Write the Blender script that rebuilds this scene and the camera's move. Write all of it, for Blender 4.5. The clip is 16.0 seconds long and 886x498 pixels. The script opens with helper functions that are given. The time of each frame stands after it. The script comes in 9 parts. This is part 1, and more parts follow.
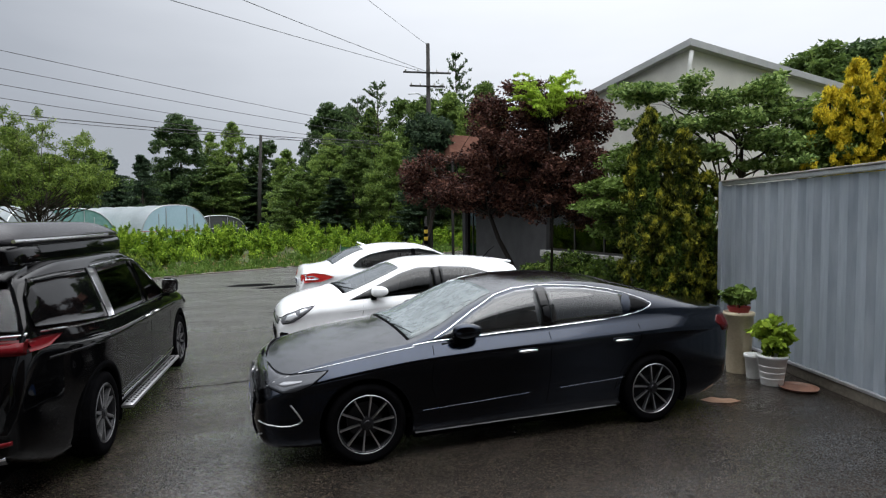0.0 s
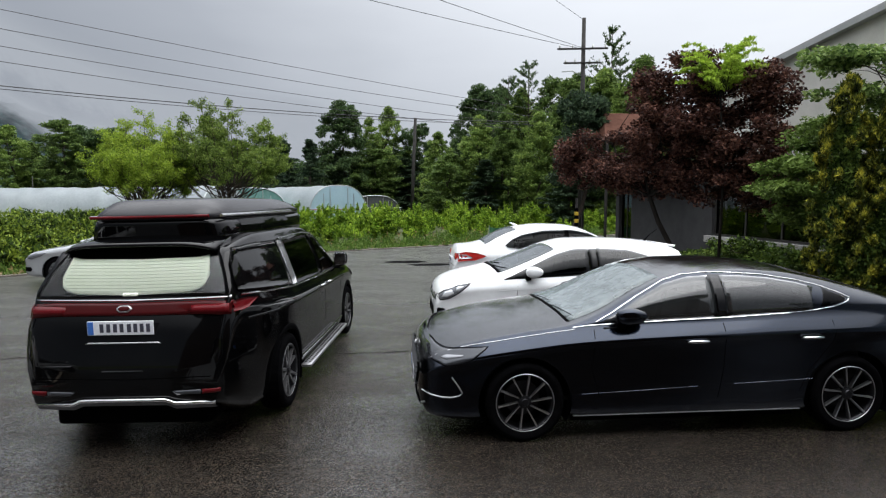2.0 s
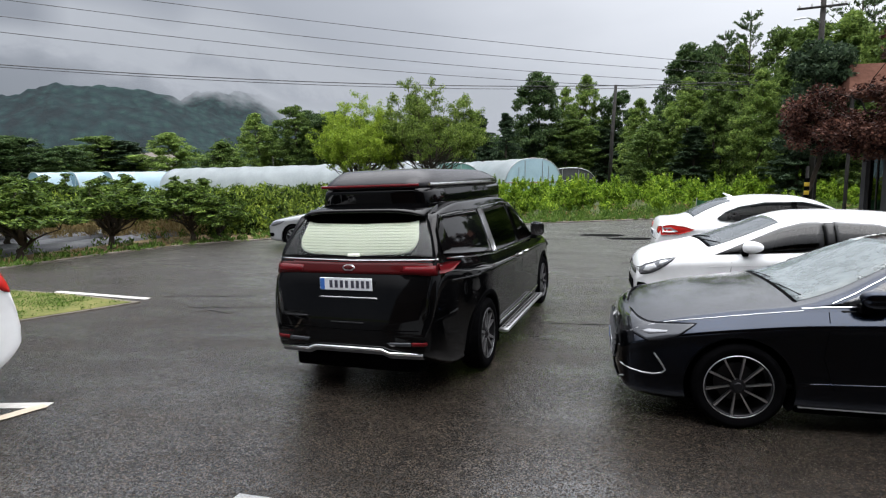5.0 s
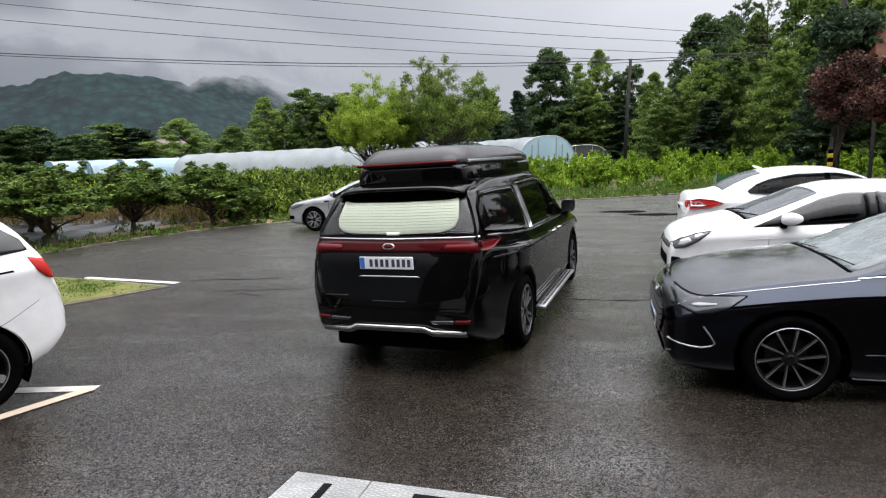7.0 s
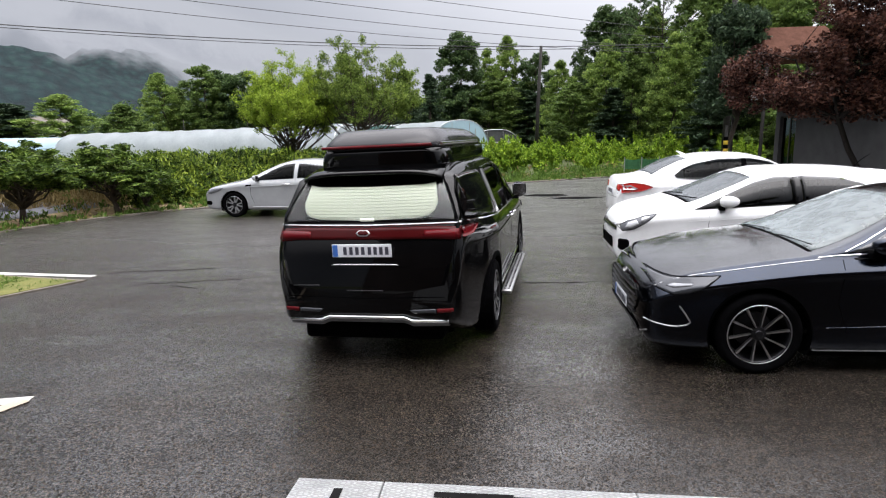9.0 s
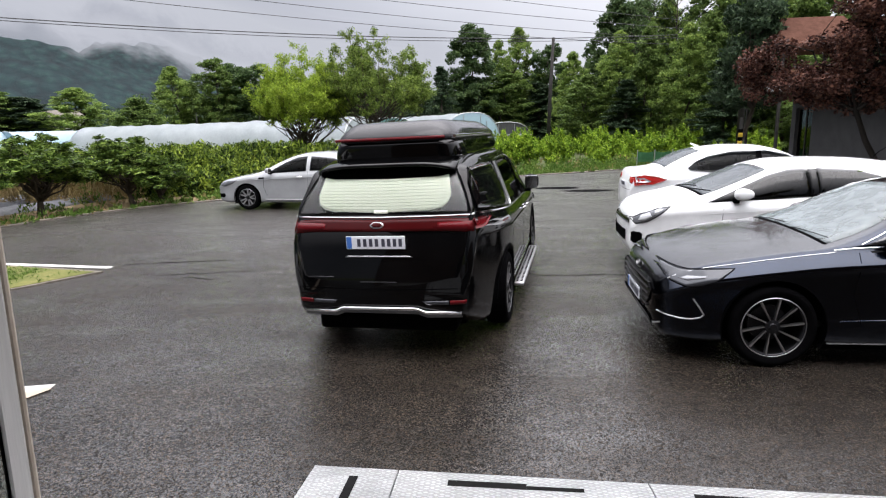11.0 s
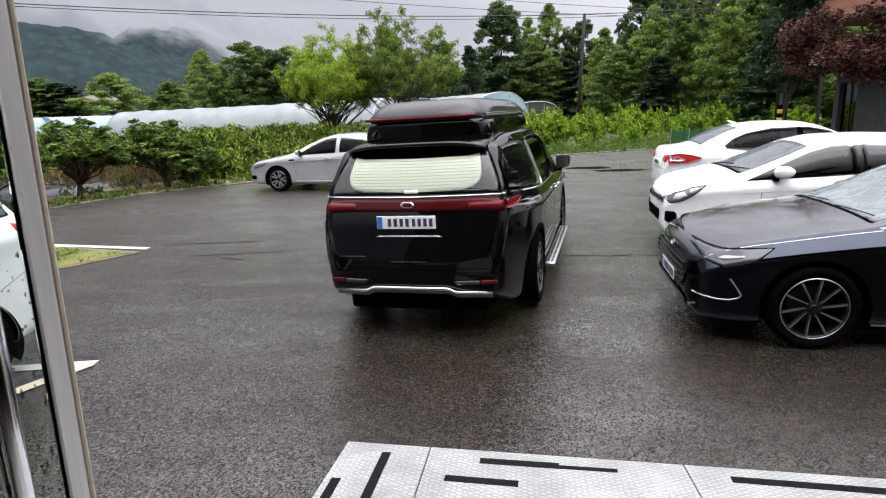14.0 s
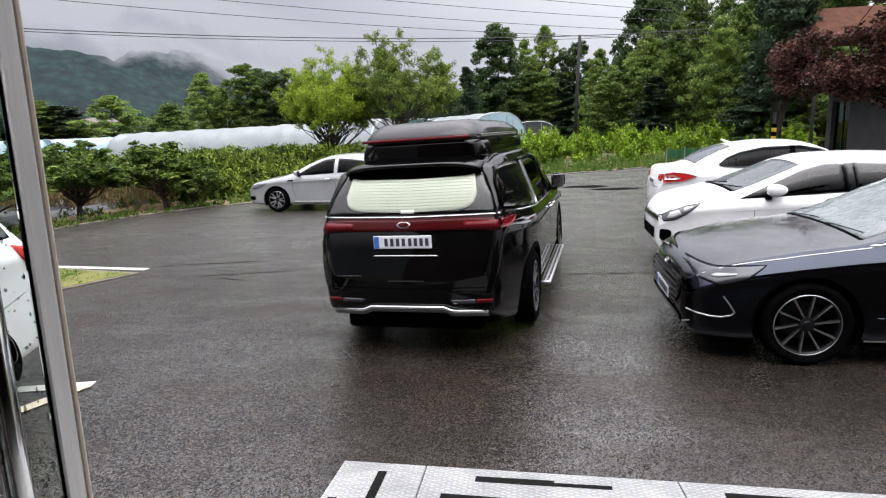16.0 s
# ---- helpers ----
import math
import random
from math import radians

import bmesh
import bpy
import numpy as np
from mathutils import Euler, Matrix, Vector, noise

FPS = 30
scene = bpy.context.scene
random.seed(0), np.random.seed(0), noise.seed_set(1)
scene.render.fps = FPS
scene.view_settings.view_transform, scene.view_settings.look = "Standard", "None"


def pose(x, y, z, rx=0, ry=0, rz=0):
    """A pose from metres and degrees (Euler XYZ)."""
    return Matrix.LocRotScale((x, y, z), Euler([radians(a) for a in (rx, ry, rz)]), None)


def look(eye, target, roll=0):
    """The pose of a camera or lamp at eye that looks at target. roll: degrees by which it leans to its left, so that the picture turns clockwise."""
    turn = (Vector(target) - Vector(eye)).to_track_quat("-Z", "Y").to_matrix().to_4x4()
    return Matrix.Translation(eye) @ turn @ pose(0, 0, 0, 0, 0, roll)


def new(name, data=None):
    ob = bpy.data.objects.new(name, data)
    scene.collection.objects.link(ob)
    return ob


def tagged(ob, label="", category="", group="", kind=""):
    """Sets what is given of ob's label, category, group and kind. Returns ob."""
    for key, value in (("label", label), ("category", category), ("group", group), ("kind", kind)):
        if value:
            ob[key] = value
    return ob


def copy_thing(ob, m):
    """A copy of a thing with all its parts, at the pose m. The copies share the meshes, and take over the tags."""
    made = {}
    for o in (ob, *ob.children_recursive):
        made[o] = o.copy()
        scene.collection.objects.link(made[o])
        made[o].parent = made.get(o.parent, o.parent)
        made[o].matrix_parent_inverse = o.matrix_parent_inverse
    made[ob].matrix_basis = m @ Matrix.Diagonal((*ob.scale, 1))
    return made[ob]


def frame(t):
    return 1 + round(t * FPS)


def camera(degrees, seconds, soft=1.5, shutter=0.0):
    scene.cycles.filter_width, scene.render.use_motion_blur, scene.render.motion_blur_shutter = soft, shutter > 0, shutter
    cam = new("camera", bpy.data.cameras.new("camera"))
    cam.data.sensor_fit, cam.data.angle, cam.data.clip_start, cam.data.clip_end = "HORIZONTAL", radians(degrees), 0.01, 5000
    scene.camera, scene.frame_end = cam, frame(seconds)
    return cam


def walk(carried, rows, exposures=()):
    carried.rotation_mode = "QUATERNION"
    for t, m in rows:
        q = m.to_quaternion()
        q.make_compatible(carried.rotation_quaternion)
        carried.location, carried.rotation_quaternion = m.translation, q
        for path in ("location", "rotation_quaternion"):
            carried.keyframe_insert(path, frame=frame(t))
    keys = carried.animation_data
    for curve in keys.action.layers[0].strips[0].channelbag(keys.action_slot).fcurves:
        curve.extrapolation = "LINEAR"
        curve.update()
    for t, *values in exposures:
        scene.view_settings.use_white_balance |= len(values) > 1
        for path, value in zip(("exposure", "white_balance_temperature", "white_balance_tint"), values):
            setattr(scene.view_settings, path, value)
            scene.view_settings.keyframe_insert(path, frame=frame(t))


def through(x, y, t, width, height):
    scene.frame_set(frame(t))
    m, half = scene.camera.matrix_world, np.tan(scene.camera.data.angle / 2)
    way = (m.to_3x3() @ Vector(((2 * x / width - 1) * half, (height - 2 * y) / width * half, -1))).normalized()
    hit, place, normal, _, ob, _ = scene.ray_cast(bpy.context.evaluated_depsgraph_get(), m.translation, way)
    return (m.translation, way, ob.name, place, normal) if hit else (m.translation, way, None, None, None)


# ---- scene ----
cam = camera(75.0, 16.0, soft=1.2)
PATH = [
    (0, (0.097, 0.035, 2.026), (0.829, 1.894, 1.918), -0.6),
    (0.5, (0.071, 0.049, 2.022), (0.704, 1.943, 1.911), -0.5),
    (1, (0.049, 0.069, 2.016), (0.591, 1.99, 1.897), -0.4),
    (1.5, (0.008, 0.078, 2.01), (0.431, 2.028, 1.881), -0.0),
    (2, (-0.038, 0.073, 2.008), (0.209, 2.051, 1.839), -0.0),
    (2.5, (-0.057, 0.073, 2.005), (0.106, 2.06, 1.837), -0.1),
    (3, (-0.082, 0.078, 2.005), (-0.037, 2.069, 1.826), -0.1),
    (3.5, (-0.07, 0.077, 1.995), (-0.202, 2.062, 1.797), -0.8),
    (4, (-0.051, 0.072, 1.98), (-0.257, 2.049, 1.751), -1.0),
    (4.5, (-0.062, 0.053, 1.973), (-0.382, 2.012, 1.724), -1.0),
    (5, (-0.091, 0.032, 1.963), (-0.502, 1.973, 1.708), -0.8),
    (5.2, (-0.063, 0.037, 1.974), (-0.513, 1.968, 1.712), -1.3),
    (7.3, (-0.43, 0.023, 1.928), (-0.877, 1.94, 1.577), -2.2),
    (7.5, (-0.492, 0.027, 1.931), (-0.929, 1.94, 1.548), -1.8),
    (8, (-0.796, 0.132, 1.933), (-0.985, 2.083, 1.534), -2.2),
    (8.5, (-0.918, 0.11, 1.948), (-1.001, 2.073, 1.578), -2.0),
    (9, (-0.972, 0.094, 1.939), (-1.107, 2.052, 1.556), -1.4),
    (9.5, (-0.993, 0.073, 1.935), (-1.161, 2.025, 1.534), -1.1),
    (9.7, (-0.987, 0.066, 1.941), (-1.176, 2.013, 1.528), -0.9),
    (12, (-0.991, 0.065, 1.934), (-1.153, 2.017, 1.533), -1.9),
    (12.5, (-0.992, 0.073, 1.935), (-1.185, 2.023, 1.532), -2.0),
    (13, (-1.001, 0.083, 1.925), (-1.21, 2.02, 1.472), -2.1),
    (13.5, (-1.017, 0.077, 1.922), (-1.286, 2.004, 1.461), -2.3),
    (14, (-1.011, 0.077, 1.919), (-1.281, 2.003, 1.454), -2.2),
    (14.5, (-1.014, 0.059, 1.922), (-1.291, 1.985, 1.459), -2.2),
    (15, (-1.004, 0.054, 1.927), (-1.27, 1.983, 1.474), -2.8),
    (15.5, (-0.981, 0.051, 1.927), (-1.238, 1.984, 1.481), -2.9),
    (16, (-0.979, 0.03, 1.931), (-1.245, 1.972, 1.53), -2.5),
]
walk(cam, [(t, look(eye, target, roll)) for t, eye, target, roll in PATH],
     exposures=[(0.0, 0.2, 6250, 10), (2.0, 0.2, 6250, 10), (5.0, 0.42, 6300, 11), (7.5, 0.45, 6400, 13), (8.0, 0.48, 6400, 13), (9.0, 0.56, 6400, 14), (12.0, 0.62, 6400, 15), (16.0, 0.63, 6400, 15)])

# ---- world and light: overcast, rain, brighter towards the right and overhead ----
world = bpy.data.worlds.new("world")
scene.world = world
world.use_nodes = True
wn, wl = world.node_tree.nodes, world.node_tree.links
wn.clear()
w_out = wn.new("ShaderNodeOutputWorld")
w_bg = wn.new("ShaderNodeBackground")
w_sky = wn.new("ShaderNodeTexSky")
w_sky.sky_type = "NISHITA"
w_sky.sun_disc = False
w_sky.sun_elevation, w_sky.sun_rotation = radians(52), radians(60)
w_tc = wn.new("ShaderNodeTexCoord")
w_dot = wn.new("ShaderNodeVectorMath")
w_dot.operation = "DOT_PRODUCT"
w_dot.inputs[1].default_value = Vector((0.40, 0.33, 0.86)).normalized()
wl.new(w_tc.outputs["Generated"], w_dot.inputs[0])
w_map = wn.new("ShaderNodeMapping")
w_map.inputs["Scale"].default_value = (1.2, 1.2, 4.5)
w_noise = wn.new("ShaderNodeTexNoise")
w_noise.inputs["Scale"].default_value, w_noise.inputs["Detail"].default_value = 1.6, 5.0
wl.new(w_tc.outputs["Generated"], w_map.inputs["Vector"])
wl.new(w_map.outputs["Vector"], w_noise.inputs["Vector"])
w_add = wn.new("ShaderNodeMath")
w_add.operation = "MULTIPLY_ADD"
w_add.inputs[1].default_value = 0.16
wl.new(w_noise.outputs["Fac"], w_add.inputs[0])
wl.new(w_dot.outputs["Value"], w_add.inputs[2])
w_ramp = wn.new("ShaderNodeValToRGB")
cr = w_ramp.color_ramp
cr.elements[0].position, cr.elements[0].color = 0.0, (0.15, 0.163, 0.18, 1)
cr.elements[1].position, cr.elements[1].color = 1.0, (1.1, 1.11, 1.13, 1)
for p, c in ((0.30, (0.26, 0.276, 0.305, 1)), (0.50, (0.41, 0.427, 0.458, 1)), (0.72, (0.74, 0.755, 0.78, 1)), (0.87, (0.95, 0.96, 0.98, 1))):
    cr.elements.new(p).color = c
wl.new(w_add.outputs[0], w_ramp.inputs["Fac"])
w_scale = wn.new("ShaderNodeVectorMath")
w_scale.operation = "SCALE"
w_scale.inputs["Scale"].default_value = 0.08
wl.new(w_sky.outputs["Color"], w_scale.inputs[0])
w_mix = wn.new("ShaderNodeMix")
w_mix.data_type = "RGBA"
w_mix.inputs["Factor"].default_value = 0.94
wl.new(w_scale.outputs[0], w_mix.inputs["A"])
wl.new(w_ramp.outputs["Color"], w_mix.inputs["B"])
# the cloud is thinnest and brightest overhead
w_sep = wn.new("ShaderNodeSeparateXYZ")
wl.new(w_tc.outputs["Generated"], w_sep.inputs[0])
w_zen = wn.new("ShaderNodeMapRange")
w_zen.interpolation_type = "SMOOTHSTEP"
w_zen.inputs["From Min"].default_value, w_zen.inputs["From Max"].default_value = 0.40, 0.95
w_zen.inputs["To Min"].default_value, w_zen.inputs["To Max"].default_value = 0.0, 2.6
wl.new(w_sep.outputs["Z"], w_zen.inputs["Value"])
w_sum = wn.new("ShaderNodeVectorMath")
w_sum.operation = "ADD"
wl.new(w_mix.outputs["Result"], w_sum.inputs[0])
wl.new(w_zen.outputs[0], w_sum.inputs[1])
wl.new(w_sum.outputs[0], w_bg.inputs["Color"])
w_bg.inputs["Strength"].default_value = 1.0
wl.new(w_bg.outputs["Background"], w_out.inputs["Surface"])

sun_data = bpy.data.lights.new("sun", "SUN")
sun_data.energy, sun_data.angle, sun_data.color = 1.2, radians(50), (1.0, 0.97, 0.93)
sun = new("sun", sun_data)
sun.matrix_world = look((12, -14, 60), (0, 0, 0))

# ---- materials ----
def nodes_of(name):
    m = bpy.data.materials.new(name)
    m.use_nodes = True
    t = m.node_tree
    return m, t.nodes, t.links, t.nodes["Principled BSDF"]


def ramp_of(N, stops):
    r = N.new("ShaderNodeValToRGB")
    e = r.color_ramp.elements
    e[0].position, e[0].color = stops[0][0], (*stops[0][1], 1)
    e[1].position, e[1].color = stops[-1][0], (*stops[-1][1], 1)
    for p, c in stops[1:-1]:
        e.new(p).color = (*c, 1)
    return r


def noise_of(N, L, scale, detail=4.0, coord="Object", rough=0.55, stretch=None):
    tc = N.new("ShaderNodeTexCoord")
    n = N.new("ShaderNodeTexNoise")
    n.inputs["Scale"].default_value, n.inputs["Detail"].default_value, n.inputs["Roughness"].default_value = scale, detail, rough
    if stretch:
        mp = N.new("ShaderNodeMapping")
        mp.inputs["Scale"].default_value = stretch
        L.new(tc.outputs[coord], mp.inputs["Vector"])
        L.new(mp.outputs["Vector"], n.inputs["Vector"])
    else:
        L.new(tc.outputs[coord], n.inputs["Vector"])
    return n


def bump_of(N, L, height, strength, distance, after=None):
    b = N.new("ShaderNodeBump")
    b.inputs["Strength"].default_value, b.inputs["Distance"].default_value = strength, distance
    L.new(height, b.inputs["Height"])
    if after:
        L.new(after.outputs["Normal"], b.inputs["Normal"])
    return b


def surface(name, dark, light, scale, rough=0.6, bump=0.2, dist=0.01, metallic=0.0, fine=8.0, spread=0.12, coord="Object", coat=0.0, stretch=None, spec=None):
    """A plain material with grain at two scales."""
    m, N, L, B = nodes_of(name)
    a = noise_of(N, L, scale, 5, coord, stretch=stretch)
    f = noise_of(N, L, scale * fine, 3, coord, stretch=stretch)
    mx = N.new("ShaderNodeMix")
    mx.inputs["Factor"].default_value = 0.4
    L.new(a.outputs["Fac"], mx.inputs["A"])
    L.new(f.outputs["Fac"], mx.inputs["B"])
    r = ramp_of(N, ((0.5 - spread * 1.6, dark), (0.5 + spread * 1.6, light)))
    L.new(mx.outputs["Result"], r.inputs["Fac"])
    L.new(r.outputs["Color"], B.inputs["Base Color"])
    B.inputs["Roughness"].default_value, B.inputs["Metallic"].default_value = rough, metallic
    B.inputs["Coat Weight"].default_value = coat
    if spec is not None or rough >= 0.8:
        B.inputs["Specular IOR Level"].default_value = 0.12 if spec is None else spec
        if spec is not None:
            B.inputs["IOR"].default_value = 1.12
    if bump:
        b = bump_of(N, L, mx.outputs["Result"], bump, dist)
        L.new(b.outputs["Normal"], B.inputs["Normal"])
    return m


def leaf_mat(name, stops, rough=0.5, through=0.25, scale=1.3, clump=0.5):
    """Leaves: colour varies from leaf to leaf and over the crown."""
    m, N, L, B = nodes_of(name)
    g = N.new("ShaderNodeNewGeometry")
    n = noise_of(N, L, scale, 3)
    mx = N.new("ShaderNodeMix")
    mx.inputs["Factor"].default_value = clump
    L.new(g.outputs["Random Per Island"], mx.inputs["A"])
    L.new(n.outputs["Fac"], mx.inputs["B"])
    r = ramp_of(N, stops)
    L.new(mx.outputs["Result"], r.inputs["Fac"])
    L.new(r.outputs["Color"], B.inputs["Base Color"])
    B.inputs["Roughness"].default_value = rough
    B.inputs["Specular IOR Level"].default_value = 0.10
    tr = N.new("ShaderNodeBsdfTranslucent")
    L.new(r.outputs["Color"], tr.inputs["Color"])
    sh = N.new("ShaderNodeMixShader")
    sh.inputs["Fac"].default_value = through
    L.new(B.outputs[0], sh.inputs[1])
    L.new(tr.outputs[0], sh.inputs[2])
    L.new(sh.outputs[0], N["Material Output"].inputs["Surface"])
    return m


def paint(name, colour, metallic=0.0, rough=0.35, drops=0.0, coat=1.36):
    """Car paint under clear coat, with rain beads."""
    m, N, L, B = nodes_of(name)
    n = noise_of(N, L, 2.2, 4)
    c2 = tuple(min(1, c * 1.12 + 0.002) for c in colour)
    r = ramp_of(N, ((0.3, tuple(c * 0.9 for c in colour)), (0.7, c2)))
    L.new(n.outputs["Fac"], r.inputs["Fac"])
    L.new(r.outputs["Color"], B.inputs["Base Color"])
    B.inputs["Metallic"].default_value, B.inputs["Roughness"].default_value = metallic, rough
    B.inputs["Specular IOR Level"].default_value = 0.02
    B.inputs["IOR"].default_value = 1.03
    B.inputs["Coat Weight"].default_value, B.inputs["Coat Roughness"].default_value = 1.0, 0.04
    B.inputs["Coat IOR"].default_value = coat
    if drops:
        B.inputs["Coat Roughness"].default_value = 0.10
        tc = N.new("ShaderNodeTexCoord")
        v = N.new("ShaderNodeTexVoronoi")
        v.inputs["Scale"].default_value = 85
        v.feature = "SMOOTH_F1"
        L.new(tc.outputs["Object"], v.inputs["Vector"])
        patch_n = noise_of(N, L, 6, 4)
        mr = N.new("ShaderNodeMapRange")
        mr.inputs["From Min"].default_value, mr.inputs["From Max"].default_value = 0.45, 0.62
        L.new(patch_n.outputs["Fac"], mr.inputs["Value"])
        dr = N.new("ShaderNodeMapRange")
        dr.inputs["From Min"].default_value, dr.inputs["From Max"].default_value = 0.55, 0.15
        L.new(v.outputs["Distance"], dr.inputs["Value"])
        mu = N.new("ShaderNodeMath")
        mu.operation = "MULTIPLY"
        L.new(dr.outputs[0], mu.inputs[0])
        L.new(mr.outputs[0], mu.inputs[1])
        ge = N.new("ShaderNodeNewGeometry")
        sz = N.new("ShaderNodeSeparateXYZ")
        L.new(ge.outputs["Normal"], sz.inputs[0])
        lvl = N.new("ShaderNodeMapRange")
        lvl.inputs["From Min"].default_value, lvl.inputs["From Max"].default_value = 0.55, 0.85
        L.new(sz.outputs["Z"], lvl.inputs["Value"])
        m2 = N.new("ShaderNodeMath")
        m2.operation = "MULTIPLY"
        L.new(mu.outputs[0], m2.inputs[0])
        L.new(lvl.outputs[0], m2.inputs[1])
        mu = m2
        b = bump_of(N, L, mu.outputs[0], drops, 0.004)
        L.new(b.outputs["Normal"], B.inputs["Coat Normal"])
    return m


def glass(name, tint, rough=0.02, ior=1.5, wet=0.0, film=None):
    """A thin pane: clear or tinted, with the gloss of glass. film: a share of grey rain film, whose pale colour also
    carries the sky's reflection.
    """
    m, N, L, B = nodes_of(name)
    N.remove(B)
    t = N.new("ShaderNodeBsdfTransparent")
    t.inputs["Color"].default_value = (*tint, 1)
    g = N.new("ShaderNodeBsdfGlossy")
    g.inputs["Roughness"].default_value = rough
    fr = N.new("ShaderNodeFresnel")
    fr.inputs["IOR"].default_value = ior
    mx = N.new("ShaderNodeMixShader")
    L.new(fr.outputs[0], mx.inputs["Fac"])
    L.new(t.outputs[0], mx.inputs[1])
    L.new(g.outputs[0], mx.inputs[2])
    last = mx
    if wet:
        tc = N.new("ShaderNodeTexCoord")
        v = N.new("ShaderNodeTexVoronoi")
        v.inputs["Scale"].default_value = 70
        L.new(tc.outputs["Object"], v.inputs["Vector"])
        b = bump_of(N, L, v.outputs["Distance"], wet, 0.003)
        for s in (g.inputs["Normal"], fr.inputs["Normal"]):
            L.new(b.outputs["Normal"], s)
    if film:
        d = N.new("ShaderNodeBsdfDiffuse")
        d.inputs["Color"].default_value = (*film[1], 1)
        n = noise_of(N, L, 9, 4)
        mr = N.new("ShaderNodeMapRange")
        mr.inputs["From Min"].default_value, mr.inputs["From Max"].default_value = 0.35, 0.7
        mr.inputs["To Min"].default_value, mr.inputs["To Max"].default_value = film[0] * 0.8, film[0] * 1.2
        L.new(n.outputs["Fac"], mr.inputs["Value"])
        m2 = N.new("ShaderNodeMixShader")
        L.new(mr.outputs[0], m2.inputs["Fac"])
        L.new(mx.outputs[0], m2.inputs[1])
        L.new(d.outputs[0], m2.inputs[2])
        last = m2
    L.new(last.outputs[0], N["Material Output"].inputs["Surface"])
    return m


def wet_asphalt():
    m, N, L, B = nodes_of("wet_asphalt")
    big = noise_of(N, L, 0.22, 5)
    mid = noise_of(N, L, 1.6, 5)
    grit = noise_of(N, L, 110, 3, rough=0.75)
    tc = N.new("ShaderNodeTexCoord")
    v = N.new("ShaderNodeTexVoronoi")
    v.inputs["Scale"].default_value = 125
    L.new(tc.outputs["Object"], v.inputs["Vector"])
    r = ramp_of(N, ((0.36, (0.001, 0.0009, 0.0008)), (0.5, (0.006, 0.005, 0.0042)), (0.66, (0.030, 0.024, 0.019))))
    blot = noise_of(N, L, 13, 4, rough=0.7)
    am = N.new("ShaderNodeMix")
    am.inputs["Factor"].default_value = 0.5
    L.new(mid.outputs["Fac"], am.inputs["A"])
    L.new(blot.outputs["Fac"], am.inputs["B"])
    ad = N.new("ShaderNodeMix")
    ad.inputs["Factor"].default_value = 0.5
    L.new(am.outputs["Result"], ad.inputs["A"])
    L.new(grit.outputs["Fac"], ad.inputs["B"])
    L.new(ad.outputs["Result"], r.inputs["Fac"])
    stone = N.new("ShaderNodeMapRange")
    stone.inputs["From Min"].default_value, stone.inputs["From Max"].default_value = 0.66, 0.97
    stone.inputs["To Max"].default_value = 0.9
    sc = N.new("ShaderNodeSeparateColor")
    L.new(v.outputs["Color"], sc.inputs[0])
    L.new(sc.outputs[0], stone.inputs["Value"])
    sm = N.new("ShaderNodeMix")
    sm.data_type = "RGBA"
    sm.inputs["B"].default_value = (0.075, 0.056, 0.040, 1)
    L.new(stone.outputs[0], sm.inputs["Factor"])
    L.new(r.outputs["Color"], sm.inputs["A"])
    # mixes in a paler grey farther out: the sky's sheen put into the colour
    dry = N.new("ShaderNodeMix")
    dry.data_type = "RGBA"
    dry.inputs["B"].default_value = (0.060, 0.056, 0.052, 1)
    L.new(sm.outputs["Result"], dry.inputs["A"])
    L.new(dry.outputs["Result"], B.inputs["Base Color"])
    rr = N.new("ShaderNodeMapRange")
    rr.inputs["From Min"].default_value, rr.inputs["From Max"].default_value = 0.32, 0.68
    rr.inputs["To Min"].default_value, rr.inputs["To Max"].default_value = 0.42, 0.60
    rx = N.new("ShaderNodeMix")
    rx.inputs["Factor"].default_value = 0.5
    L.new(big.outputs["Fac"], rx.inputs["A"])
    L.new(blot.outputs["Fac"], rx.inputs["B"])
    L.new(rx.outputs["Result"], rr.inputs["Value"])
    L.new(rr.outputs[0], B.inputs["Roughness"])
    film_a = N.new("ShaderNodeMapRange")
    film_a.inputs["From Min"].default_value, film_a.inputs["From Max"].default_value = 0.35, 0.9
    film_a.inputs["To Min"].default_value, film_a.inputs["To Max"].default_value = 0.15, 1.5
    L.new(sc.outputs[1], film_a.inputs["Value"])
    film_b = N.new("ShaderNodeMapRange")
    film_b.inputs["From Min"].default_value, film_b.inputs["From Max"].default_value = 0.3, 0.7
    film_b.inputs["To Min"].default_value, film_b.inputs["To Max"].default_value = 0.14, 0.34
    L.new(blot.outputs["Fac"], film_b.inputs["Value"])
    film_c = N.new("ShaderNodeMath")
    film_c.operation = "MULTIPLY"
    L.new(film_a.outputs[0], film_c.inputs[0])
    L.new(film_b.outputs[0], film_c.inputs[1])
    L.new(film_c.outputs[0], B.inputs["Specular IOR Level"])
    sb = N.new("ShaderNodeMapRange")
    sb.inputs["From Min"].default_value, sb.inputs["From Max"].default_value = 0.35, 0.65
    sb.inputs["To Min"].default_value, sb.inputs["To Max"].default_value = 0.08, 0.18
    L.new(mid.outputs["Fac"], sb.inputs["Value"])
    b = bump_of(N, L, v.outputs["Distance"], 0.5, 0.006)
    L.new(sb.outputs[0], b.inputs["Strength"])
    b2 = bump_of(N, L, grit.outputs["Fac"], 0.10, 0.004, b)
    b3 = bump_of(N, L, mid.outputs["Fac"], 0.10, 0.03, b2)
    # each stone of the grit lies at its own tilt
    tilt = N.new("ShaderNodeVectorMath")
    tilt.operation = "SUBTRACT"
    tilt.inputs[1].default_value = (0.5, 0.5, 0.5)
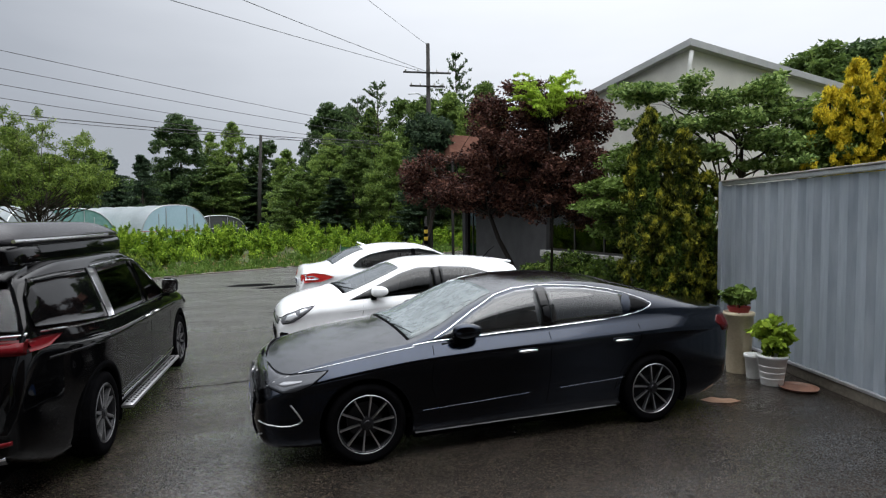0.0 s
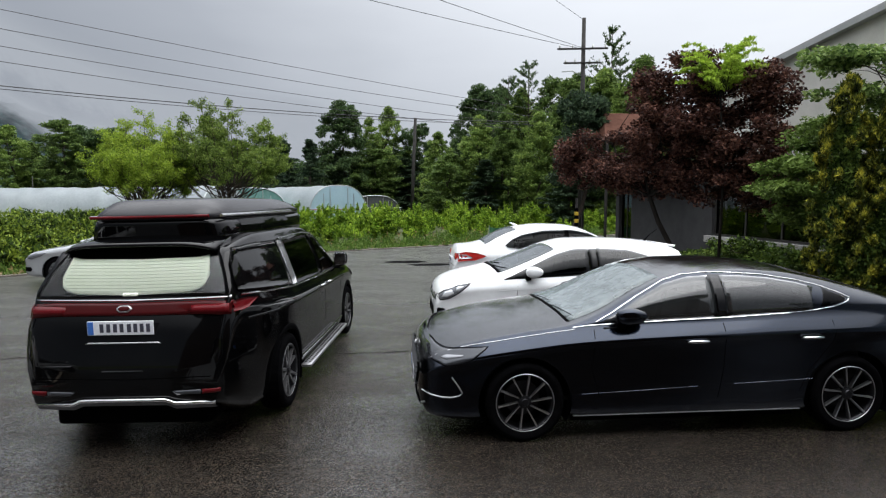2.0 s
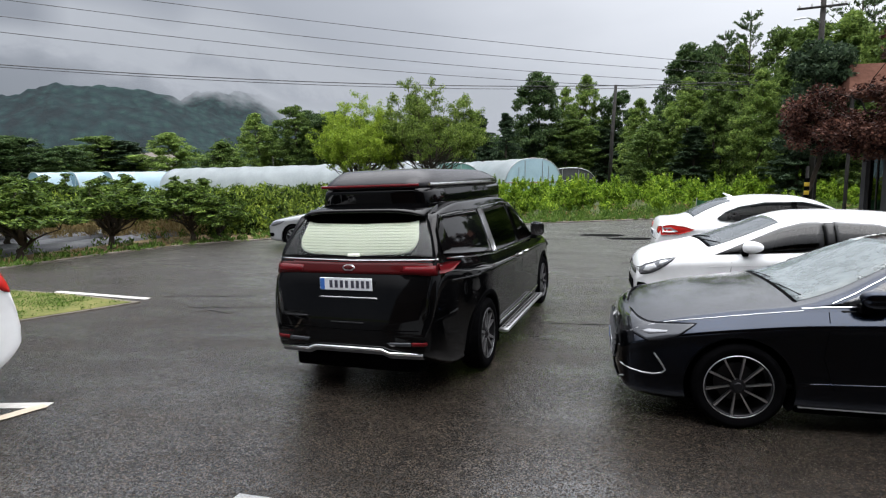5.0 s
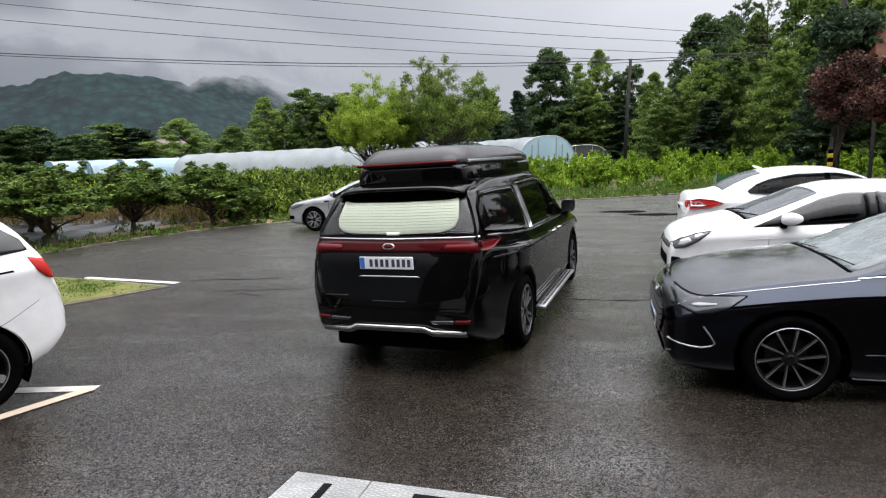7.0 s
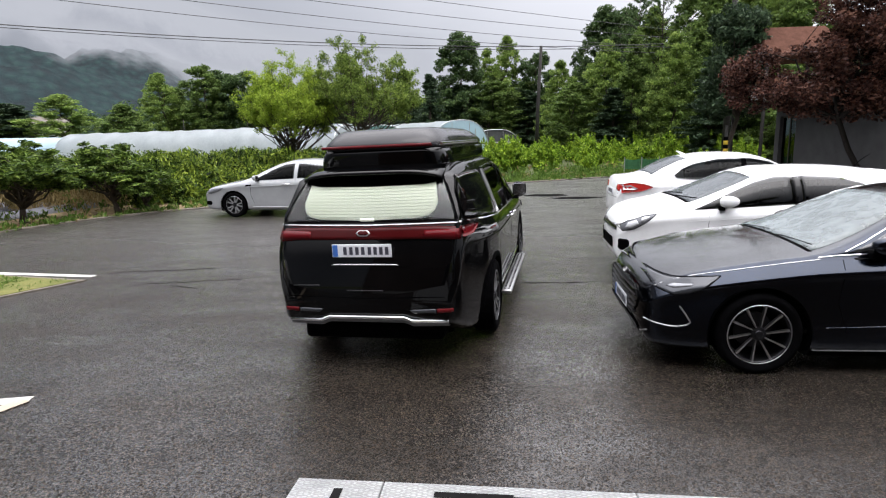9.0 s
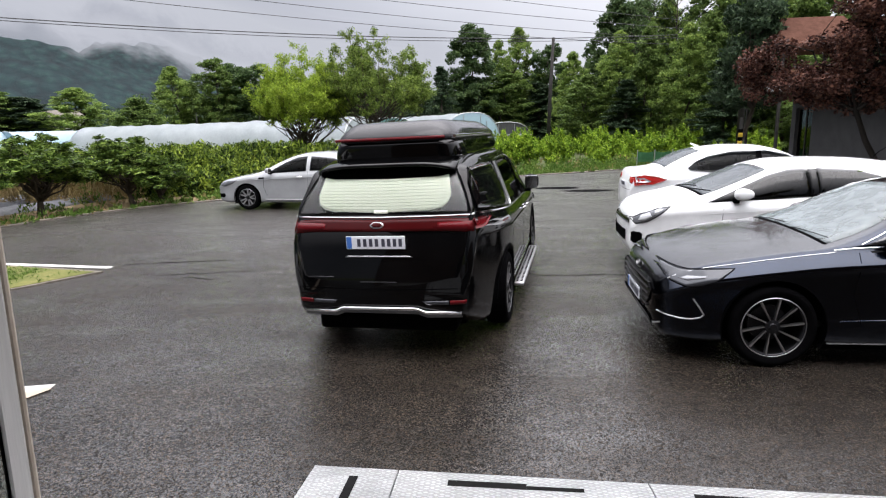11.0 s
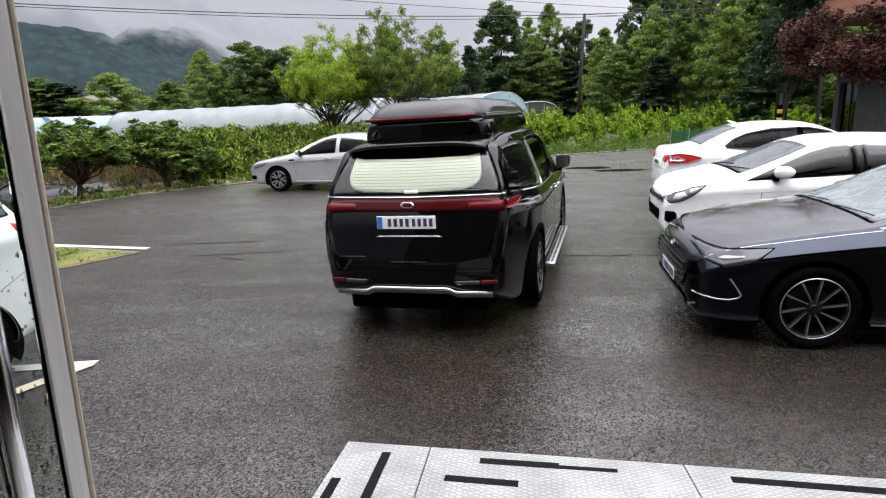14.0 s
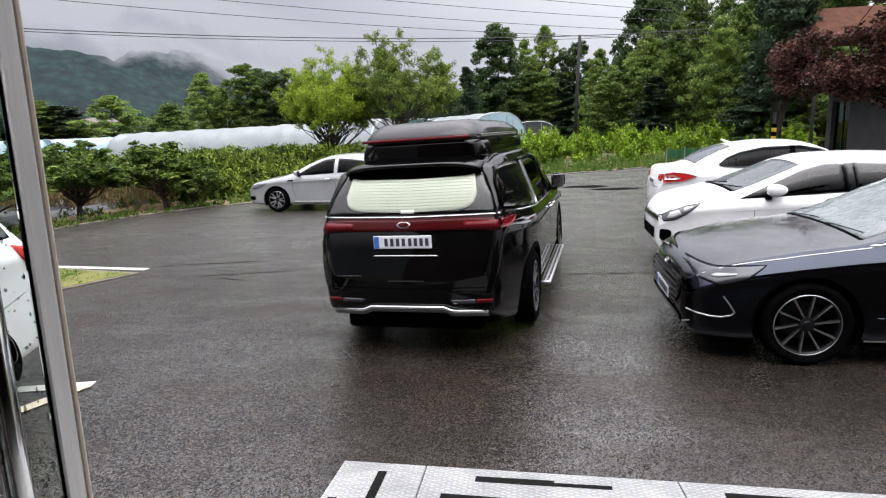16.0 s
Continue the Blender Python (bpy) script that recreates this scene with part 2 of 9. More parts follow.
    L.new(v.outputs["Color"], tilt.inputs[0])
    much = N.new("ShaderNodeVectorMath")
    much.operation = "SCALE"
    place_c = N.new("ShaderNodeSeparateXYZ")
    L.new(tc.outputs["Object"], place_c.inputs[0])
    shift = N.new("ShaderNodeMath")
    shift.operation = "MULTIPLY_ADD"
    shift.inputs[1].default_value = 9.0
    L.new(big.outputs["Fac"], shift.inputs[0])
    L.new(place_c.outputs["Y"], shift.inputs[2])
    open_yard = N.new("ShaderNodeMapRange")
    open_yard.interpolation_type = "SMOOTHSTEP"
    open_yard.inputs["From Min"].default_value, open_yard.inputs["From Max"].default_value = 7.5, 17.0
    L.new(shift.outputs[0], open_yard.inputs["Value"])
    amount = N.new("ShaderNodeMapRange")
    amount.inputs["To Min"].default_value, amount.inputs["To Max"].default_value = 0.27, 0.66
    L.new(open_yard.outputs[0], amount.inputs["Value"])
    L.new(amount.outputs[0], much.inputs["Scale"])
    film_r = N.new("ShaderNodeMapRange")
    film_r.inputs["To Min"].default_value, film_r.inputs["To Max"].default_value = 0.15, 0.28
    L.new(open_yard.outputs[0], film_r.inputs["Value"])
    L.new(film_r.outputs[0], B.inputs["Coat Roughness"])
    far_sheen = N.new("ShaderNodeMapRange")
    far_sheen.inputs["To Max"].default_value = 0.55
    L.new(open_yard.outputs[0], far_sheen.inputs["Value"])
    L.new(far_sheen.outputs[0], dry.inputs["Factor"])
    L.new(tilt.outputs[0], much.inputs[0])
    lean = N.new("ShaderNodeVectorMath")
    lean.operation = "ADD"
    L.new(b3.outputs["Normal"], lean.inputs[0])
    L.new(much.outputs[0], lean.inputs[1])
    b3 = N.new("ShaderNodeVectorMath")
    b3.operation = "NORMALIZE"
    L.new(lean.outputs[0], b3.inputs[0])
    L.new(b3.outputs[0], B.inputs["Normal"])
    wet = N.new("ShaderNodeMapRange")
    wet.inputs["From Min"].default_value, wet.inputs["From Max"].default_value = 0.38, 0.60
    wet.inputs["To Min"].default_value, wet.inputs["To Max"].default_value = 0.60, 1.5
    bands = noise_of(N, L, 0.9, 5, rough=0.62, stretch=(0.7, 1.5, 1))
    wx = N.new("ShaderNodeMix")
    wx.inputs["Factor"].default_value = 0.18
    L.new(bands.outputs["Fac"], wx.inputs["A"])
    L.new(blot.outputs["Fac"], wx.inputs["B"])
    L.new(wx.outputs["Result"], wet.inputs["Value"])
    wet2 = N.new("ShaderNodeMath")
    wet2.operation = "MULTIPLY"
    grain = N.new("ShaderNodeMapRange")
    grain.inputs["From Min"].default_value, grain.inputs["From Max"].default_value = 0.25, 0.62
    grain.inputs["To Min"].default_value, grain.inputs["To Max"].default_value = 0.10, 1.7
    L.new(sc.outputs[1], grain.inputs["Value"])
    L.new(wet.outputs[0], wet2.inputs[0])
    L.new(grain.outputs[0], wet2.inputs[1])
    L.new(wet2.outputs[0], B.inputs["Coat Weight"])
    B.inputs["Coat IOR"].default_value = 1.43
    L.new(b3.outputs[0], B.inputs["Coat Normal"])
    return m


MID_RED = paint("mid_red_lens", (0.085, 0.004, 0.006), 0.0, 0.12, coat=1.22)
ASPHALT = wet_asphalt()
FIELD = surface("field_green", (0.030, 0.042, 0.014), (0.075, 0.085, 0.032), 0.6, 0.9, 0.8, 0.1)
STRAW = surface("straw_soil", (0.12, 0.085, 0.045), (0.27, 0.21, 0.12), 2.5, 0.9, 0.8, 0.04)
GRASS_M = surface("lawn", (0.060, 0.078, 0.018), (0.165, 0.155, 0.055), 1.6, 0.9, 0.9, 0.04)
KERB = surface("old_concrete", (0.22, 0.20, 0.17), (0.40, 0.38, 0.33), 5, 0.75, 0.4, 0.01)
KERB_DIRTY = surface("stained_concrete", (0.06, 0.05, 0.038), (0.16, 0.14, 0.11), 3, 0.75, 0.4, 0.01)
LINE_W = surface("white_road_paint", (0.36, 0.35, 0.325), (0.60, 0.585, 0.55), 9, 0.5, 0.3, 0.003)
LINE_O = surface("orange_road_paint", (0.40, 0.33, 0.25), (0.56, 0.47, 0.37), 9, 0.5, 0.3, 0.003)
RUBBER = surface("tyre_rubber", (0.0018, 0.0018, 0.002), (0.0045, 0.0045, 0.005), 14, 0.75, 0.2, 0.003, spec=0.05)
BLACK = surface("black_plastic", (0.0012, 0.0012, 0.0014), (0.003, 0.003, 0.0034), 20, 0.6, 0.1, 0.001, spec=0.06)
GLOSSBLACK = paint("gloss_black_trim", (0.001, 0.001, 0.0012), 0.0, 0.3, coat=1.36)
CHROME = surface("chrome", (0.70, 0.70, 0.71), (0.85, 0.85, 0.86), 8, 0.14, 0.0, metallic=1.0)
ALLOY = surface("machined_alloy", (0.36, 0.36, 0.37), (0.5, 0.5, 0.51), 10, 0.38, 0.05, 0.001, metallic=1.0)
DARKALLOY = surface("dark_alloy", (0.014, 0.014, 0.016), (0.03, 0.03, 0.033), 10, 0.4, 0.05, 0.001, metallic=0.8)
SEAT = surface("dark_upholstery", (0.004, 0.004, 0.004), (0.010, 0.010, 0.0095), 12, 0.8, 0.2, 0.004)
WHEEL = surface("brushed_wheel_alloy", (0.30, 0.30, 0.305), (0.44, 0.44, 0.45), 10, 0.38, 0.05, 0.001, metallic=0.7)
WHEEL_DARK = surface("grey_wheel_alloy", (0.10, 0.10, 0.105), (0.17, 0.17, 0.175), 10, 0.4, 0.05, 0.001, metallic=0.7)
RED_LAMP = paint("red_lamp_lens", (0.42, 0.02, 0.016), 0.0, 0.12)
DARK_RED = paint("dark_red_lens", (0.04, 0.0025, 0.003), 0.0, 0.12, coat=1.2)
CLEAR_LAMP = paint("clear_lamp_lens", (0.045, 0.048, 0.055), 0.4, 0.12)
LAMP_GREY = paint("lamp_reflector", (0.20, 0.205, 0.22), 0.5, 0.14)
WHITE_LAMP = paint("white_lamp_lens", (0.62, 0.63, 0.65), 0.3, 0.12)
PLATE_W = surface("plate_white", (0.66, 0.68, 0.72), (0.78, 0.79, 0.82), 14, 0.4, 0.05, 0.001)
PLATE_B = surface("plate_blue", (0.03, 0.12, 0.42), (0.05, 0.16, 0.50), 14, 0.4, 0.05, 0.001)
INK = surface("plate_ink", (0.03, 0.03, 0.05), (0.05, 0.05, 0.07), 14, 0.5, 0.0)
NAVY_PAINT = paint("dark_blue_grey_paint", (0.0050, 0.0090, 0.0185), 1.0, 0.20, drops=0.3, coat=1.36)
BLACK_PAINT = paint("black_paint", (0.0006, 0.0006, 0.0008), 0.0, 0.3, coat=1.32)
WHITE_PAINT = paint("white_paint", (0.86, 0.87, 0.88), 0.0, 0.35)
SILVER_PAINT = paint("silver_paint", (0.37, 0.38, 0.39), 0.25, 0.33)
TINT = glass("tinted_glass", (0.12, 0.13, 0.13), 0.02, 1.80, film=(0.03, (0.40, 0.43, 0.44)))
# darker copy of the tinted glass, with shade put into its colour
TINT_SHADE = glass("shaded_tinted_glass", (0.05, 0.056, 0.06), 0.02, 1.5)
TINT_DARK = glass("dark_tinted_glass", (0.07, 0.078, 0.08), 0.02, 1.21)
WINDSCREEN = glass("wet_windscreen", (0.42, 0.47, 0.47), 0.05, 1.6, film=(0.24, (0.52, 0.60, 0.62)))
# dimmer copy of the wet windscreen: shade is in its tint and film
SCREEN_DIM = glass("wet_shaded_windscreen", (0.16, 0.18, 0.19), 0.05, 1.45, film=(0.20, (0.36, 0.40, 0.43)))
CLEAR = glass("clear_glass", (0.94, 0.96, 0.95), 0.01, 1.45)
BLIND = surface("pale_blind", (0.82, 0.87, 0.70), (0.90, 0.93, 0.80), 3, 0.6, 0.05, 0.003)
BLIND_LINE = surface("blind_fold", (0.42, 0.46, 0.36), (0.52, 0.56, 0.44), 3, 0.7, 0.0)

# ---- geometry helpers ----
from mathutils.bvhtree import BVHTree


def empty(name, m=None, **tags):
    ob = new(name)
    ob.empty_display_size = 0.2
    if m is not None:
        ob.matrix_world = m
    return tagged(ob, **tags)


def mesh_from(name, verts, faces, mats, smooth=False, picks=None):
    me = bpy.data.meshes.new(name)
    me.from_pydata([tuple(v) for v in verts], [], [tuple(f) for f in faces])
    for m in mats if isinstance(mats, (list, tuple)) else [mats]:
        me.materials.append(m)
    if picks is not None:
        me.polygons.foreach_set("material_index", picks)
    if smooth:
        me.polygons.foreach_set("use_smooth", [True] * len(me.polygons))
    me.update()
    return me


def part(name, bm, material, parent=None, label="", smooth=False, m=None):
    """Links a bmesh (or a ready mesh) as one object under a thing or a part."""
    if isinstance(bm, bmesh.types.BMesh):
        me = bpy.data.meshes.new(name)
        bm.normal_update()
        bm.to_mesh(me)
        bm.free()
        me.materials.append(material)
        if smooth:
            me.polygons.foreach_set("use_smooth", [True] * len(me.polygons))
    else:
        me = bm
        if material is not None and not me.materials:
            me.materials.append(material)
    ob = new(name, me)
    if parent is not None:
        ob.parent = parent
    if m is not None:
        ob.matrix_local = m
    if label:
        ob["label"] = label
    return ob


def add_box(bm, size, m=Matrix(), bevel=0.0, segs=2):
    r = bmesh.ops.create_cube(bm, size=1.0, matrix=m @ Matrix.Diagonal((*size, 1)))
    if bevel:
        edges = list({e for v in r["verts"] for e in v.link_edges})
        bmesh.ops.bevel(bm, geom=edges, offset=bevel, segments=segs, affect="EDGES", profile=0.5)
    return bm


def box(size, m=Matrix(), bevel=0.0, segs=2):
    return add_box(bmesh.new(), size, m, bevel, segs)


def lathe(profile, n=32, axis="z", cap=False):
    """A turned mesh from (radius, height) pairs."""
    bm = bmesh.new()
    rings = []
    for r, h in profile:
        ring = []
        for k in range(n):
            a = 2 * math.pi * k / n
            p = (r * math.cos(a), r * math.sin(a), h) if axis == "z" else (r * math.cos(a), h, r * math.sin(a))
            ring.append(bm.verts.new(p))
        rings.append(ring)
    for a, b in zip(rings, rings[1:]):
        for k in range(n):
            f = (a[k], a[(k + 1) % n], b[(k + 1) % n], b[k])
            bm.faces.new(f if axis == "z" else f[::-1])
    if cap:
        bm.faces.new(rings[0][::-1] if axis == "z" else rings[0])
        bm.faces.new(rings[-1] if axis == "z" else rings[-1][::-1])
    return bm


def add_tube(bm, pts, radii, n=6):
    """A tapered tube along points."""
    pts = [Vector(p) for p in pts]
    if isinstance(radii, (int, float)):
        radii = [radii] * len(pts)
    radii = [float(r) for r in radii]
    rings = []
    for k, p in enumerate(pts):
        d = (pts[min(k + 1, len(pts) - 1)] - pts[max(k - 1, 0)]).normalized()
        a = d.orthogonal().normalized() if abs(d.z) > 0.9 else d.cross(Vector((0, 0, 1))).normalized()
        b = d.cross(a)
        rings.append([bm.verts.new(p + radii[k] * (math.cos(t) * a + math.sin(t) * b)) for t in [2 * math.pi * j / n for j in range(n)]])
    for a, b in zip(rings, rings[1:]):
        for j in range(n):
            bm.faces.new((a[j], a[(j + 1) % n], b[(j + 1) % n], b[j]))
    bm.faces.new(rings[0][::-1])
    bm.faces.new(rings[-1])
    return bm


def tube(pts, radii, n=6):
    return add_tube(bmesh.new(), pts, radii, n)


def prism(poly, z0, z1):
    """A plan polygon drawn up from z0 to z1."""
    bm = bmesh.new()
    lo = [bm.verts.new((x, y, z0)) for x, y in poly]
    hi = [bm.verts.new((x, y, z1)) for x, y in poly]
    n = len(poly)
    for k in range(n):
        bm.faces.new((lo[k], lo[(k + 1) % n], hi[(k + 1) % n], hi[k]))
    bm.faces.new(hi)
    bm.faces.new(lo[::-1])
    bmesh.ops.recalc_face_normals(bm, faces=bm.faces)
    return bm


def curve(points):
    """A smooth monotone curve through (x, value) pairs."""
    xs, ys = np.array(points, float).T
    h, d = np.diff(xs), np.diff(ys) / np.diff(xs)
    m = np.zeros(len(xs))
    m[0], m[-1] = d[0], d[-1]
    for k in range(1, len(xs) - 1):
        if d[k - 1] * d[k] > 0:
            a, b = 2 * h[k] + h[k - 1], h[k] + 2 * h[k - 1]
            m[k] = (a + b) / (a / d[k - 1] + b / d[k])

    def at(x):
        x = min(max(x, xs[0]), xs[-1])
        k = min(max(int(np.searchsorted(xs, x)) - 1, 0), len(h) - 1)
        t = (x - xs[k]) / h[k]
        return float((2 * t**3 - 3 * t * t + 1) * ys[k] + (t**3 - 2 * t * t + t) * h[k] * m[k] + (3 * t * t - 2 * t**3) * ys[k + 1] + (t**3 - t * t) * h[k] * m[k + 1])

    return at

# ---- cars: a smooth shell from profiles, on which panes, lamps and trim are laid ----
SIDE_S = [0, 0.03, 0.08, 0.14, 0.2, 0.27, 0.34, 0.41, 0.48, 0.55, 0.62, 0.69, 0.76, 0.80, 0.83, 0.855, 0.89, 0.95, 1.0]
SIDE_G = curve([(0, 0.89), (0.05, 0.945), (0.14, 0.962), (0.3, 0.972), (0.48, 0.978), (0.62, 0.982), (0.75, 0.988), (0.86, 1.0), (0.93, 0.982), (1.0, 0.948)])


SIDE_SHOULDER = curve([(0, 0.89), (0.05, 0.945), (0.14, 0.964), (0.3, 0.975), (0.48, 0.979), (0.62, 0.981), (0.74, 0.985), (0.80, 0.993), (0.83, 1.0), (0.855, 0.986), (0.89, 0.962), (0.95, 0.922), (1.0, 0.886)])


class Car:
    def __init__(self, name, m, spec, body_paint, **tags):
        self.s = spec
        self.root = empty(name, m, **tags)
        self.paint = body_paint
        self.f = {k: curve(spec[k]) for k in ("half", "bottom", "top", "belt", "roof", "crown")}
        self.build_shell()

    def build_shell(self):
        s, f = self.s, self.f
        L = s["L"]
        xs = sorted({round(x, 3) for x in [0, 0.015, 0.04, 0.08, 0.13, 0.19, L - 0.19, L - 0.13, L - 0.08, L - 0.04, L - 0.015, L] + list(np.arange(0.25, L - 0.22, 0.055))})
        verts, faces, n = [], [], 0
        for x in xs:
            w, zb, zt, zs, wr, cr = f["half"](x), f["bottom"](x), f["top"](x), f["belt"](x), f["roof"](x), f["crown"](x)
            zs = min(zs, zt - cr - 0.005)
            side = s.get("side", SIDE_G)
            half = [(w * side(t), zb + (zs - zb) * t) for t in SIDE_S]
            y0, z0, z1 = half[-1][0], zs, zt - cr
            wr = min(wr, y0 * 0.985)
            for u in (0.12, 0.3, 0.5, 0.7, 0.86, 0.95, 1.0):
                bulge = s.get("bulge", 0.10) * (y0 - wr) * math.sin(math.pi * u)
                half.append((y0 + (wr - y0) * u + bulge, z0 + (z1 - z0) * (1 - (1 - u) ** 1.12)))
            for v in (0.95, 0.86, 0.72, 0.55, 0.36, 0.18):
                half.append((wr * v, zt - cr * v**2.4))
            ring = [(x, -y, z) for y, z in half] + [(x, 0, zt)] + [(x, y, z) for y, z in half[::-1]]
            n = len(ring)
            nose = s.get("nose", 0.0) * max(0.0, 1 - x / 0.5) ** 2
            verts += [(a + nose, b, c) for a, b, c in ring]
        for k in range(len(xs) - 1):
            for j in range(n - 1):
                a = k * n + j
                faces.append((a, a + 1, a + n + 1, a + n))
            faces.append((k * n + n - 1, k * n, (k + 1) * n, (k + 1) * n + n - 1))
        bm = bmesh.new()
        bv = [bm.verts.new(v) for v in verts]
        for q in faces:
            bm.faces.new([bv[i] for i in q])
        for ring, turn in ((bv[:n], 1), (bv[-n:], -1)):
            mid = sum((v.co for v in ring), Vector()) / n
            inner = [bm.verts.new(mid + (v.co - mid) * 0.5 + Vector((-0.012 * turn, 0, 0))) for v in ring]
            c = bm.verts.new(mid + Vector((-0.016 * turn, 0, 0)))
            for j in range(n):
                q = (ring[j], ring[(j + 1) % n], inner[(j + 1) % n], inner[j])
                t = (inner[j], inner[(j + 1) % n], c)
                bm.faces.new(q[::-1] if turn > 0 else q)
                bm.faces.new(t[::-1] if turn > 0 else t)
        bmesh.ops.recalc_face_normals(bm, faces=bm.faces)
        bm.normal_update()
        self.tree = BVHTree.FromBMesh(bm)
        self.bm = bm

    def proj(self, kind, u, v):
        """A place on the shell and its normal: side (x, z), right side, top (x, y), front (y, z), rear (y, z)."""
        L = self.s["L"]
        o, d = {"left": ((u, -3, v), (0, 1, 0)), "right": ((u, 3, v), (0, -1, 0)), "top": ((u, v, 4), (0, 0, -1)),
                "front": ((-3, u, v), (1, 0, 0)), "rear": ((L + 3, u, v), (-1, 0, 0))}[kind]
        p, nrm, _, _ = self.tree.ray_cast(Vector(o), Vector(d))
        if p is None:
            return None, None
        if nrm.dot(Vector(d)) > 0:
            nrm = -nrm
        return p, nrm

    def patch(self, name, kind, poly, mat, off=0.004, parent=None, nu=14, nv=6, label="", depth=0.012, cut=0.0, smooth=True):
        """A piece laid on the shell: poly is drawn in that view, and is convex along the second axis."""
        us = sorted({p[0] for p in poly})
        u0, u1 = us[0], us[-1]
        grid = sorted(set(list(np.linspace(u0, u1, nu + 1)) + [u for u in us]))
        grid = [g for k, g in enumerate(grid) if k == 0 or g - grid[k - 1] > 1e-4]
        rows, spans = [], []
        for u in grid:
            hits = []
            for (a, b), (c, d) in zip(poly, poly[1:] + poly[:1]):
                if min(a, c) - 1e-6 <= u <= max(a, c) + 1e-6:
                    if abs(a - c) < 1e-6:
                        hits += [b, d]
                    else:
                        hits.append(b + (d - b) * (u - a) / (c - a))
            lo, hi = min(hits), max(hits)
            spans.append((u, lo, hi))
            row = []
            for k in range(nv + 1):
                p, nr = self.proj(kind, u, lo + (hi - lo) * k / nv)
                row.append((p, nr))
            rows.append(row)
        bm = bmesh.new()
        vs = [[bm.verts.new(p + nr * off) if p is not None else None for p, nr in row] for row in rows]
        for a, b in zip(vs, vs[1:]):
            for k in range(nv):
                q = (a[k], b[k], b[k + 1], a[k + 1])
                if None in q:
                    continue
                try:
                    bm.faces.new(q)
                except ValueError:
                    pass
        bmesh.ops.remove_doubles(bm, verts=bm.verts, dist=1e-5)
        toward = {"left": (0, -1, 0), "right": (0, 1, 0), "top": (0, 0, 1), "front": (-1, 0, 0), "rear": (1, 0, 0)}[kind]
        bm.normal_update()
        for fc in bm.faces:
            if fc.normal.dot(Vector(toward)) < 0:
                fc.normal_flip()
        if depth:
            rim = [e for e in bm.edges if e.is_boundary]
            nrm = {v: v.normal.copy() for v in bm.verts}
            ex = bmesh.ops.extrude_edge_only(bm, edges=rim)
            for v in [g for g in ex["geom"] if isinstance(g, bmesh.types.BMVert)]:
                near = min((w for w in (e.other_vert(v) for e in v.link_edges) if w in nrm), key=lambda w: (w.co - v.co).length)
                v.co -= nrm[near] * depth
        if cut:
            self.cut(kind, spans, cut)
        return part(name, bm, mat, parent or self.root, label, smooth)

    def cut(self, kind, spans, margin):
        """Takes the shell away behind a pane."""
        gu = np.array([s[0] for s in spans])
        lo, hi = np.array([s[1] for s in spans]), np.array([s[2] for s in spans])
        ax = {"left": (0, 2), "right": (0, 2), "top": (0, 1), "front": (1, 2), "rear": (1, 2)}[kind]
        out = Vector({"left": (0, -1, 0), "right": (0, 1, 0), "top": (0, 0, 1), "front": (-1, 0, 0), "rear": (1, 0, 0)}[kind])
        gone = []
        for fc in self.bm.faces:
            c = fc.calc_center_median()
            if fc.normal.dot(out) < 0.15 or (kind in ("left", "right") and abs(c.y) < 0.3):
                continue
            ok = True
            for v in fc.verts:
                u, w = v.co[ax[0]], v.co[ax[1]]
                if not (gu[0] + margin < u < gu[-1] - margin and np.interp(u, gu, lo) + margin < w < np.interp(u, gu, hi) - margin):
                    ok = False
                    break
            if ok:
                gone.append(fc)
        bmesh.ops.delete(self.bm, geom=gone, context="FACES")

    def both(self, name, poly, mat, **k):
        self.patch(name, "left", poly, mat, **k)
        self.patch(name, "right", poly, mat, **k)

    def ribbon(self, name, kind, pts, width, mat, off=0.006, parent=None, thick=0.008, step=0.06, label=""):
        """A raised strip along a line drawn in that view."""
        line = []
        for (a, b), (c, d) in zip(pts, pts[1:]):
            k = max(1, int(math.hypot(c - a, d - b) / step))
            line += [(a + (c - a) * j / k, b + (d - b) * j / k) for j in range(k)]
        line.append(pts[-1])
        P = [self.proj(kind, *p) for p in line]
        P = [(p, n) for p, n in P if p is not None]
        if len(P) < 2:
            return None
        bm, rings = bmesh.new(), []
        for k, (p, n) in enumerate(P):
            d = (P[min(k + 1, len(P) - 1)][0] - P[max(k - 1, 0)][0]).normalized()
            b = n.cross(d).normalized() * width / 2
            rings.append([bm.verts.new(p + q) for q in (b * 1.0 - n * thick, b + n * off * 0.4, b * 0.4 + n * off, -b * 0.4 + n * off, -b + n * off * 0.4, -b - n * thick)])
        for a, b in zip(rings, rings[1:]):
            for j in range(5):
                bm.faces.new((a[j], a[j + 1], b[j + 1], b[j]))
        bm.faces.new(rings[0])
        bm.faces.new(rings[-1][::-1])
        bmesh.ops.recalc_face_normals(bm, faces=bm.faces)
        return part(name, bm, mat, parent or self.root, label, False)

    def lines(self, name, pts, width, mat, **k):
        self.ribbon(name, "left", pts, width, mat, **k)
        self.ribbon(name, "right", pts, width, mat, **k)

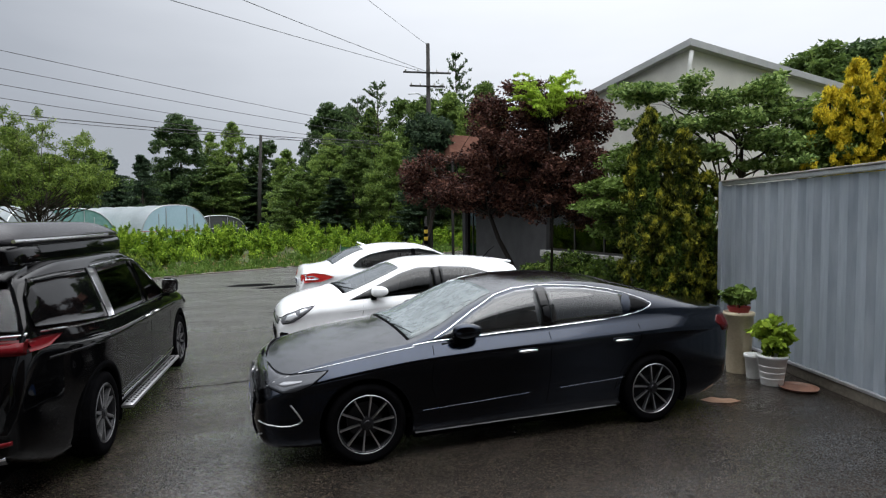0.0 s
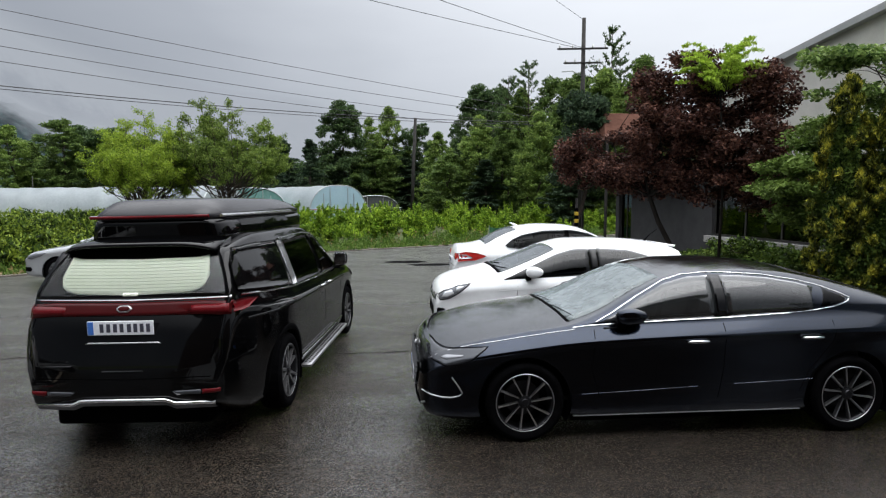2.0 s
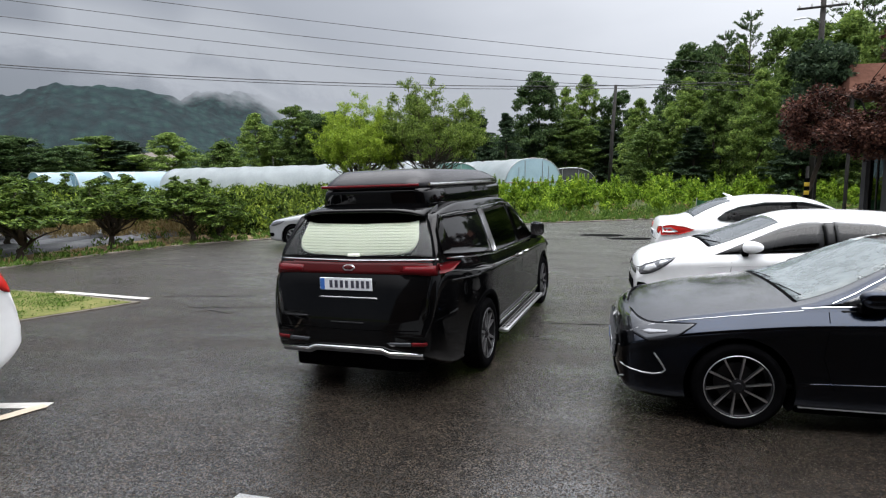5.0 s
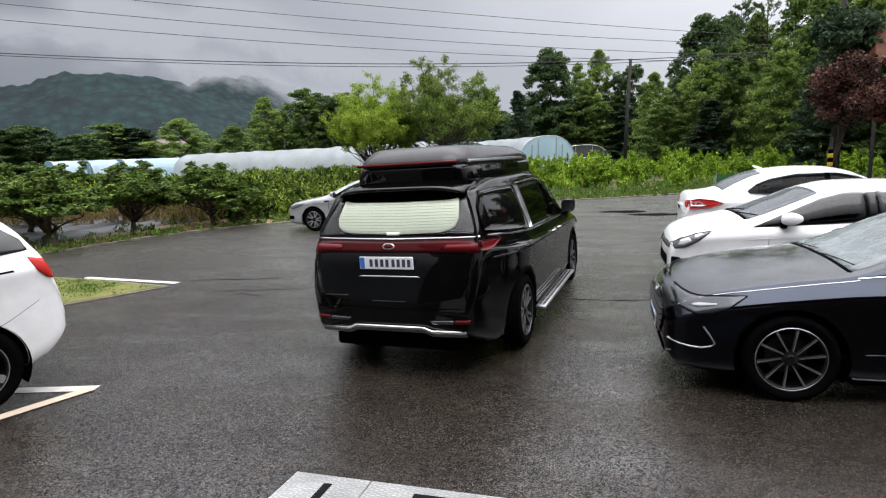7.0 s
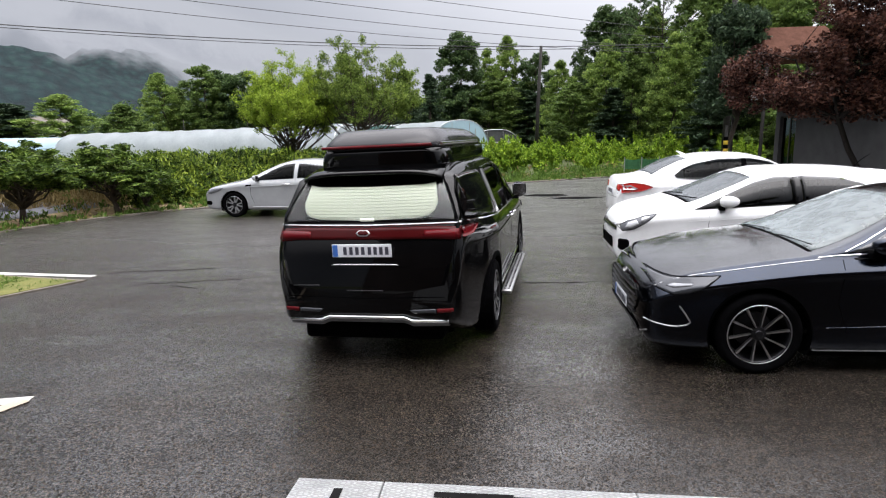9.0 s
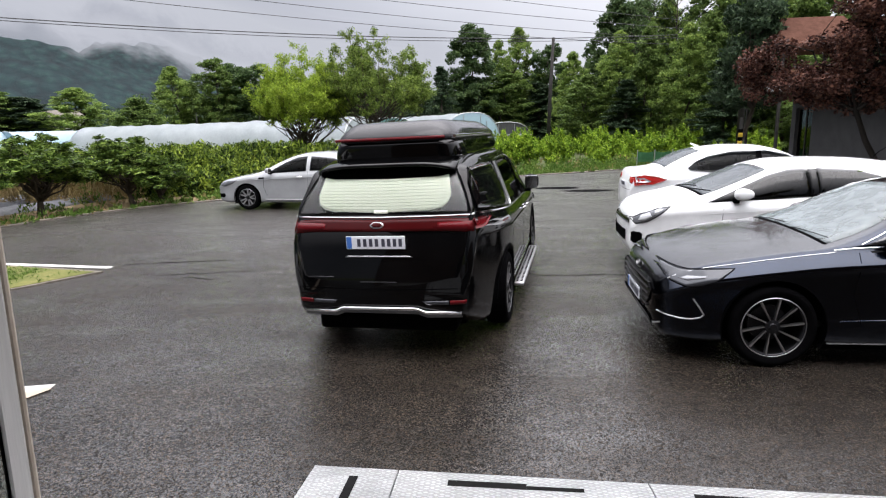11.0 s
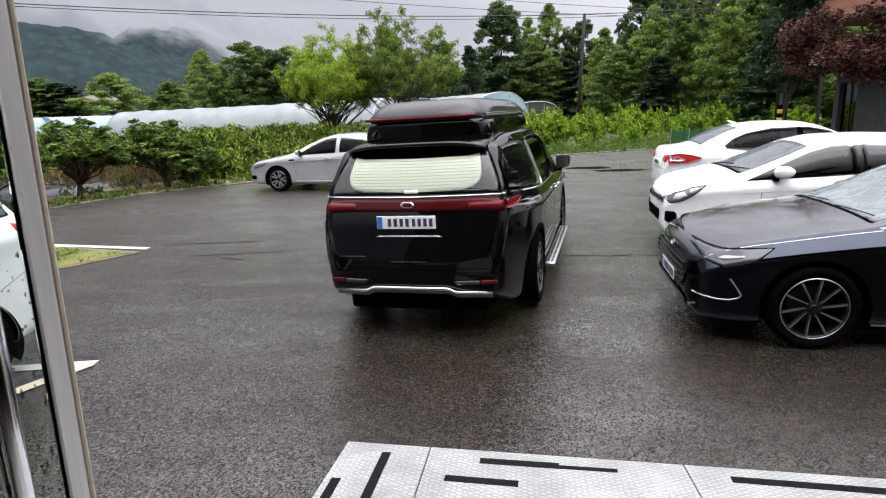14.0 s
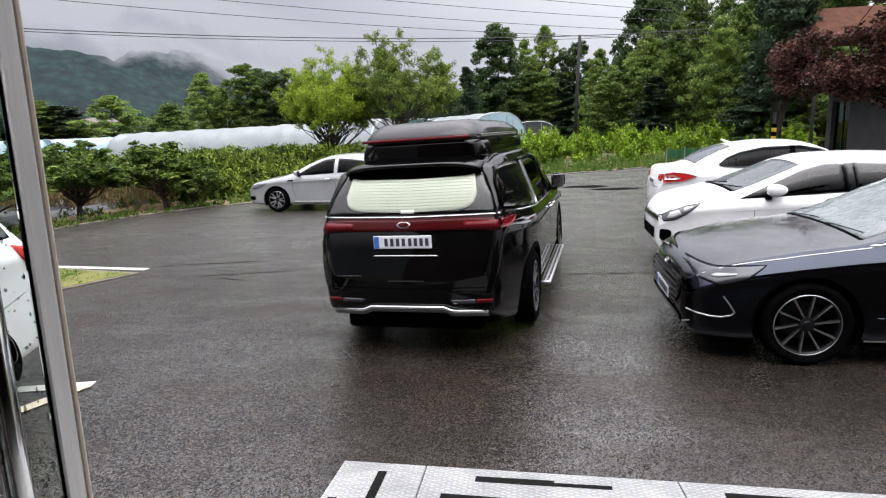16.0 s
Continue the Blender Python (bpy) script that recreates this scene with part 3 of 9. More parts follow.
    def finish(self, arch, wheel_r, rim_r, style, track_in=0.0, cladding=None):
        """Cuts the wheel arches, links the body and adds wells, wheels and a cabin."""
        s, bm = self.s, self.bm
        for ax in s["axles"]:
            gone = [fc for fc in bm.faces if abs(fc.calc_center_median().y) > 0.45 and math.hypot(fc.calc_center_median().x - ax, fc.calc_center_median().z - wheel_r) < arch]
            gone += [fc for fc in bm.faces if abs(fc.normal.z) > 0.8 and fc.calc_center_median().z < 0.4 and abs(fc.calc_center_median().x - ax) < arch]
            gone = list(set(gone))
            edge = set()
            gs = set(gone)
            for fc in gone:
                for v in fc.verts:
                    if any(l not in gs for l in v.link_faces):
                        edge.add(v)
            bmesh.ops.delete(bm, geom=gone, context="FACES_ONLY")
            for v in edge:
                if v.is_valid and abs(v.co.y) > 0.45:
                    d = Vector((v.co.x - ax, 0, v.co.z - wheel_r))
                    if d.length > arch * 0.6:
                        d = d.normalized() * arch
                        v.co.x, v.co.z = ax + d.x, max(wheel_r + d.z, s["bottom"][1][1] - 0.02)
        loose = [v for v in bm.verts if not v.link_faces]
        bmesh.ops.delete(bm, geom=loose, context="VERTS")
        part("body", bm, self.paint, self.root, "", True)
        for ax in s["axles"]:
            for sy in (-1, 1):
                w = self.f["half"](ax) - 0.012
                well = bmesh.new()
                rings = []
                for yy in (w, w - 0.05, w - 0.42):
                    rings.append([well.verts.new((ax + (arch + 0.006) * math.cos(a), sy * yy, max(wheel_r + (arch + 0.006) * math.sin(a), 0.17))) for a in np.linspace(-0.5, math.pi + 0.5, 25)])
                for a, b in zip(rings, rings[1:]):
                    for k in range(24):
                        well.faces.new((a[k], a[k + 1], b[k + 1], b[k]))
                well.faces.new(rings[-1])
                part("wheel_well", well, BLACK, self.root)
                if cladding:
                    lip, rr = bmesh.new(), []
                    for k, a in enumerate(np.linspace(0.02, math.pi - 0.02, 29)):
                        ca, sa = math.cos(a), math.sin(a)
                        ring = []
                        for rad, o in ((arch - 0.012, -0.03), (arch - 0.012, 0.006), (arch + cladding * 0.9, 0.006), (arch + cladding, -0.006)):
                            x, z = ax + rad * ca, wheel_r + rad * sa
                            p, _ = self.proj("left" if sy < 0 else "right", ax + (arch + cladding + 0.01) * ca, wheel_r + (arch + cladding + 0.01) * sa)
                            y = abs(p.y) if p is not None else w
                            ring.append(lip.verts.new((x, sy * (y + o), z)))
                        rr.append(ring)
                    for a, b in zip(rr, rr[1:]):
                        for k in range(3):
                            lip.faces.new((a[k], a[k + 1], b[k + 1], b[k]))
                    bmesh.ops.recalc_face_normals(lip, faces=lip.faces)
                    part("arch_lip", lip, BLACK, self.root, "", True)
        self.wheels(wheel_r, rim_r, style, track_in)

    def wheels(self, R, r, style, track_in):
        wd = 0.225
        tyre = lathe([(r, -wd * 0.42), (r + 0.012, -wd * 0.47), (r + 0.05, -wd * 0.5), (R - 0.035, -wd * 0.5), (R - 0.008, -wd * 0.42), (R, -wd * 0.3), (R, wd * 0.3),
                      (R - 0.008, wd * 0.42), (R - 0.035, wd * 0.5), (r + 0.03, wd * 0.48), (r, wd * 0.42)], 40, "y")
        tyre_me = bpy.data.meshes.new("tyre")
        tyre.to_mesh(tyre_me)
        tyre.free()
        tyre_me.materials.append(RUBBER)
        tyre_me.polygons.foreach_set("use_smooth", [True] * len(tyre_me.polygons))
        barrel = lathe([(r + 0.004, -wd * 0.44), (r - 0.012, -wd * 0.46), (r - 0.02, -wd * 0.36), (r - 0.03, 0.0), (r - 0.03, wd * 0.4), (0.02, wd * 0.4)], 40, "y")
        barrel_me = bpy.data.meshes.new("barrel")
        barrel.to_mesh(barrel_me)
        barrel.free()
        barrel_me.materials.append(DARKALLOY)
        barrel_me.polygons.foreach_set("use_smooth", [True] * len(barrel_me.polygons))
        face = bmesh.new()
        yo = -wd * 0.40
        ring = lathe([(r + 0.002, yo - 0.012), (r - 0.004, yo - 0.016), (r - 0.011, yo - 0.004), (r - 0.011, yo + 0.03)], 40, "y")
        me = bpy.data.meshes.new("tmp")
        ring.to_mesh(me)
        ring.free()
        face.from_mesh(me)
        bpy.data.meshes.remove(me)

        def spoke(ang, w0, w1, skew, r0=0.05, r1=None, back=0.02):
            r1 = r1 or r - 0.008
            pts = [(r0, -w0 / 2), (r1, skew - w1 / 2), (r1, skew + w1 / 2), (r0, w0 / 2)]
            ca, sa = math.cos(ang), math.sin(ang)
            top, low = [], []
            for q, (rad, t) in enumerate(pts):
                x, z = rad * ca - t * sa, rad * sa + t * ca
                dish = 0.006 if rad < 0.1 else -0.008
                top.append(face.verts.new((x, yo + dish, z)))
                low.append(face.verts.new((x * 0.99, yo + dish + back + 0.012, z * 0.99)))
            face.faces.new(top)
            for k in range(4):
                face.faces.new((top[k], low[k], low[(k + 1) % 4], top[(k + 1) % 4]))

        n = style["n"]
        for k in range(n):
            a = 2 * math.pi * k / n
            if style["kind"] == "thin":
                spoke(a, 0.006, 0.017, 0.034)
            elif style["kind"] == "pair":
                spoke(a - 0.15, 0.030, 0.024, -0.02, 0.045)
                spoke(a + 0.15, 0.030, 0.024, 0.02, 0.045)
            else:
                spoke(a, 0.05, 0.062, 0.0, 0.04)
        cap = lathe([(0.0, yo - 0.012), (0.028, yo - 0.012), (0.034, yo - 0.004), (0.055, yo + 0.002), (0.06, yo + 0.03)], 20, "y")
        cap_me = bpy.data.meshes.new("hub_cap")
        cap.to_mesh(cap_me)
        cap.free()
        cap_me.materials.append(style.get("hub", DARKALLOY))
        bmesh.ops.recalc_face_normals(face, faces=face.faces)
        face_me = bpy.data.meshes.new("spokes")
        face.to_mesh(face_me)
        face.free()
        face_me.materials.append(style.get("mat", WHEEL))
        disc = lathe([(0.0, 0.03), (0.15, 0.03), (0.15, 0.05), (0.0, 0.05)], 24, "y")
        disc_me = bpy.data.meshes.new("brake_disc")
        disc.to_mesh(disc_me)
        disc.free()
        disc_me.materials.append(DARKALLOY)
        for ax in self.s["axles"]:
            for sy in (-1, 1):
                y = self.f["half"](ax) - wd / 2 - 0.012 - track_in
                m = Matrix.Translation((ax, sy * y, R)) @ Matrix.Rotation(0.3 + ax, 4, "Y")
                if sy > 0:
                    m = m @ Matrix.Rotation(math.pi, 4, "Z")
                wheel = new("wheel", tyre_me)
                wheel.parent = self.root
                wheel.matrix_local = m
                for nm, q in (("rim", barrel_me), ("spokes", face_me), ("hub_cap", cap_me), ("brake_disc", disc_me)):
                    o = new(nm, q)
                    o.parent = wheel

    def cabin(self, rows, floor=0.35, width=1.3, mat=None):
        """Floor, dash and seats, seen through the panes."""
        mat = mat or SEAT
        x0, x1 = rows[0] - 0.95, rows[-1] + 0.55
        part("cabin_floor", box((x1 - x0 + 0.3, width + 0.28, 0.04), Matrix.Translation(((x0 + x1) / 2, 0, floor)), 0.01), mat, self.root)
        part("dashboard", box((0.45, width, 0.22), Matrix.Translation((rows[0] - 0.75, 0, 0.80)), 0.06), mat, self.root)
        for k, x in enumerate(rows):
            for y in ((-0.36, 0.36) if k == 0 else (-0.42, 0, 0.42)):
                b = box((0.5, 0.46 if k == 0 else 0.40, 0.14), Matrix.Translation((x - 0.1, y, floor + 0.22)), 0.04)
                add_box(b, (0.13, 0.46 if k == 0 else 0.40, 0.60), Matrix.Translation((x + 0.22, y, floor + 0.52)) @ Matrix.Rotation(0.28, 4, "Y"), 0.05)
                add_box(b, (0.09, 0.24, 0.15), Matrix.Translation((x + 0.33, y, floor + 0.87)) @ Matrix.Rotation(0.2, 4, "Y"), 0.035)
                part("seat", b, mat, self.root, "", True)

    def mirror(self, x, z, mat, size=(0.12, 0.20, 0.14), reach=0.13, foot=BLACK, drop=0.02, folded=False):
        for sy in (-1, 1):
            p, _ = self.proj("left" if sy < 0 else "right", x, z - drop)
            y = (abs(p.y) if p is not None else 0.85) - (0.16 if folded and sy > 0 else 0.0)
            bm = bmesh.new()
            bmesh.ops.create_uvsphere(bm, u_segments=20, v_segments=12, radius=0.5)
            for v in bm.verts:
                c = v.co
                q = Vector((c.x, c.y, c.z)) * 2
                q = Vector([math.copysign(abs(t) ** (0.8 if folded else 0.66), t) for t in q])
                if q.x > 0.25 and not folded:
                    q.x = 0.25 + (q.x - 0.25) * 0.25
                taper = 1 - (0.3 * max(0, q.x) if folded else 0.18 * (q.y * sy * 0.5 + 0.5))
                v.co = Vector((x + q.x * size[0] * 0.5, sy * (y + reach) + q.y * size[1] * 0.5, z + 0.02 + q.z * size[2] * 0.5 * taper))
            house = part("mirror", bm, mat, self.root, "", True)
            part("mirror_foot", box((0.07, reach, 0.06 if folded else 0.035), Matrix.Translation((x - (0.08 if folded else -0.015), sy * (y + reach * 0.42), z - size[2] * 0.42)), 0.012), foot, house)
            if folded:
                continue
            part("mirror_glass", box((0.006, size[1] * 0.78, size[2] * 0.74), Matrix.Translation((x + size[0] * 0.335, sy * (y + reach), z + 0.02)), 0.002), CHROME, house)

    def handle(self, x, z, mat=CHROME, length=0.2):
        for kind, sy in (("left", -1), ("right", 1)):
            p, n = self.proj(kind, x, z)
            if p is None:
                continue
            b = tube([(x - length / 2, p.y + sy * 0.004, z), (x - length / 2 + 0.025, p.y + sy * 0.03, z + 0.004), (x, p.y + sy * 0.034, z + 0.006), (x + length / 2 - 0.025, p.y + sy * 0.03, z + 0.004), (x + length / 2, p.y + sy * 0.004, z)],
                     [0.008, 0.013, 0.014, 0.013, 0.008], 8)
            part("door_handle", b, mat, self.root, "", True)

    def plate(self, kind, z, w=0.52, h=0.11, blue=True, y0=0.0):
        """A number plate with bars for its characters."""
        p, n = self.proj(kind, y0, z)
        sx = -1 if kind == "front" else 1
        x = max if sx > 0 else min
        face = x(self.proj(kind, yy, zz)[0].x for yy in (y0 - w / 2, y0, y0 + w / 2) for zz in (z - h / 2, z + h / 2)) + sx * 0.012
        pl = part("number_plate", box((0.012, w, h), Matrix.Translation((face, y0, z)), 0.004), PLATE_W, self.root, "white number plate")
        if blue:
            part("blue_band", box((0.003, 0.045, h * 0.92), Matrix.Translation((face + sx * 0.0075, y0 - sx * (w / 2 - 0.028), z)), 0.001), PLATE_B, pl)
        n_bars = [-0.145, -0.092, -0.039, 0.012, 0.07, 0.12, 0.17, 0.22]
        for t in n_bars:
            part("character_bar", box((0.003, 0.03, h * 0.6), Matrix.Translation((face + sx * 0.0075, y0 + sx * t * w / 0.52, z)), 0.001), INK, pl)

# ---- ground ----
def sheet(name, poly, z, mat, label, category, kind="structure"):
    bm = bmesh.new()
    f = bm.faces.new([bm.verts.new((x, y, z)) for x, y in poly])
    if f.normal.z < 0 or True:
        bm.normal_update()
        if f.normal.z < 0:
            f.normal_flip()
    bmesh.ops.triangulate(bm, faces=bm.faces)
    return tagged(part(name, bm, mat), label, category, kind=kind)


sheet("ground", [(-1500, -600), (1500, -600), (1500, 1500), (-1500, 1500)], -0.012, FIELD, "green and brown field ground reaching to the hills", "ground")
EDGE = [(-14.0, -12), (-13.0, 5), (-12.4, 10.4), (-11.85, 13), (-11.2, 14.5), (-10.3, 15.7), (-9.2, 16.7), (-7.2, 18.4), (-5, 20.2), (-0.7, 23.2), (2.2, 24.6), (5, 26.2), (9, 28.6), (15, 32.5)]
sheet("asphalt_yard", EDGE + [(19, 32.5), (13, 22), (9.8, 20), (9.8, 10), (8.6, 9), (7.6, 6.9), (6.2, 3.2), (6.0, -12)], 0.0, ASPHALT, "dark wet asphalt of the parking yard", "asphalt")

TAR = surface("dark_tar", (0.002, 0.002, 0.002), (0.006, 0.006, 0.006), 6, 0.6, 0.4, 0.006, spec=0.08)


def crack(pts, w, seed, name="asphalt_crack", label="thin dark crack in the wet asphalt"):
    """A ragged dark seam along the points."""
    rng = np.random.default_rng(seed)
    bm = bmesh.new()
    line = []
    for (a, b), (c, d) in zip(pts, pts[1:]):
        n = max(2, int(math.hypot(c - a, d - b) / 0.12))
        line += [(a + (c - a) * k / n + rng.normal() * 0.012, b + (d - b) * k / n + rng.normal() * 0.018) for k in range(n)]
    line.append(pts[-1])
    rows = []
    for k, (x, y) in enumerate(line):
        ww = w * rng.uniform(0.35, 1.3) * (0.3 if k in (0, len(line) - 1) else 1)
        rows.append((bm.verts.new((x, y - ww / 2, 0.003)), bm.verts.new((x, y + ww / 2, 0.003))))
    for p, q in zip(rows, rows[1:]):
        bm.faces.new((p[0], q[0], q[1], p[1]))
    tagged(part(name, bm, TAR), label, "crack", kind="structure")


crack([(-0.46, 7.62), (0.1, 7.58), (0.5, 7.63), (0.85, 7.6), (1.3, 7.52)], 0.03, 1)
crack([(-6.7, 8.38), (-6.1, 8.5), (-5.6, 8.56), (-5.1, 8.63)], 0.035, 2)
crack([(-5.8, 7.68), (-5.2, 7.75), (-4.9, 7.86), (-4.4, 7.9)], 0.03, 3)
crack([(-5.3, 7.58), (-5.05, 7.5), (-4.8, 7.42)], 0.03, 4)
for k, (x, y, rx, ry) in enumerate(((1.1, 18.8, 0.75, 0.42), (1.9, 17.85, 0.80, 0.34))):
    rng = np.random.default_rng(20 + k)
    ring = [(x + rx * math.cos(a) * rng.uniform(0.75, 1.15), y + ry * math.sin(a) * rng.uniform(0.75, 1.15)) for a in np.linspace(0, 2 * math.pi, 22)[:-1]]
    sheet("asphalt_patch", ring, 0.004, TAR, "dark puddled tar patch on the asphalt", "patch")

# ---- plants: tapered limbs and crowns of many small leaves ----
BARK = surface("bark", (0.035, 0.028, 0.022), (0.09, 0.075, 0.06), 9, 0.9, 0.7, 0.02, stretch=(1, 1, 0.25))
BARK_DARK = surface("wet_dark_bark", (0.008, 0.007, 0.006), (0.025, 0.021, 0.018), 9, 0.9, 0.7, 0.02, stretch=(1, 1, 0.25))
LEAF_MAPLE = leaf_mat("maroon_leaf", ((0.25, (0.015, 0.007, 0.006)), (0.5, (0.064, 0.028, 0.022)), (0.75, (0.165, 0.080, 0.055))), scale=2.6, through=0.3)
LEAF_LIME = leaf_mat("lime_leaf", ((0.2, (0.18, 0.30, 0.025)), (0.8, (0.45, 0.60, 0.07))), through=0.35)
LEAF_DOG = leaf_mat("fresh_green_leaf", ((0.2, (0.024, 0.055, 0.015)), (0.5, (0.14, 0.22, 0.055)), (0.8, (0.36, 0.46, 0.15))))
# near-black low stop also puts the shade between the sprays into the colour
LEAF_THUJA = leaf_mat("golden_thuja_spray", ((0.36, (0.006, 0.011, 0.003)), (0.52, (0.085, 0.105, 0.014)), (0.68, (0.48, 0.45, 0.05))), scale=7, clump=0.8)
LEAF_GOLD = leaf_mat("golden_conifer_spray", ((0.25, (0.26, 0.25, 0.02)), (0.5, (0.62, 0.50, 0.03)), (0.75, (0.93, 0.75, 0.07))), through=0.35, scale=6)
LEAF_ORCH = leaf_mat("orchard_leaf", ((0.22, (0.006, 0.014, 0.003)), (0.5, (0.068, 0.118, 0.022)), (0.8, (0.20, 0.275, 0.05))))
LEAF_FIELD = leaf_mat("field_bush_leaf", ((0.2, (0.02, 0.05, 0.006)), (0.5, (0.17, 0.29, 0.026)), (0.8, (0.42, 0.56, 0.06))), through=0.3, scale=1.1)
# near-black and pale stops put the hedge's shadows and highlights into the leaf colour
LEAF_HEDGE = leaf_mat("hedge_leaf", ((0.3, (0.006, 0.015, 0.003)), (0.5, (0.06, 0.105, 0.016)), (0.72, (0.29, 0.37, 0.05))), through=0.25, scale=1.6, clump=0.6)
LEAF_LIGHT = leaf_mat("light_green_leaf", ((0.15, (0.085, 0.145, 0.014)), (0.5, (0.23, 0.33, 0.035)), (0.85, (0.42, 0.53, 0.065))), through=0.3)
LEAF_MID = leaf_mat("mid_green_leaf", ((0.15, (0.018, 0.034, 0.008)), (0.5, (0.11, 0.17, 0.035)), (0.85, (0.20, 0.28, 0.065))))
LEAF_WOOD = leaf_mat("woodland_leaf", ((0.2, (0.035, 0.062, 0.018)), (0.5, (0.105, 0.165, 0.042)), (0.8, (0.21, 0.29, 0.075))), through=0.35, scale=0.7)
LEAF_SPARSE = leaf_mat("fresh_mixed_leaf", ((0.2, (0.03, 0.055, 0.012)), (0.5, (0.125, 0.19, 0.035)), (0.8, (0.27, 0.35, 0.07))), through=0.3)
LEAF_OAK = leaf_mat("dark_oak_leaf", ((0.2, (0.020, 0.040, 0.016)), (0.5, (0.058, 0.100, 0.036)), (0.8, (0.13, 0.19, 0.065))), through=0.3, scale=0.7)
LEAF_AIRY = leaf_mat("pale_airy_leaf", ((0.2, (0.07, 0.115, 0.03)), (0.5, (0.17, 0.255, 0.06)), (0.8, (0.31, 0.40, 0.10))), through=0.4, scale=0.7)
LEAF_PINE = leaf_mat("dark_pine_needles", ((0.15, (0.012, 0.024, 0.013)), (0.5, (0.040, 0.068, 0.036)), (0.85, (0.085, 0.125, 0.06))))
LEAF_WEED = leaf_mat("weed_leaf", ((0.15, (0.026, 0.062, 0.010)), (0.5, (0.085, 0.155, 0.026)), (0.85, (0.20, 0.28, 0.065))))
LEAF_STRAW = leaf_mat("dry_stalk", ((0.15, (0.14, 0.10, 0.04)), (0.5, (0.27, 0.20, 0.09)), (0.85, (0.38, 0.31, 0.16))))


def leaves(rng, centres, radii, n, size, flat=0.0, long=1.6, up=0.0):
    """Leaf blades round the centres: n in all. flat: how level they lie; up: how upright."""
    centres, radii = np.asarray(centres, float), np.asarray(radii, float)
    if radii.ndim == 1:
        radii = np.stack([radii] * 3, 1)
    weight = radii.prod(1) ** 0.6
    pick = rng.choice(len(centres), n, p=weight / weight.sum())
    d = rng.normal(size=(n, 3))
    d /= np.linalg.norm(d, axis=1, keepdims=True)
    p = centres[pick] + d * radii[pick] * (rng.random((n, 1)) ** 0.45)
    a = rng.normal(size=(n, 3)) + 0.7 * d
    a[:, 2] = a[:, 2] * (1 - flat) + up * 2.2
    a /= np.linalg.norm(a, axis=1, keepdims=True) + 1e-9
    nn = rng.normal(size=(n, 3)) + np.array([0, 0, 3.0 * flat])
    b = np.cross(nn, a)
    b /= np.linalg.norm(b, axis=1, keepdims=True) + 1e-9
    s = size * rng.uniform(0.6, 1.35, (n, 1))
    c = np.cross(a, b)
    v = np.stack([p - a * s * long * 0.5, p + b * s * 0.5 + c * s * 0.12, p + a * s * long * 0.5, p - b * s * 0.5 + c * s * 0.12], 1)
    return v.reshape(-1, 3)


def leaf_mesh(name, verts, mat):
    n = len(verts) // 4
    me = bpy.data.meshes.new(name)
    me.vertices.add(n * 4)
    me.vertices.foreach_set("co", np.ascontiguousarray(verts, dtype=np.float32).ravel())
    me.loops.add(n * 4)
    me.loops.foreach_set("vertex_index", np.arange(n * 4, dtype=np.int32))
    me.polygons.add(n)
    me.polygons.foreach_set("loop_start", np.arange(0, n * 4, 4, dtype=np.int32))
    me.materials.append(mat)
    me.update(calc_edges=True)
    return me


def small_leaves(rng, centres, radii, n, size, long=1.8, up=0.0, flat=0.0):
    """Three-cornered leaf blades round the centres, for crowns seen from afar."""
    centres, radii = np.asarray(centres, float), np.asarray(radii, float)
    weight = radii.prod(1) ** 0.6
    pick = rng.choice(len(centres), n, p=weight / weight.sum())
    d = rng.normal(size=(n, 3))
    d /= np.linalg.norm(d, axis=1, keepdims=True)
    p = centres[pick] + d * radii[pick] * (rng.random((n, 1)) ** 0.45)
    a = rng.normal(size=(n, 3)) + 0.6 * d
    a[:, 2] = a[:, 2] * (1 - flat) + up * 2.2
    a /= np.linalg.norm(a, axis=1, keepdims=True) + 1e-9
    b = np.cross(rng.normal(size=(n, 3)) + np.array([0, 0, 2.0 * flat]), a)
    b /= np.linalg.norm(b, axis=1, keepdims=True) + 1e-9
    s = size * rng.uniform(0.55, 1.4, (n, 1))
    return np.stack([p - a * s * long * 0.4 + b * s * 0.5, p + a * s * long * 0.6, p - a * s * long * 0.4 - b * s * 0.5], 1).reshape(-1, 3)


def leaf_mesh3(name, verts, mat):
    n = len(verts) // 3
    me = bpy.data.meshes.new(name)
    me.vertices.add(n * 3)
    me.vertices.foreach_set("co", np.ascontiguousarray(verts, dtype=np.float32).ravel())
    me.loops.add(n * 3)
    me.loops.foreach_set("vertex_index", np.arange(n * 3, dtype=np.int32))
    me.polygons.add(n)
    me.polygons.foreach_set("loop_start", np.arange(0, n * 3, 3, dtype=np.int32))
    me.materials.append(mat)
    me.update(calc_edges=True)
    return me


def limb(rng, a, b, sag=0.1, n=5):
    a, b = Vector(a), Vector(b)
    out = []
    L = (b - a).length
    for k in range(n):
        t = k / (n - 1)
        j = Vector(rng.normal(size=3)) * L * 0.045 * math.sin(math.pi * t)
        out.append(a.lerp(b, t) + j + Vector((0, 0, sag * L * math.sin(math.pi * t))))
    return out


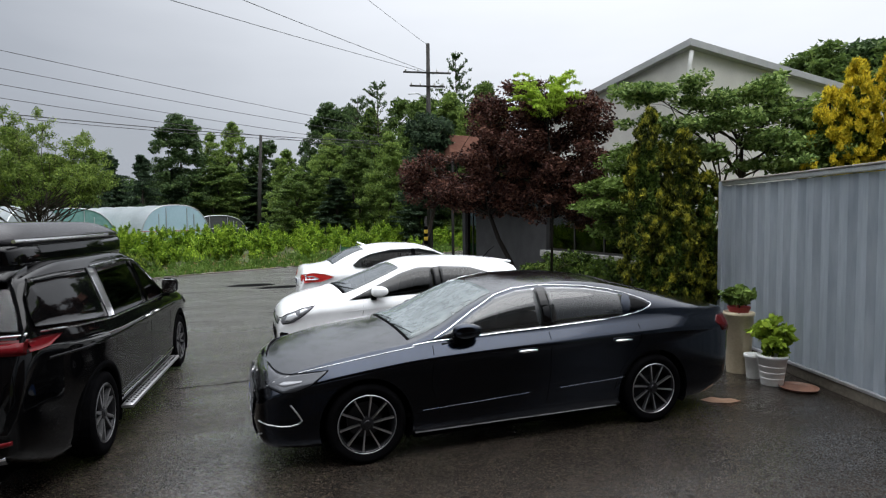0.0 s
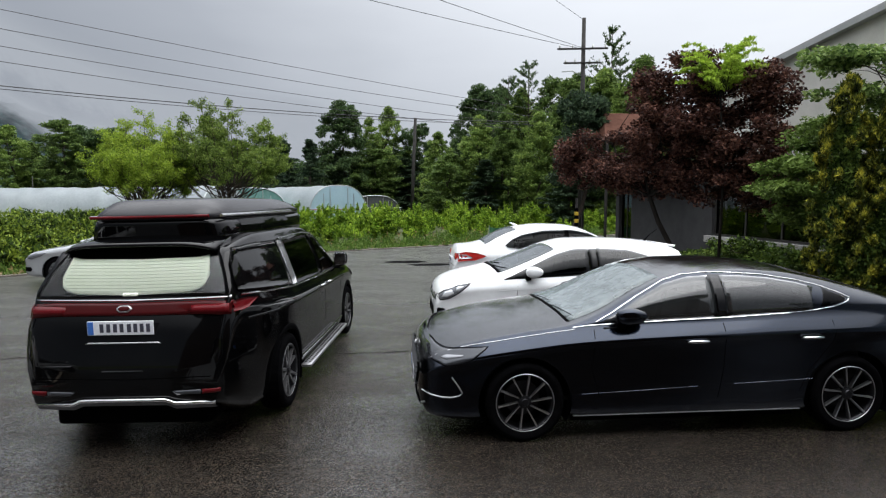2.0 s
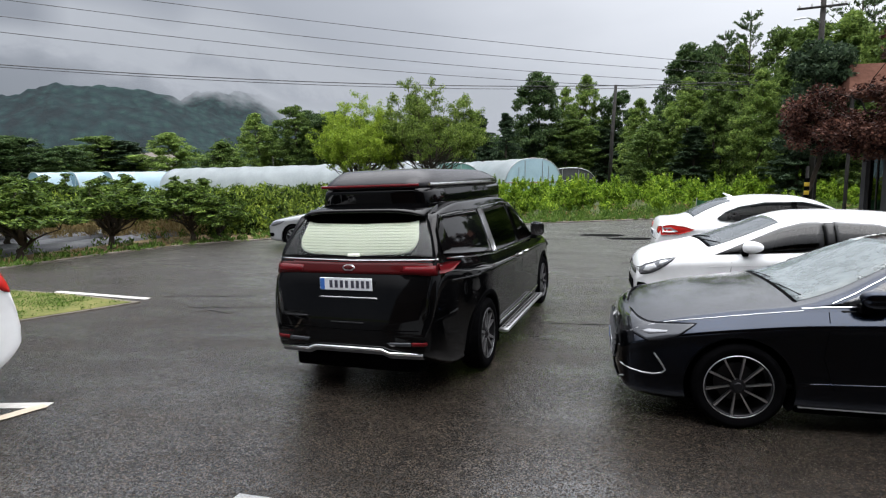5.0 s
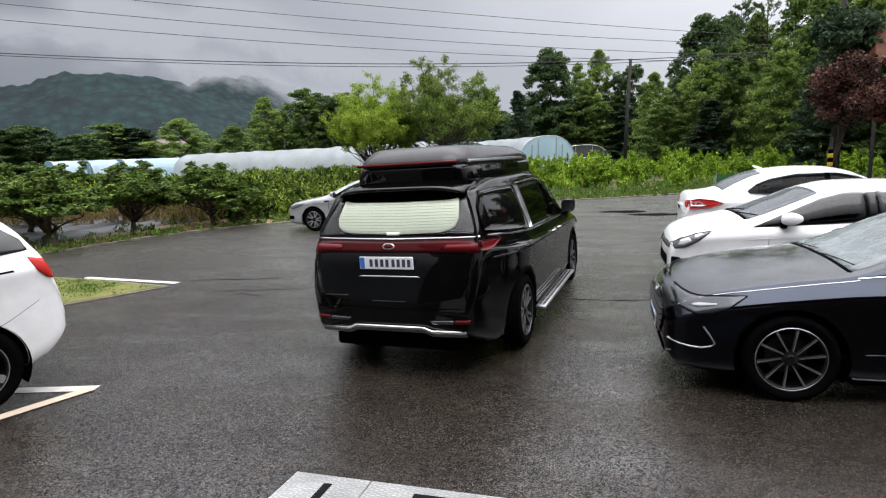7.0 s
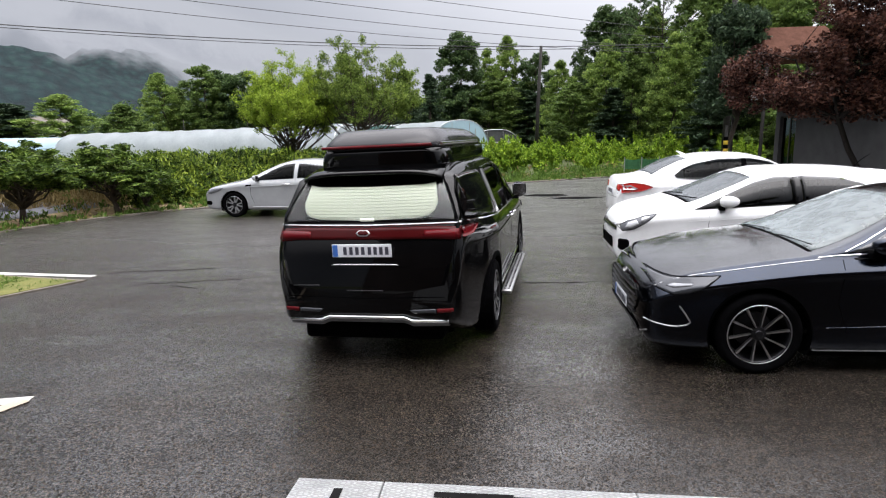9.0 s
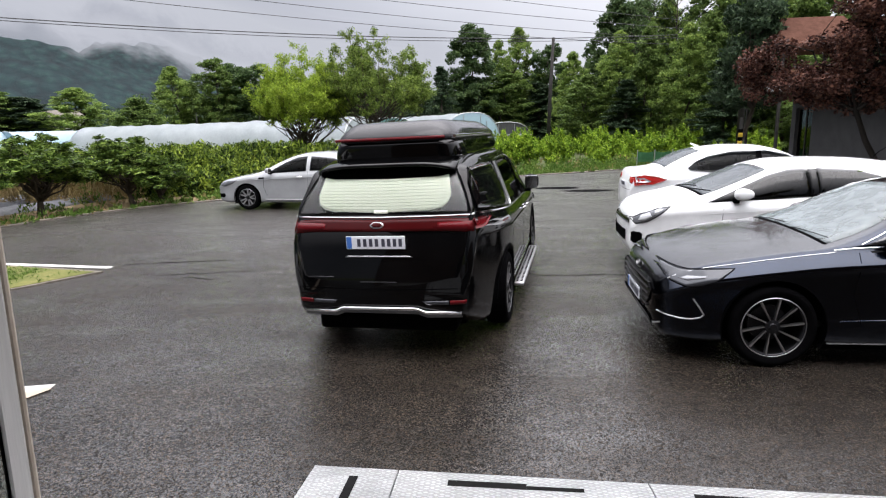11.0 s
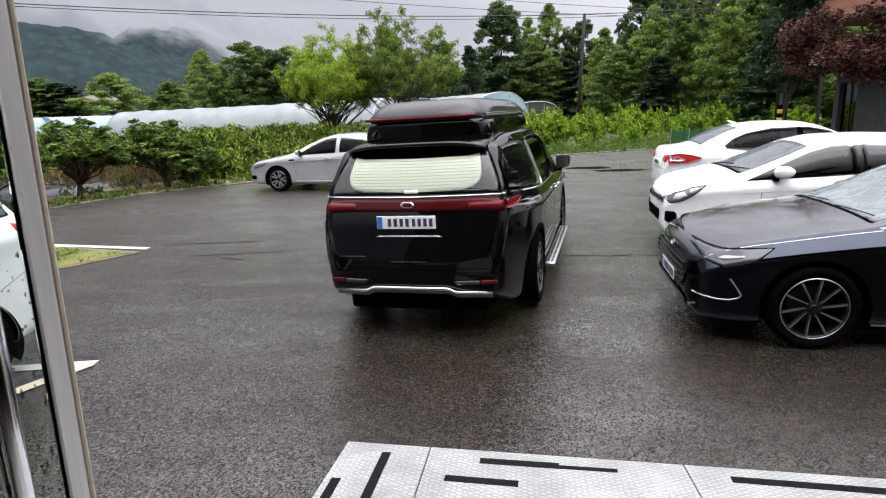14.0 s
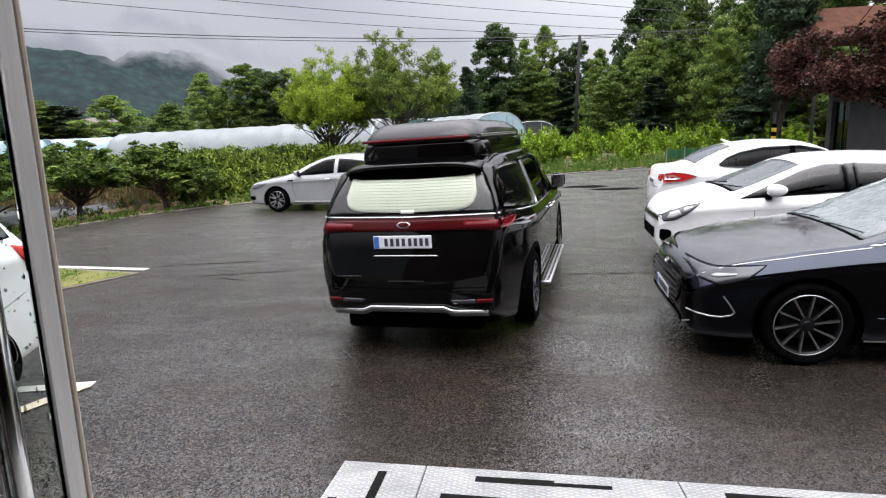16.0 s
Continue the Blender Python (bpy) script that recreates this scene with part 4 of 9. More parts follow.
def crown_points(rng, blobs, n, gap=0.0):
    """Clump centres, mostly near the surface of the blobs (x, y, z, rx, ry, rz)."""
    out = []
    vol = np.array([b[3] * b[4] * b[5] for b in blobs])
    while len(out) < n:
        b = blobs[rng.choice(len(blobs), p=vol / vol.sum())]
        d = rng.normal(size=3)
        d /= np.linalg.norm(d)
        r = rng.random() ** 0.33
        p = np.array(b[:3]) + d * np.array(b[3:]) * r
        if noise.noise(Vector(p) * 1.1) < gap - 0.35 and r > 0.5:
            continue
        out.append(p)
    return np.array(out)


def tree(name, base, seed, trunk_top, trunk_r, blobs, clumps, clump_r, n_leaves, size, mat, flat=0.0, limbs=14, long=1.6, up=0.0, lean=None, bark=None, squash=0.7, fork=None, small=False, **tags):
    """base: where it stands; blobs and trunk_top are relative to it."""
    rng = np.random.default_rng(seed)
    root = empty(name, pose(*base), **tags)
    pts = crown_points(rng, blobs, clumps)
    bm = bmesh.new()
    top = Vector(trunk_top)
    stem = limb(rng, (0, 0, -0.05), top, 0.0, 7) if lean is None else [Vector(p) for p in lean]
    add_tube(bm, stem, list(np.linspace(trunk_r, trunk_r * 0.5, len(stem))), 9)
    trunk = part("trunk", bm, bark or BARK, root, "", True)
    ends = rng.choice(len(pts), min(limbs, len(pts)), replace=False)
    for e in ends:
        s = stem[rng.integers(fork or max(2, len(stem) // 2), len(stem))]
        path = limb(rng, s, pts[e], 0.08, 6)
        bm = bmesh.new()
        add_tube(bm, path, list(np.linspace(trunk_r * 0.42, trunk_r * 0.07, 6)), 6)
        for _ in range(2):
            q = pts[rng.integers(len(pts))]
            if (Vector(q) - path[3]).length < 1.6:
                add_tube(bm, limb(rng, path[3], q, 0.05, 4), list(np.linspace(trunk_r * 0.16, trunk_r * 0.05, 4)), 5)
        part("limb", bm, bark or BARK, trunk, "", True)
    rr = clump_r * rng.uniform(0.6, 1.3, (clumps, 1)) * np.array([[1, 1, squash]])
    if small:
        crown = leaf_mesh3("crown", small_leaves(rng, pts, rr, n_leaves, size, long, up, flat), mat)
    else:
        crown = leaf_mesh("crown", leaves(rng, pts, rr, n_leaves, size, flat, long, up), mat)
    part("crown", crown, None, root)
    return root

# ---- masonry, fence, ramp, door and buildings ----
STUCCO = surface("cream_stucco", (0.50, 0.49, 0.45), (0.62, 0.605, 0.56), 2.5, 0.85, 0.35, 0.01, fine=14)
# stucco darkened so that the shade under the maple is in its colour
SHADED_STUCCO = surface("shade_darkened_stucco", (0.042, 0.042, 0.044), (0.066, 0.066, 0.067), 2.5, 0.85, 0.35, 0.01, fine=14)
FASCIA = surface("grey_fascia", (0.32, 0.325, 0.33), (0.42, 0.425, 0.43), 4, 0.6, 0.15, 0.005)
REDROOF = surface("brown_red_roofing", (0.062, 0.030, 0.022), (0.110, 0.056, 0.041), 5, 0.9, 0.4, 0.01, spec=0.1)
SHEET = surface("blue_grey_sheet_metal", (0.31, 0.345, 0.385), (0.46, 0.495, 0.535), 1.3, 0.33, 0.2, 0.006, metallic=0.15, stretch=(1.6, 1.6, 0.22))
GALV = surface("galvanised_steel", (0.42, 0.43, 0.44), (0.62, 0.63, 0.64), 6, 0.34, 0.1, 0.003, metallic=0.75)
ALU = surface("brushed_aluminium", (0.55, 0.54, 0.53), (0.70, 0.69, 0.68), 4, 0.32, 0.06, 0.002, metallic=0.3, stretch=(30, 30, 0.6))
TAN = surface("tan_edge_strip", (0.35, 0.30, 0.24), (0.47, 0.41, 0.34), 6, 0.5, 0.1, 0.002)
CONCRETE = surface("concrete", (0.28, 0.27, 0.26), (0.42, 0.41, 0.39), 3, 0.7, 0.3, 0.008)
WHITEWALL = surface("white_wall", (0.66, 0.65, 0.62), (0.80, 0.79, 0.76), 1.5, 0.7, 0.15, 0.005)
BROWNWALL = surface("brown_brick_wall", (0.045, 0.028, 0.02), (0.09, 0.055, 0.04), 3, 0.8, 0.4, 0.01)
POT_TAN = surface("tan_glazed_pot", (0.48, 0.40, 0.27), (0.62, 0.54, 0.38), 4, 0.35, 0.1, 0.004)
POT_WHITE = surface("white_plastic_pot", (0.62, 0.62, 0.60), (0.76, 0.76, 0.74), 6, 0.5, 0.1, 0.003)
POT_RED = surface("red_plastic_tray", (0.32, 0.04, 0.04), (0.45, 0.08, 0.07), 6, 0.5, 0.1, 0.003)
RUST = surface("brown_clay_dish", (0.12, 0.06, 0.04), (0.22, 0.11, 0.07), 6, 0.5, 0.2, 0.004)
CARD = surface("wet_cardboard", (0.30, 0.18, 0.11), (0.45, 0.29, 0.19), 6, 0.7, 0.3, 0.006)
WOODPOLE = surface("dark_pole_concrete", (0.025, 0.024, 0.022), (0.055, 0.052, 0.05), 3, 0.8, 0.2, 0.006)
def film(name, dark, light):
    """Milky plastic film that lets light through."""
    m = surface(name, dark, light, 0.8, 0.35, 0.4, 0.05)
    N, L = m.node_tree.nodes, m.node_tree.links
    B = N["Principled BSDF"]
    tr = N.new("ShaderNodeBsdfTranslucent")
    tr.inputs["Color"].default_value = (*light, 1)
    sh = N.new("ShaderNodeMixShader")
    sh.inputs["Fac"].default_value = 0.5
    L.new(B.outputs[0], sh.inputs[1])
    L.new(tr.outputs[0], sh.inputs[2])
    L.new(sh.outputs[0], N["Material Output"].inputs["Surface"])
    return m


FILM = film("greenhouse_film", (0.30, 0.34, 0.36), (0.58, 0.62, 0.64))
FILM_SKY = film("bluish_white_film", (0.42, 0.56, 0.64), (0.62, 0.76, 0.84))
FILM_TEAL = film("blue_end_film", (0.15, 0.24, 0.28), (0.24, 0.35, 0.40))
FILM_BLUE = film("blue_greenhouse_film", (0.34, 0.50, 0.58), (0.52, 0.68, 0.76))
NET_DARK = surface("black_shade_net", (0.035, 0.037, 0.04), (0.075, 0.078, 0.082), 3, 0.7, 0.3, 0.02)
NET_TEAL = surface("teal_net", (0.10, 0.24, 0.22), (0.20, 0.36, 0.33), 3, 0.7, 0.3, 0.02)
MULCH = surface("grey_mulch_film", (0.075, 0.08, 0.09), (0.15, 0.155, 0.165), 2, 0.5, 0.5, 0.02)
GRIP = surface("black_grip_tape", (0.006, 0.006, 0.006), (0.016, 0.016, 0.016), 30, 0.8, 0.4, 0.003, spec=0.15)
PANE = glass("window_glass", (0.10, 0.12, 0.12), 0.02, 1.5)


def checker_plate():
    """Galvanised tread plate with small raised lozenges."""
    m, N, L, B = nodes_of("tread_plate")
    tc = N.new("ShaderNodeTexCoord")
    out = []
    for ang in (0.78, -0.78):
        mp = N.new("ShaderNodeMapping")
        mp.inputs["Rotation"].default_value = (0, 0, ang)
        mp.inputs["Scale"].default_value = (24, 46, 1)
        L.new(tc.outputs["Object"], mp.inputs["Vector"])
        v = N.new("ShaderNodeTexVoronoi")
        v.inputs["Scale"].default_value, v.inputs["Randomness"].default_value = 1.0, 0.0
        L.new(mp.outputs["Vector"], v.inputs["Vector"])
        mr = N.new("ShaderNodeMapRange")
        mr.inputs["From Min"].default_value, mr.inputs["From Max"].default_value = 0.42, 0.25
        L.new(v.outputs["Distance"], mr.inputs["Value"])
        out.append(mr)
    ck = N.new("ShaderNodeTexChecker")
    ck.inputs["Scale"].default_value = 24
    L.new(tc.outputs["Object"], ck.inputs["Vector"])
    mx = N.new("ShaderNodeMix")
    L.new(ck.outputs["Fac"], mx.inputs["Factor"])
    L.new(out[0].outputs[0], mx.inputs["A"])
    L.new(out[1].outputs[0], mx.inputs["B"])
    n = noise_of(N, L, 5, 5)
    r = ramp_of(N, ((0.3, (0.42, 0.43, 0.44)), (0.7, (0.66, 0.67, 0.67))))
    L.new(n.outputs["Fac"], r.inputs["Fac"])
    # darker between the lozenges: wet dirt, and their shadows painted into the colour
    dirt_and_shade = N.new("ShaderNodeMix")
    dirt_and_shade.data_type = "RGBA"
    dirt_and_shade.inputs["A"].default_value = (0.20, 0.205, 0.20, 1)
    raised_share = N.new("ShaderNodeMapRange")
    raised_share.inputs["To Min"].default_value = 0.5
    L.new(mx.outputs["Result"], raised_share.inputs["Value"])
    L.new(raised_share.outputs[0], dirt_and_shade.inputs["Factor"])
    L.new(r.outputs["Color"], dirt_and_shade.inputs["B"])
    L.new(dirt_and_shade.outputs["Result"], B.inputs["Base Color"])
    B.inputs["Metallic"].default_value, B.inputs["Roughness"].default_value = 0.25, 0.32
    b = bump_of(N, L, mx.outputs["Result"], 1.0, 0.010)
    L.new(b.outputs["Normal"], B.inputs["Normal"])
    return m


CHECKER = checker_plate()

# ramp of tread plate up to the door
RAMP_SLOPE = -0.112
def ramp_z(y):
    return 0.03 + (y - 3.0) * RAMP_SLOPE


ramp = empty("entrance_ramp", pose(0, 0, 0), label="galvanised tread-plate ramp with black grip strips before the door", category="ramp")
def ramp_plate(x0, x1, y0, y1, yl, mat=CHECKER):
    """A plate between x0 and x1; its front edge runs from y1 on the left to yl on the right."""
    bm = bmesh.new()
    c = [(x0, y0), (x1, y0), (x1, yl), (x0, y1)]
    hi = [bm.verts.new((x, y, ramp_z(y))) for x, y in c]
    lo = [bm.verts.new((x, y, ramp_z(y) - 0.02)) for x, y in c]
    bm.faces.new(hi)
    bm.faces.new(lo[::-1])
    for k in range(4):
        bm.faces.new((lo[k], lo[(k + 1) % 4], hi[(k + 1) % 4], hi[k]))
    bmesh.ops.recalc_face_normals(bm, faces=bm.faces)
    part("plate", bm, mat, ramp)


FRONT = lambda x: 3.05 - (x + 2.04) * 0.060
xs_plate = [-2.04, -1.535, -0.16, 1.35]
for a, b in zip(xs_plate, xs_plate[1:]):
    ramp_plate(a, b - 0.008, 0.55, FRONT(a), FRONT(b))
def ramp_beam(x):
    bm = bmesh.new()
    vs = [bm.verts.new(p) for p in ((x, 0.6, 0), (x, 2.8, 0), (x, 2.8, ramp_z(2.8) - 0.021), (x, 0.6, ramp_z(0.6) - 0.021), (x + 0.04, 0.6, 0), (x + 0.04, 2.8, 0), (x + 0.04, 2.8, ramp_z(2.8) - 0.021), (x + 0.04, 0.6, ramp_z(0.6) - 0.021))]
    for f in ((0, 1, 2, 3), (7, 6, 5, 4), (0, 4, 5, 1), (1, 5, 6, 2), (2, 6, 7, 3), (3, 7, 4, 0)):
        bm.faces.new([vs[k] for k in f])
    bmesh.ops.recalc_face_normals(bm, faces=bm.faces)
    part("beam", bm, GALV, ramp)


for x in (-2.0, -0.4, 1.25):
    ramp_beam(x)


def grip(x0, y0, x1, y1, w=0.05):
    """A grip strip from one end to the other."""
    d = Vector((x1 - x0, y1 - y0, (y1 - y0) * RAMP_SLOPE))
    mid = Vector(((x0 + x1) / 2, (y0 + y1) / 2, ramp_z((y0 + y1) / 2) + 0.003))
    m = Matrix.Translation(mid) @ d.to_track_quat("X", "Z").to_matrix().to_4x4()
    part("grip_strip", box((d.length, w, 0.004), m), GRIP, ramp)


GRIPS = [(-1.779, 2.93, -1.776, 2.40), (-1.978, 2.63, -1.97, 2.10), (-1.245, 2.88, -0.82, 2.859), (-0.82, 2.850, -0.52, 2.836, 0.028), (-1.415, 2.683, -1.035, 2.658), (0.033, 2.80, 0.95, 2.735)]
for g in GRIPS:
    grip(*g)

# landing and the building the camera stands at
tagged(part("landing", box((4.6, 0.70, 0.30), Matrix.Translation((-0.35, 0.18, 0.15)), 0.01), CONCRETE), "plain concrete landing before the glass door", "landing", kind="structure")


def wall_box(name, x0, x1, y0, y1, z0, z1, mat, label, cat="wall"):
    return tagged(part(name, box((x1 - x0, y1 - y0, z1 - z0), Matrix.Translation(((x0 + x1) / 2, (y0 + y1) / 2, (z0 + z1) / 2)), 0.006, 1), mat), label, cat, kind="structure")


wall_box("wall_front_1", -4.6, -2.24, -0.40, -0.18, 0, 2.55, BROWNWALL, "brown front wall beside the glass door")
wall_box("wall_front_2", 0.75, 5.4, -0.40, -0.18, 0, 2.55, BROWNWALL, "brown front wall beside the glass door")
wall_box("wall_front_3", -4.6, 5.4, -0.40, -0.165, 2.55, 5.2, BROWNWALL, "brown brick upper wall over the door")
wall_box("eave", -4.9, 5.7, -0.40, 0.75, 5.2, 5.4, FASCIA, "deep grey eave over the front wall", "eave")
wall_box("wall_back", -4.6, 5.4, -6.4, -6.2, 0, 5.2, BROWNWALL, "plain back wall of the building")
wall_box("wall_left", -4.6, -4.4, -6.2, -0.40, 0, 5.2, BROWNWALL, "plain side wall of the building")
wall_box("wall_right", 5.2, 5.4, -6.2, -0.40, 0, 5.2, BROWNWALL, "plain side wall of the building")
wall_box("floor", -4.4, 5.2, -6.2, -0.17, 0, 0.295, CONCRETE, "grey indoor floor behind the door", "floor")
wall_box("ceiling", -4.6, 5.4, -6.4, -0.40, 5.2, 5.35, WHITEWALL, "plain white ceiling slab", "ceiling")

# open glass door leaf: aluminium stiles and a long tubular pull
HANG = Matrix.Translation((-1.77, 0.88, 1.55))   # the old leaf has sagged a little on its hinges
DOOR_M = HANG @ Matrix.Rotation(0.026, 4, Vector((-0.61, 0.79, 0))) @ HANG.inverted() @ Matrix.Translation((-2.2335, 0.057, 0.312)) @ Matrix.Rotation(math.atan2(0.83, 0.46), 4, "Z")
door = empty("glass_door", DOOR_M, label="open aluminium-framed glass door with a chrome tube pull", category="door")
W = 0.949
for nm, xa, w in (("free_stile", W - 0.029, 0.029), ("hinge_stile", 0.0, 0.045)):
    st = part(nm, box((w, 0.022, 2.15), Matrix.Translation((xa + w / 2, 0, 1.08)), 0.003, 1), ALU, door)
    part("gasket", box((0.004, 0.008, 2.0), Matrix.Translation((xa - 0.002 if xa > 0.1 else xa + w + 0.002, 0, 1.08)), 0.001, 1), BLACK, st)
part("edge_strip", box((0.010, 0.020, 2.15), Matrix.Translation((W + 0.005, 0, 1.08)), 0.003, 1), TAN, door)
part("top_rail", box((W - 0.077, 0.042, 0.09), Matrix.Translation((W / 2 + 0.008, 0, 2.11)), 0.003, 1), ALU, door)
part("bottom_rail", box((W - 0.077, 0.042, 0.14), Matrix.Translation((W / 2 + 0.008, 0, 0.075)), 0.003, 1), ALU, door)
DOORGLASS = glass("door_glass_with_rain", (0.88, 0.92, 0.90), 0.01, 1.18)
pane = part("pane", box((W - 0.083, 0.006, 1.92), Matrix.Translation((W / 2 + 0.0075, 0, 1.105)), 0.0), DOORGLASS, door)
pane.visible_shadow = False
for sy in (-1, 1):
    h = part("pull_handle", tube([(W - 0.096, sy * 0.026, 0.30), (W - 0.096, sy * 0.026, 1.95)], 0.0145, 18), CHROME, door, "chrome tube pull", True)
    for z in (0.5, 1.8):
        part("handle_standoff", tube([(W - 0.096, sy * 0.003, z), (W - 0.096, sy * 0.022, z)], 0.008, 10), CHROME, h, "", True)

def raindrops(seed, n):
    """Small flattened beads of rain on both faces of the pane."""
    rng = np.random.default_rng(seed)
    vs, fs = [], []
    for k in range(n):
        x, z = rng.uniform(0.06, W - 0.03), rng.uniform(0.16, 2.05)
        r = 0.0010 + 0.0024 * rng.random() ** 2
        sy = 1 if rng.random() < 0.8 else -1
        b = len(vs)
        tall = rng.uniform(1.0, 1.7) if rng.random() < 0.75 else rng.uniform(2.2, 4.5)
        for j in range(7):
            a = 2 * math.pi * j / 7
            vs.append((x + r * math.cos(a), sy * 0.0032, z + r * tall * math.sin(a)))
        vs.append((x, sy * (0.0032 + r * 0.6), z))
        fs += [(b + j, b + (j + 1) % 7, b + 7) if sy < 0 else (b + (j + 1) % 7, b + j, b + 7) for j in range(7)]
    return mesh_from("rain_drops", vs, fs, glass("rain_bead", (0.32, 0.34, 0.35), 0.03, 1.33), True)


drops = part("rain_drops", raindrops(5, 6000), None, door, "beads of rain on the glass")
drops["kind"] = "stuff"
drops.visible_shadow = False

# painted bay and lawn island
def strip(name, x0, y0, x1, y1, w, mat, label, z=0.004):
    d = Vector((x1 - x0, y1 - y0, 0)).normalized()
    n = Vector((-d.y, d.x, 0)) * w / 2
    bm = bmesh.new()
    k = max(2, int(math.hypot(x1 - x0, y1 - y0) / 0.25))
    rows = []
    for j in range(k + 1):
        p = Vector((x0, y0, z)).lerp(Vector((x1, y1, z)), j / k)
        jit = 0.004 * math.sin(j * 12.9)
        rows.append((bm.verts.new(p + n * (1 + jit)), bm.verts.new(p - n * (1 - jit))))
    for a, b in zip(rows, rows[1:]):
        bm.faces.new((a[1], b[1], b[0], a[0]))
    bm.normal_update()
    return tagged(part(name, bm, mat), label, "road marking", kind="structure")


strip("bay_line_1", -4.50, 4.07, -7.6, 3.42, 0.12, LINE_W, "worn white painted bay line on the wet asphalt")
strip("bay_line_2", -4.53, 4.06, -5.85, 1.1, 0.12, LINE_O, "faded orange painted bay line on the wet asphalt", 0.008)

ISLAND = [(-6.715, 7.89), (-7.15, 7.16), (-7.75, 6.25), (-9.2, 4.6), (-11.2, 4.2), (-11.6, 8.6), (-8.6, 8.32)]
tagged(part("kerb", prism(ISLAND, -0.01, 0.018), KERB_DIRTY), "worn concrete kerb round the grass island", "kerb", kind="structure")
def shrink(poly, k):
    c = np.mean(poly, 0)
    return [tuple(c + (np.array(p) - c) * k) for p in poly]


tagged(part("lawn", prism(shrink(ISLAND, 0.95), 0.0, 0.026), GRASS_M), "wet lawn with bare brown tip on the kerbed island", "lawn", kind="structure")
strip("island_line", -6.80, 8.17, -8.9, 8.47, 0.13, LINE_W, "white painted line along the grass island")


# corrugated metal fence on a low base
def fence():
    a, b = Vector((7.38, 6.74, 0)), Vector((5.65, 1.65, 0))
    d = (b - a).normalized()
    L = (b - a).length
    root = empty("metal_fence", Matrix.Translation(a) @ d.to_track_quat("X", "Z").to_matrix().to_4x4(), label="weathered blue-grey corrugated metal fence with a top rail", category="fence")
    n = int(L / 0.278) + 1
    for k in range(n):
        prof = [(0, 0), (0.07, 0), (0.139, 0.058), (0.209, 0.058), (0.278, 0)]
        bm = bmesh.new()
        rows = []
        for x, y in prof:
            x = min(k * 0.278 + x, L)
            rows.append([bm.verts.new((x, y, z)) for z in (0.12, 0.6, 1.2, 1.8, 2.46)] )
        for p, q in zip(rows, rows[1:]):
            for j in range(4):
                bm.faces.new((p[j], q[j], q[j + 1], p[j + 1]))
        bmesh.ops.solidify(bm, geom=bm.faces[:], thickness=0.004)
        part("panel", bm, SHEET, root)
    part("top_rail", box((L + 0.04, 0.09, 0.06), Matrix.Translation((L / 2, 0.02, 2.50)), 0.01), GALV, root)
    part("cap", box((L + 0.06, 0.13, 0.02), Matrix.Translation((L / 2, 0.02, 2.541)), 0.004), KERB, root, "rust-stained pale cap strip")
    part("base", box((L + 0.04, 0.08, 0.13), Matrix.Translation((L / 2, 0.035, 0.06)), 0.01), KERB_DIRTY, root, "stained concrete footing")
    part("bottom_rail", box((L + 0.04, 0.05, 0.035), Matrix.Translation((L / 2, 0.0, 0.145)), 0.006), GALV, root)
    part("corner_post", box((0.09, 0.10, 2.54), Matrix.Translation((-0.046, 0.02, 1.27)), 0.008), SHEET, root)
    return root


fence()

# house and annexe behind the fence
def wall_open(name, axis, at, thick, a0, a1, z0, z1, holes, mat, label):
    """A wall along x or y with rectangular openings (a, b, low, high) cut right through."""
    cuts = sorted({a0, a1, *[h[0] for h in holes], *[h[1] for h in holes]})
    zc = sorted({z0, z1, *[h[2] for h in holes], *[h[3] for h in holes]})
    bm = bmesh.new()
    for p, q in zip(cuts, cuts[1:]):
        for r, s in zip(zc, zc[1:]):
            if any(h[0] <= p and q <= h[1] and h[2] <= r and s <= h[3] for h in holes):
                continue
            size = (q - p, thick, s - r) if axis == "x" else (thick, q - p, s - r)
            mid = ((p + q) / 2, at, (r + s) / 2) if axis == "x" else (at, (p + q) / 2, (r + s) / 2)
            add_box(bm, size, Matrix.Translation(mid))
    bmesh.ops.remove_doubles(bm, verts=bm.verts, dist=1e-5)
    inner = [f for f in bm.faces if all(len(e.link_faces) > 2 for e in f.edges)]
    return tagged(part(name, bm, mat), label, "wall", kind="structure")


def window(name, axis, at, a0, a1, z0, z1, label, frame=FASCIA, pane_mat=PANE, mull=1):
    w = empty(name, pose(0, 0, 0))
    tagged(w, label, "window", kind="structure")
    def bar(nm, u0, u1, v0, v1, m, t=0.06):
        size = (u1 - u0, t, v1 - v0) if axis == "x" else (t, u1 - u0, v1 - v0)
        mid = ((u0 + u1) / 2, at, (v0 + v1) / 2) if axis == "x" else (at, (u0 + u1) / 2, (v0 + v1) / 2)
        part(nm, box(size, Matrix.Translation(mid)), m, w)
    f = 0.05
    bar("window_frame", a0, a1, z0, z0 + f, frame)
    bar("window_frame", a0, a1, z1 - f, z1, frame)
    bar("window_frame", a0, a0 + f, z0 + f, z1 - f, frame)
    bar("window_frame", a1 - f, a1, z0 + f, z1 - f, frame)
    for k in range(mull):
        c = a0 + (a1 - a0) * (k + 1) / (mull + 1)
        bar("mullion", c - 0.02, c + 0.02, z0 + f, z1 - f, frame)
    n = mull + 1
    for k in range(n):
        p, q = a0 + f + (a1 - a0 - 2 * f) * k / n, a0 + f + (a1 - a0 - 2 * f) * (k + 1) / n
        bar("pane", p, q, z0 + f, z1 - f, pane_mat, 0.008)


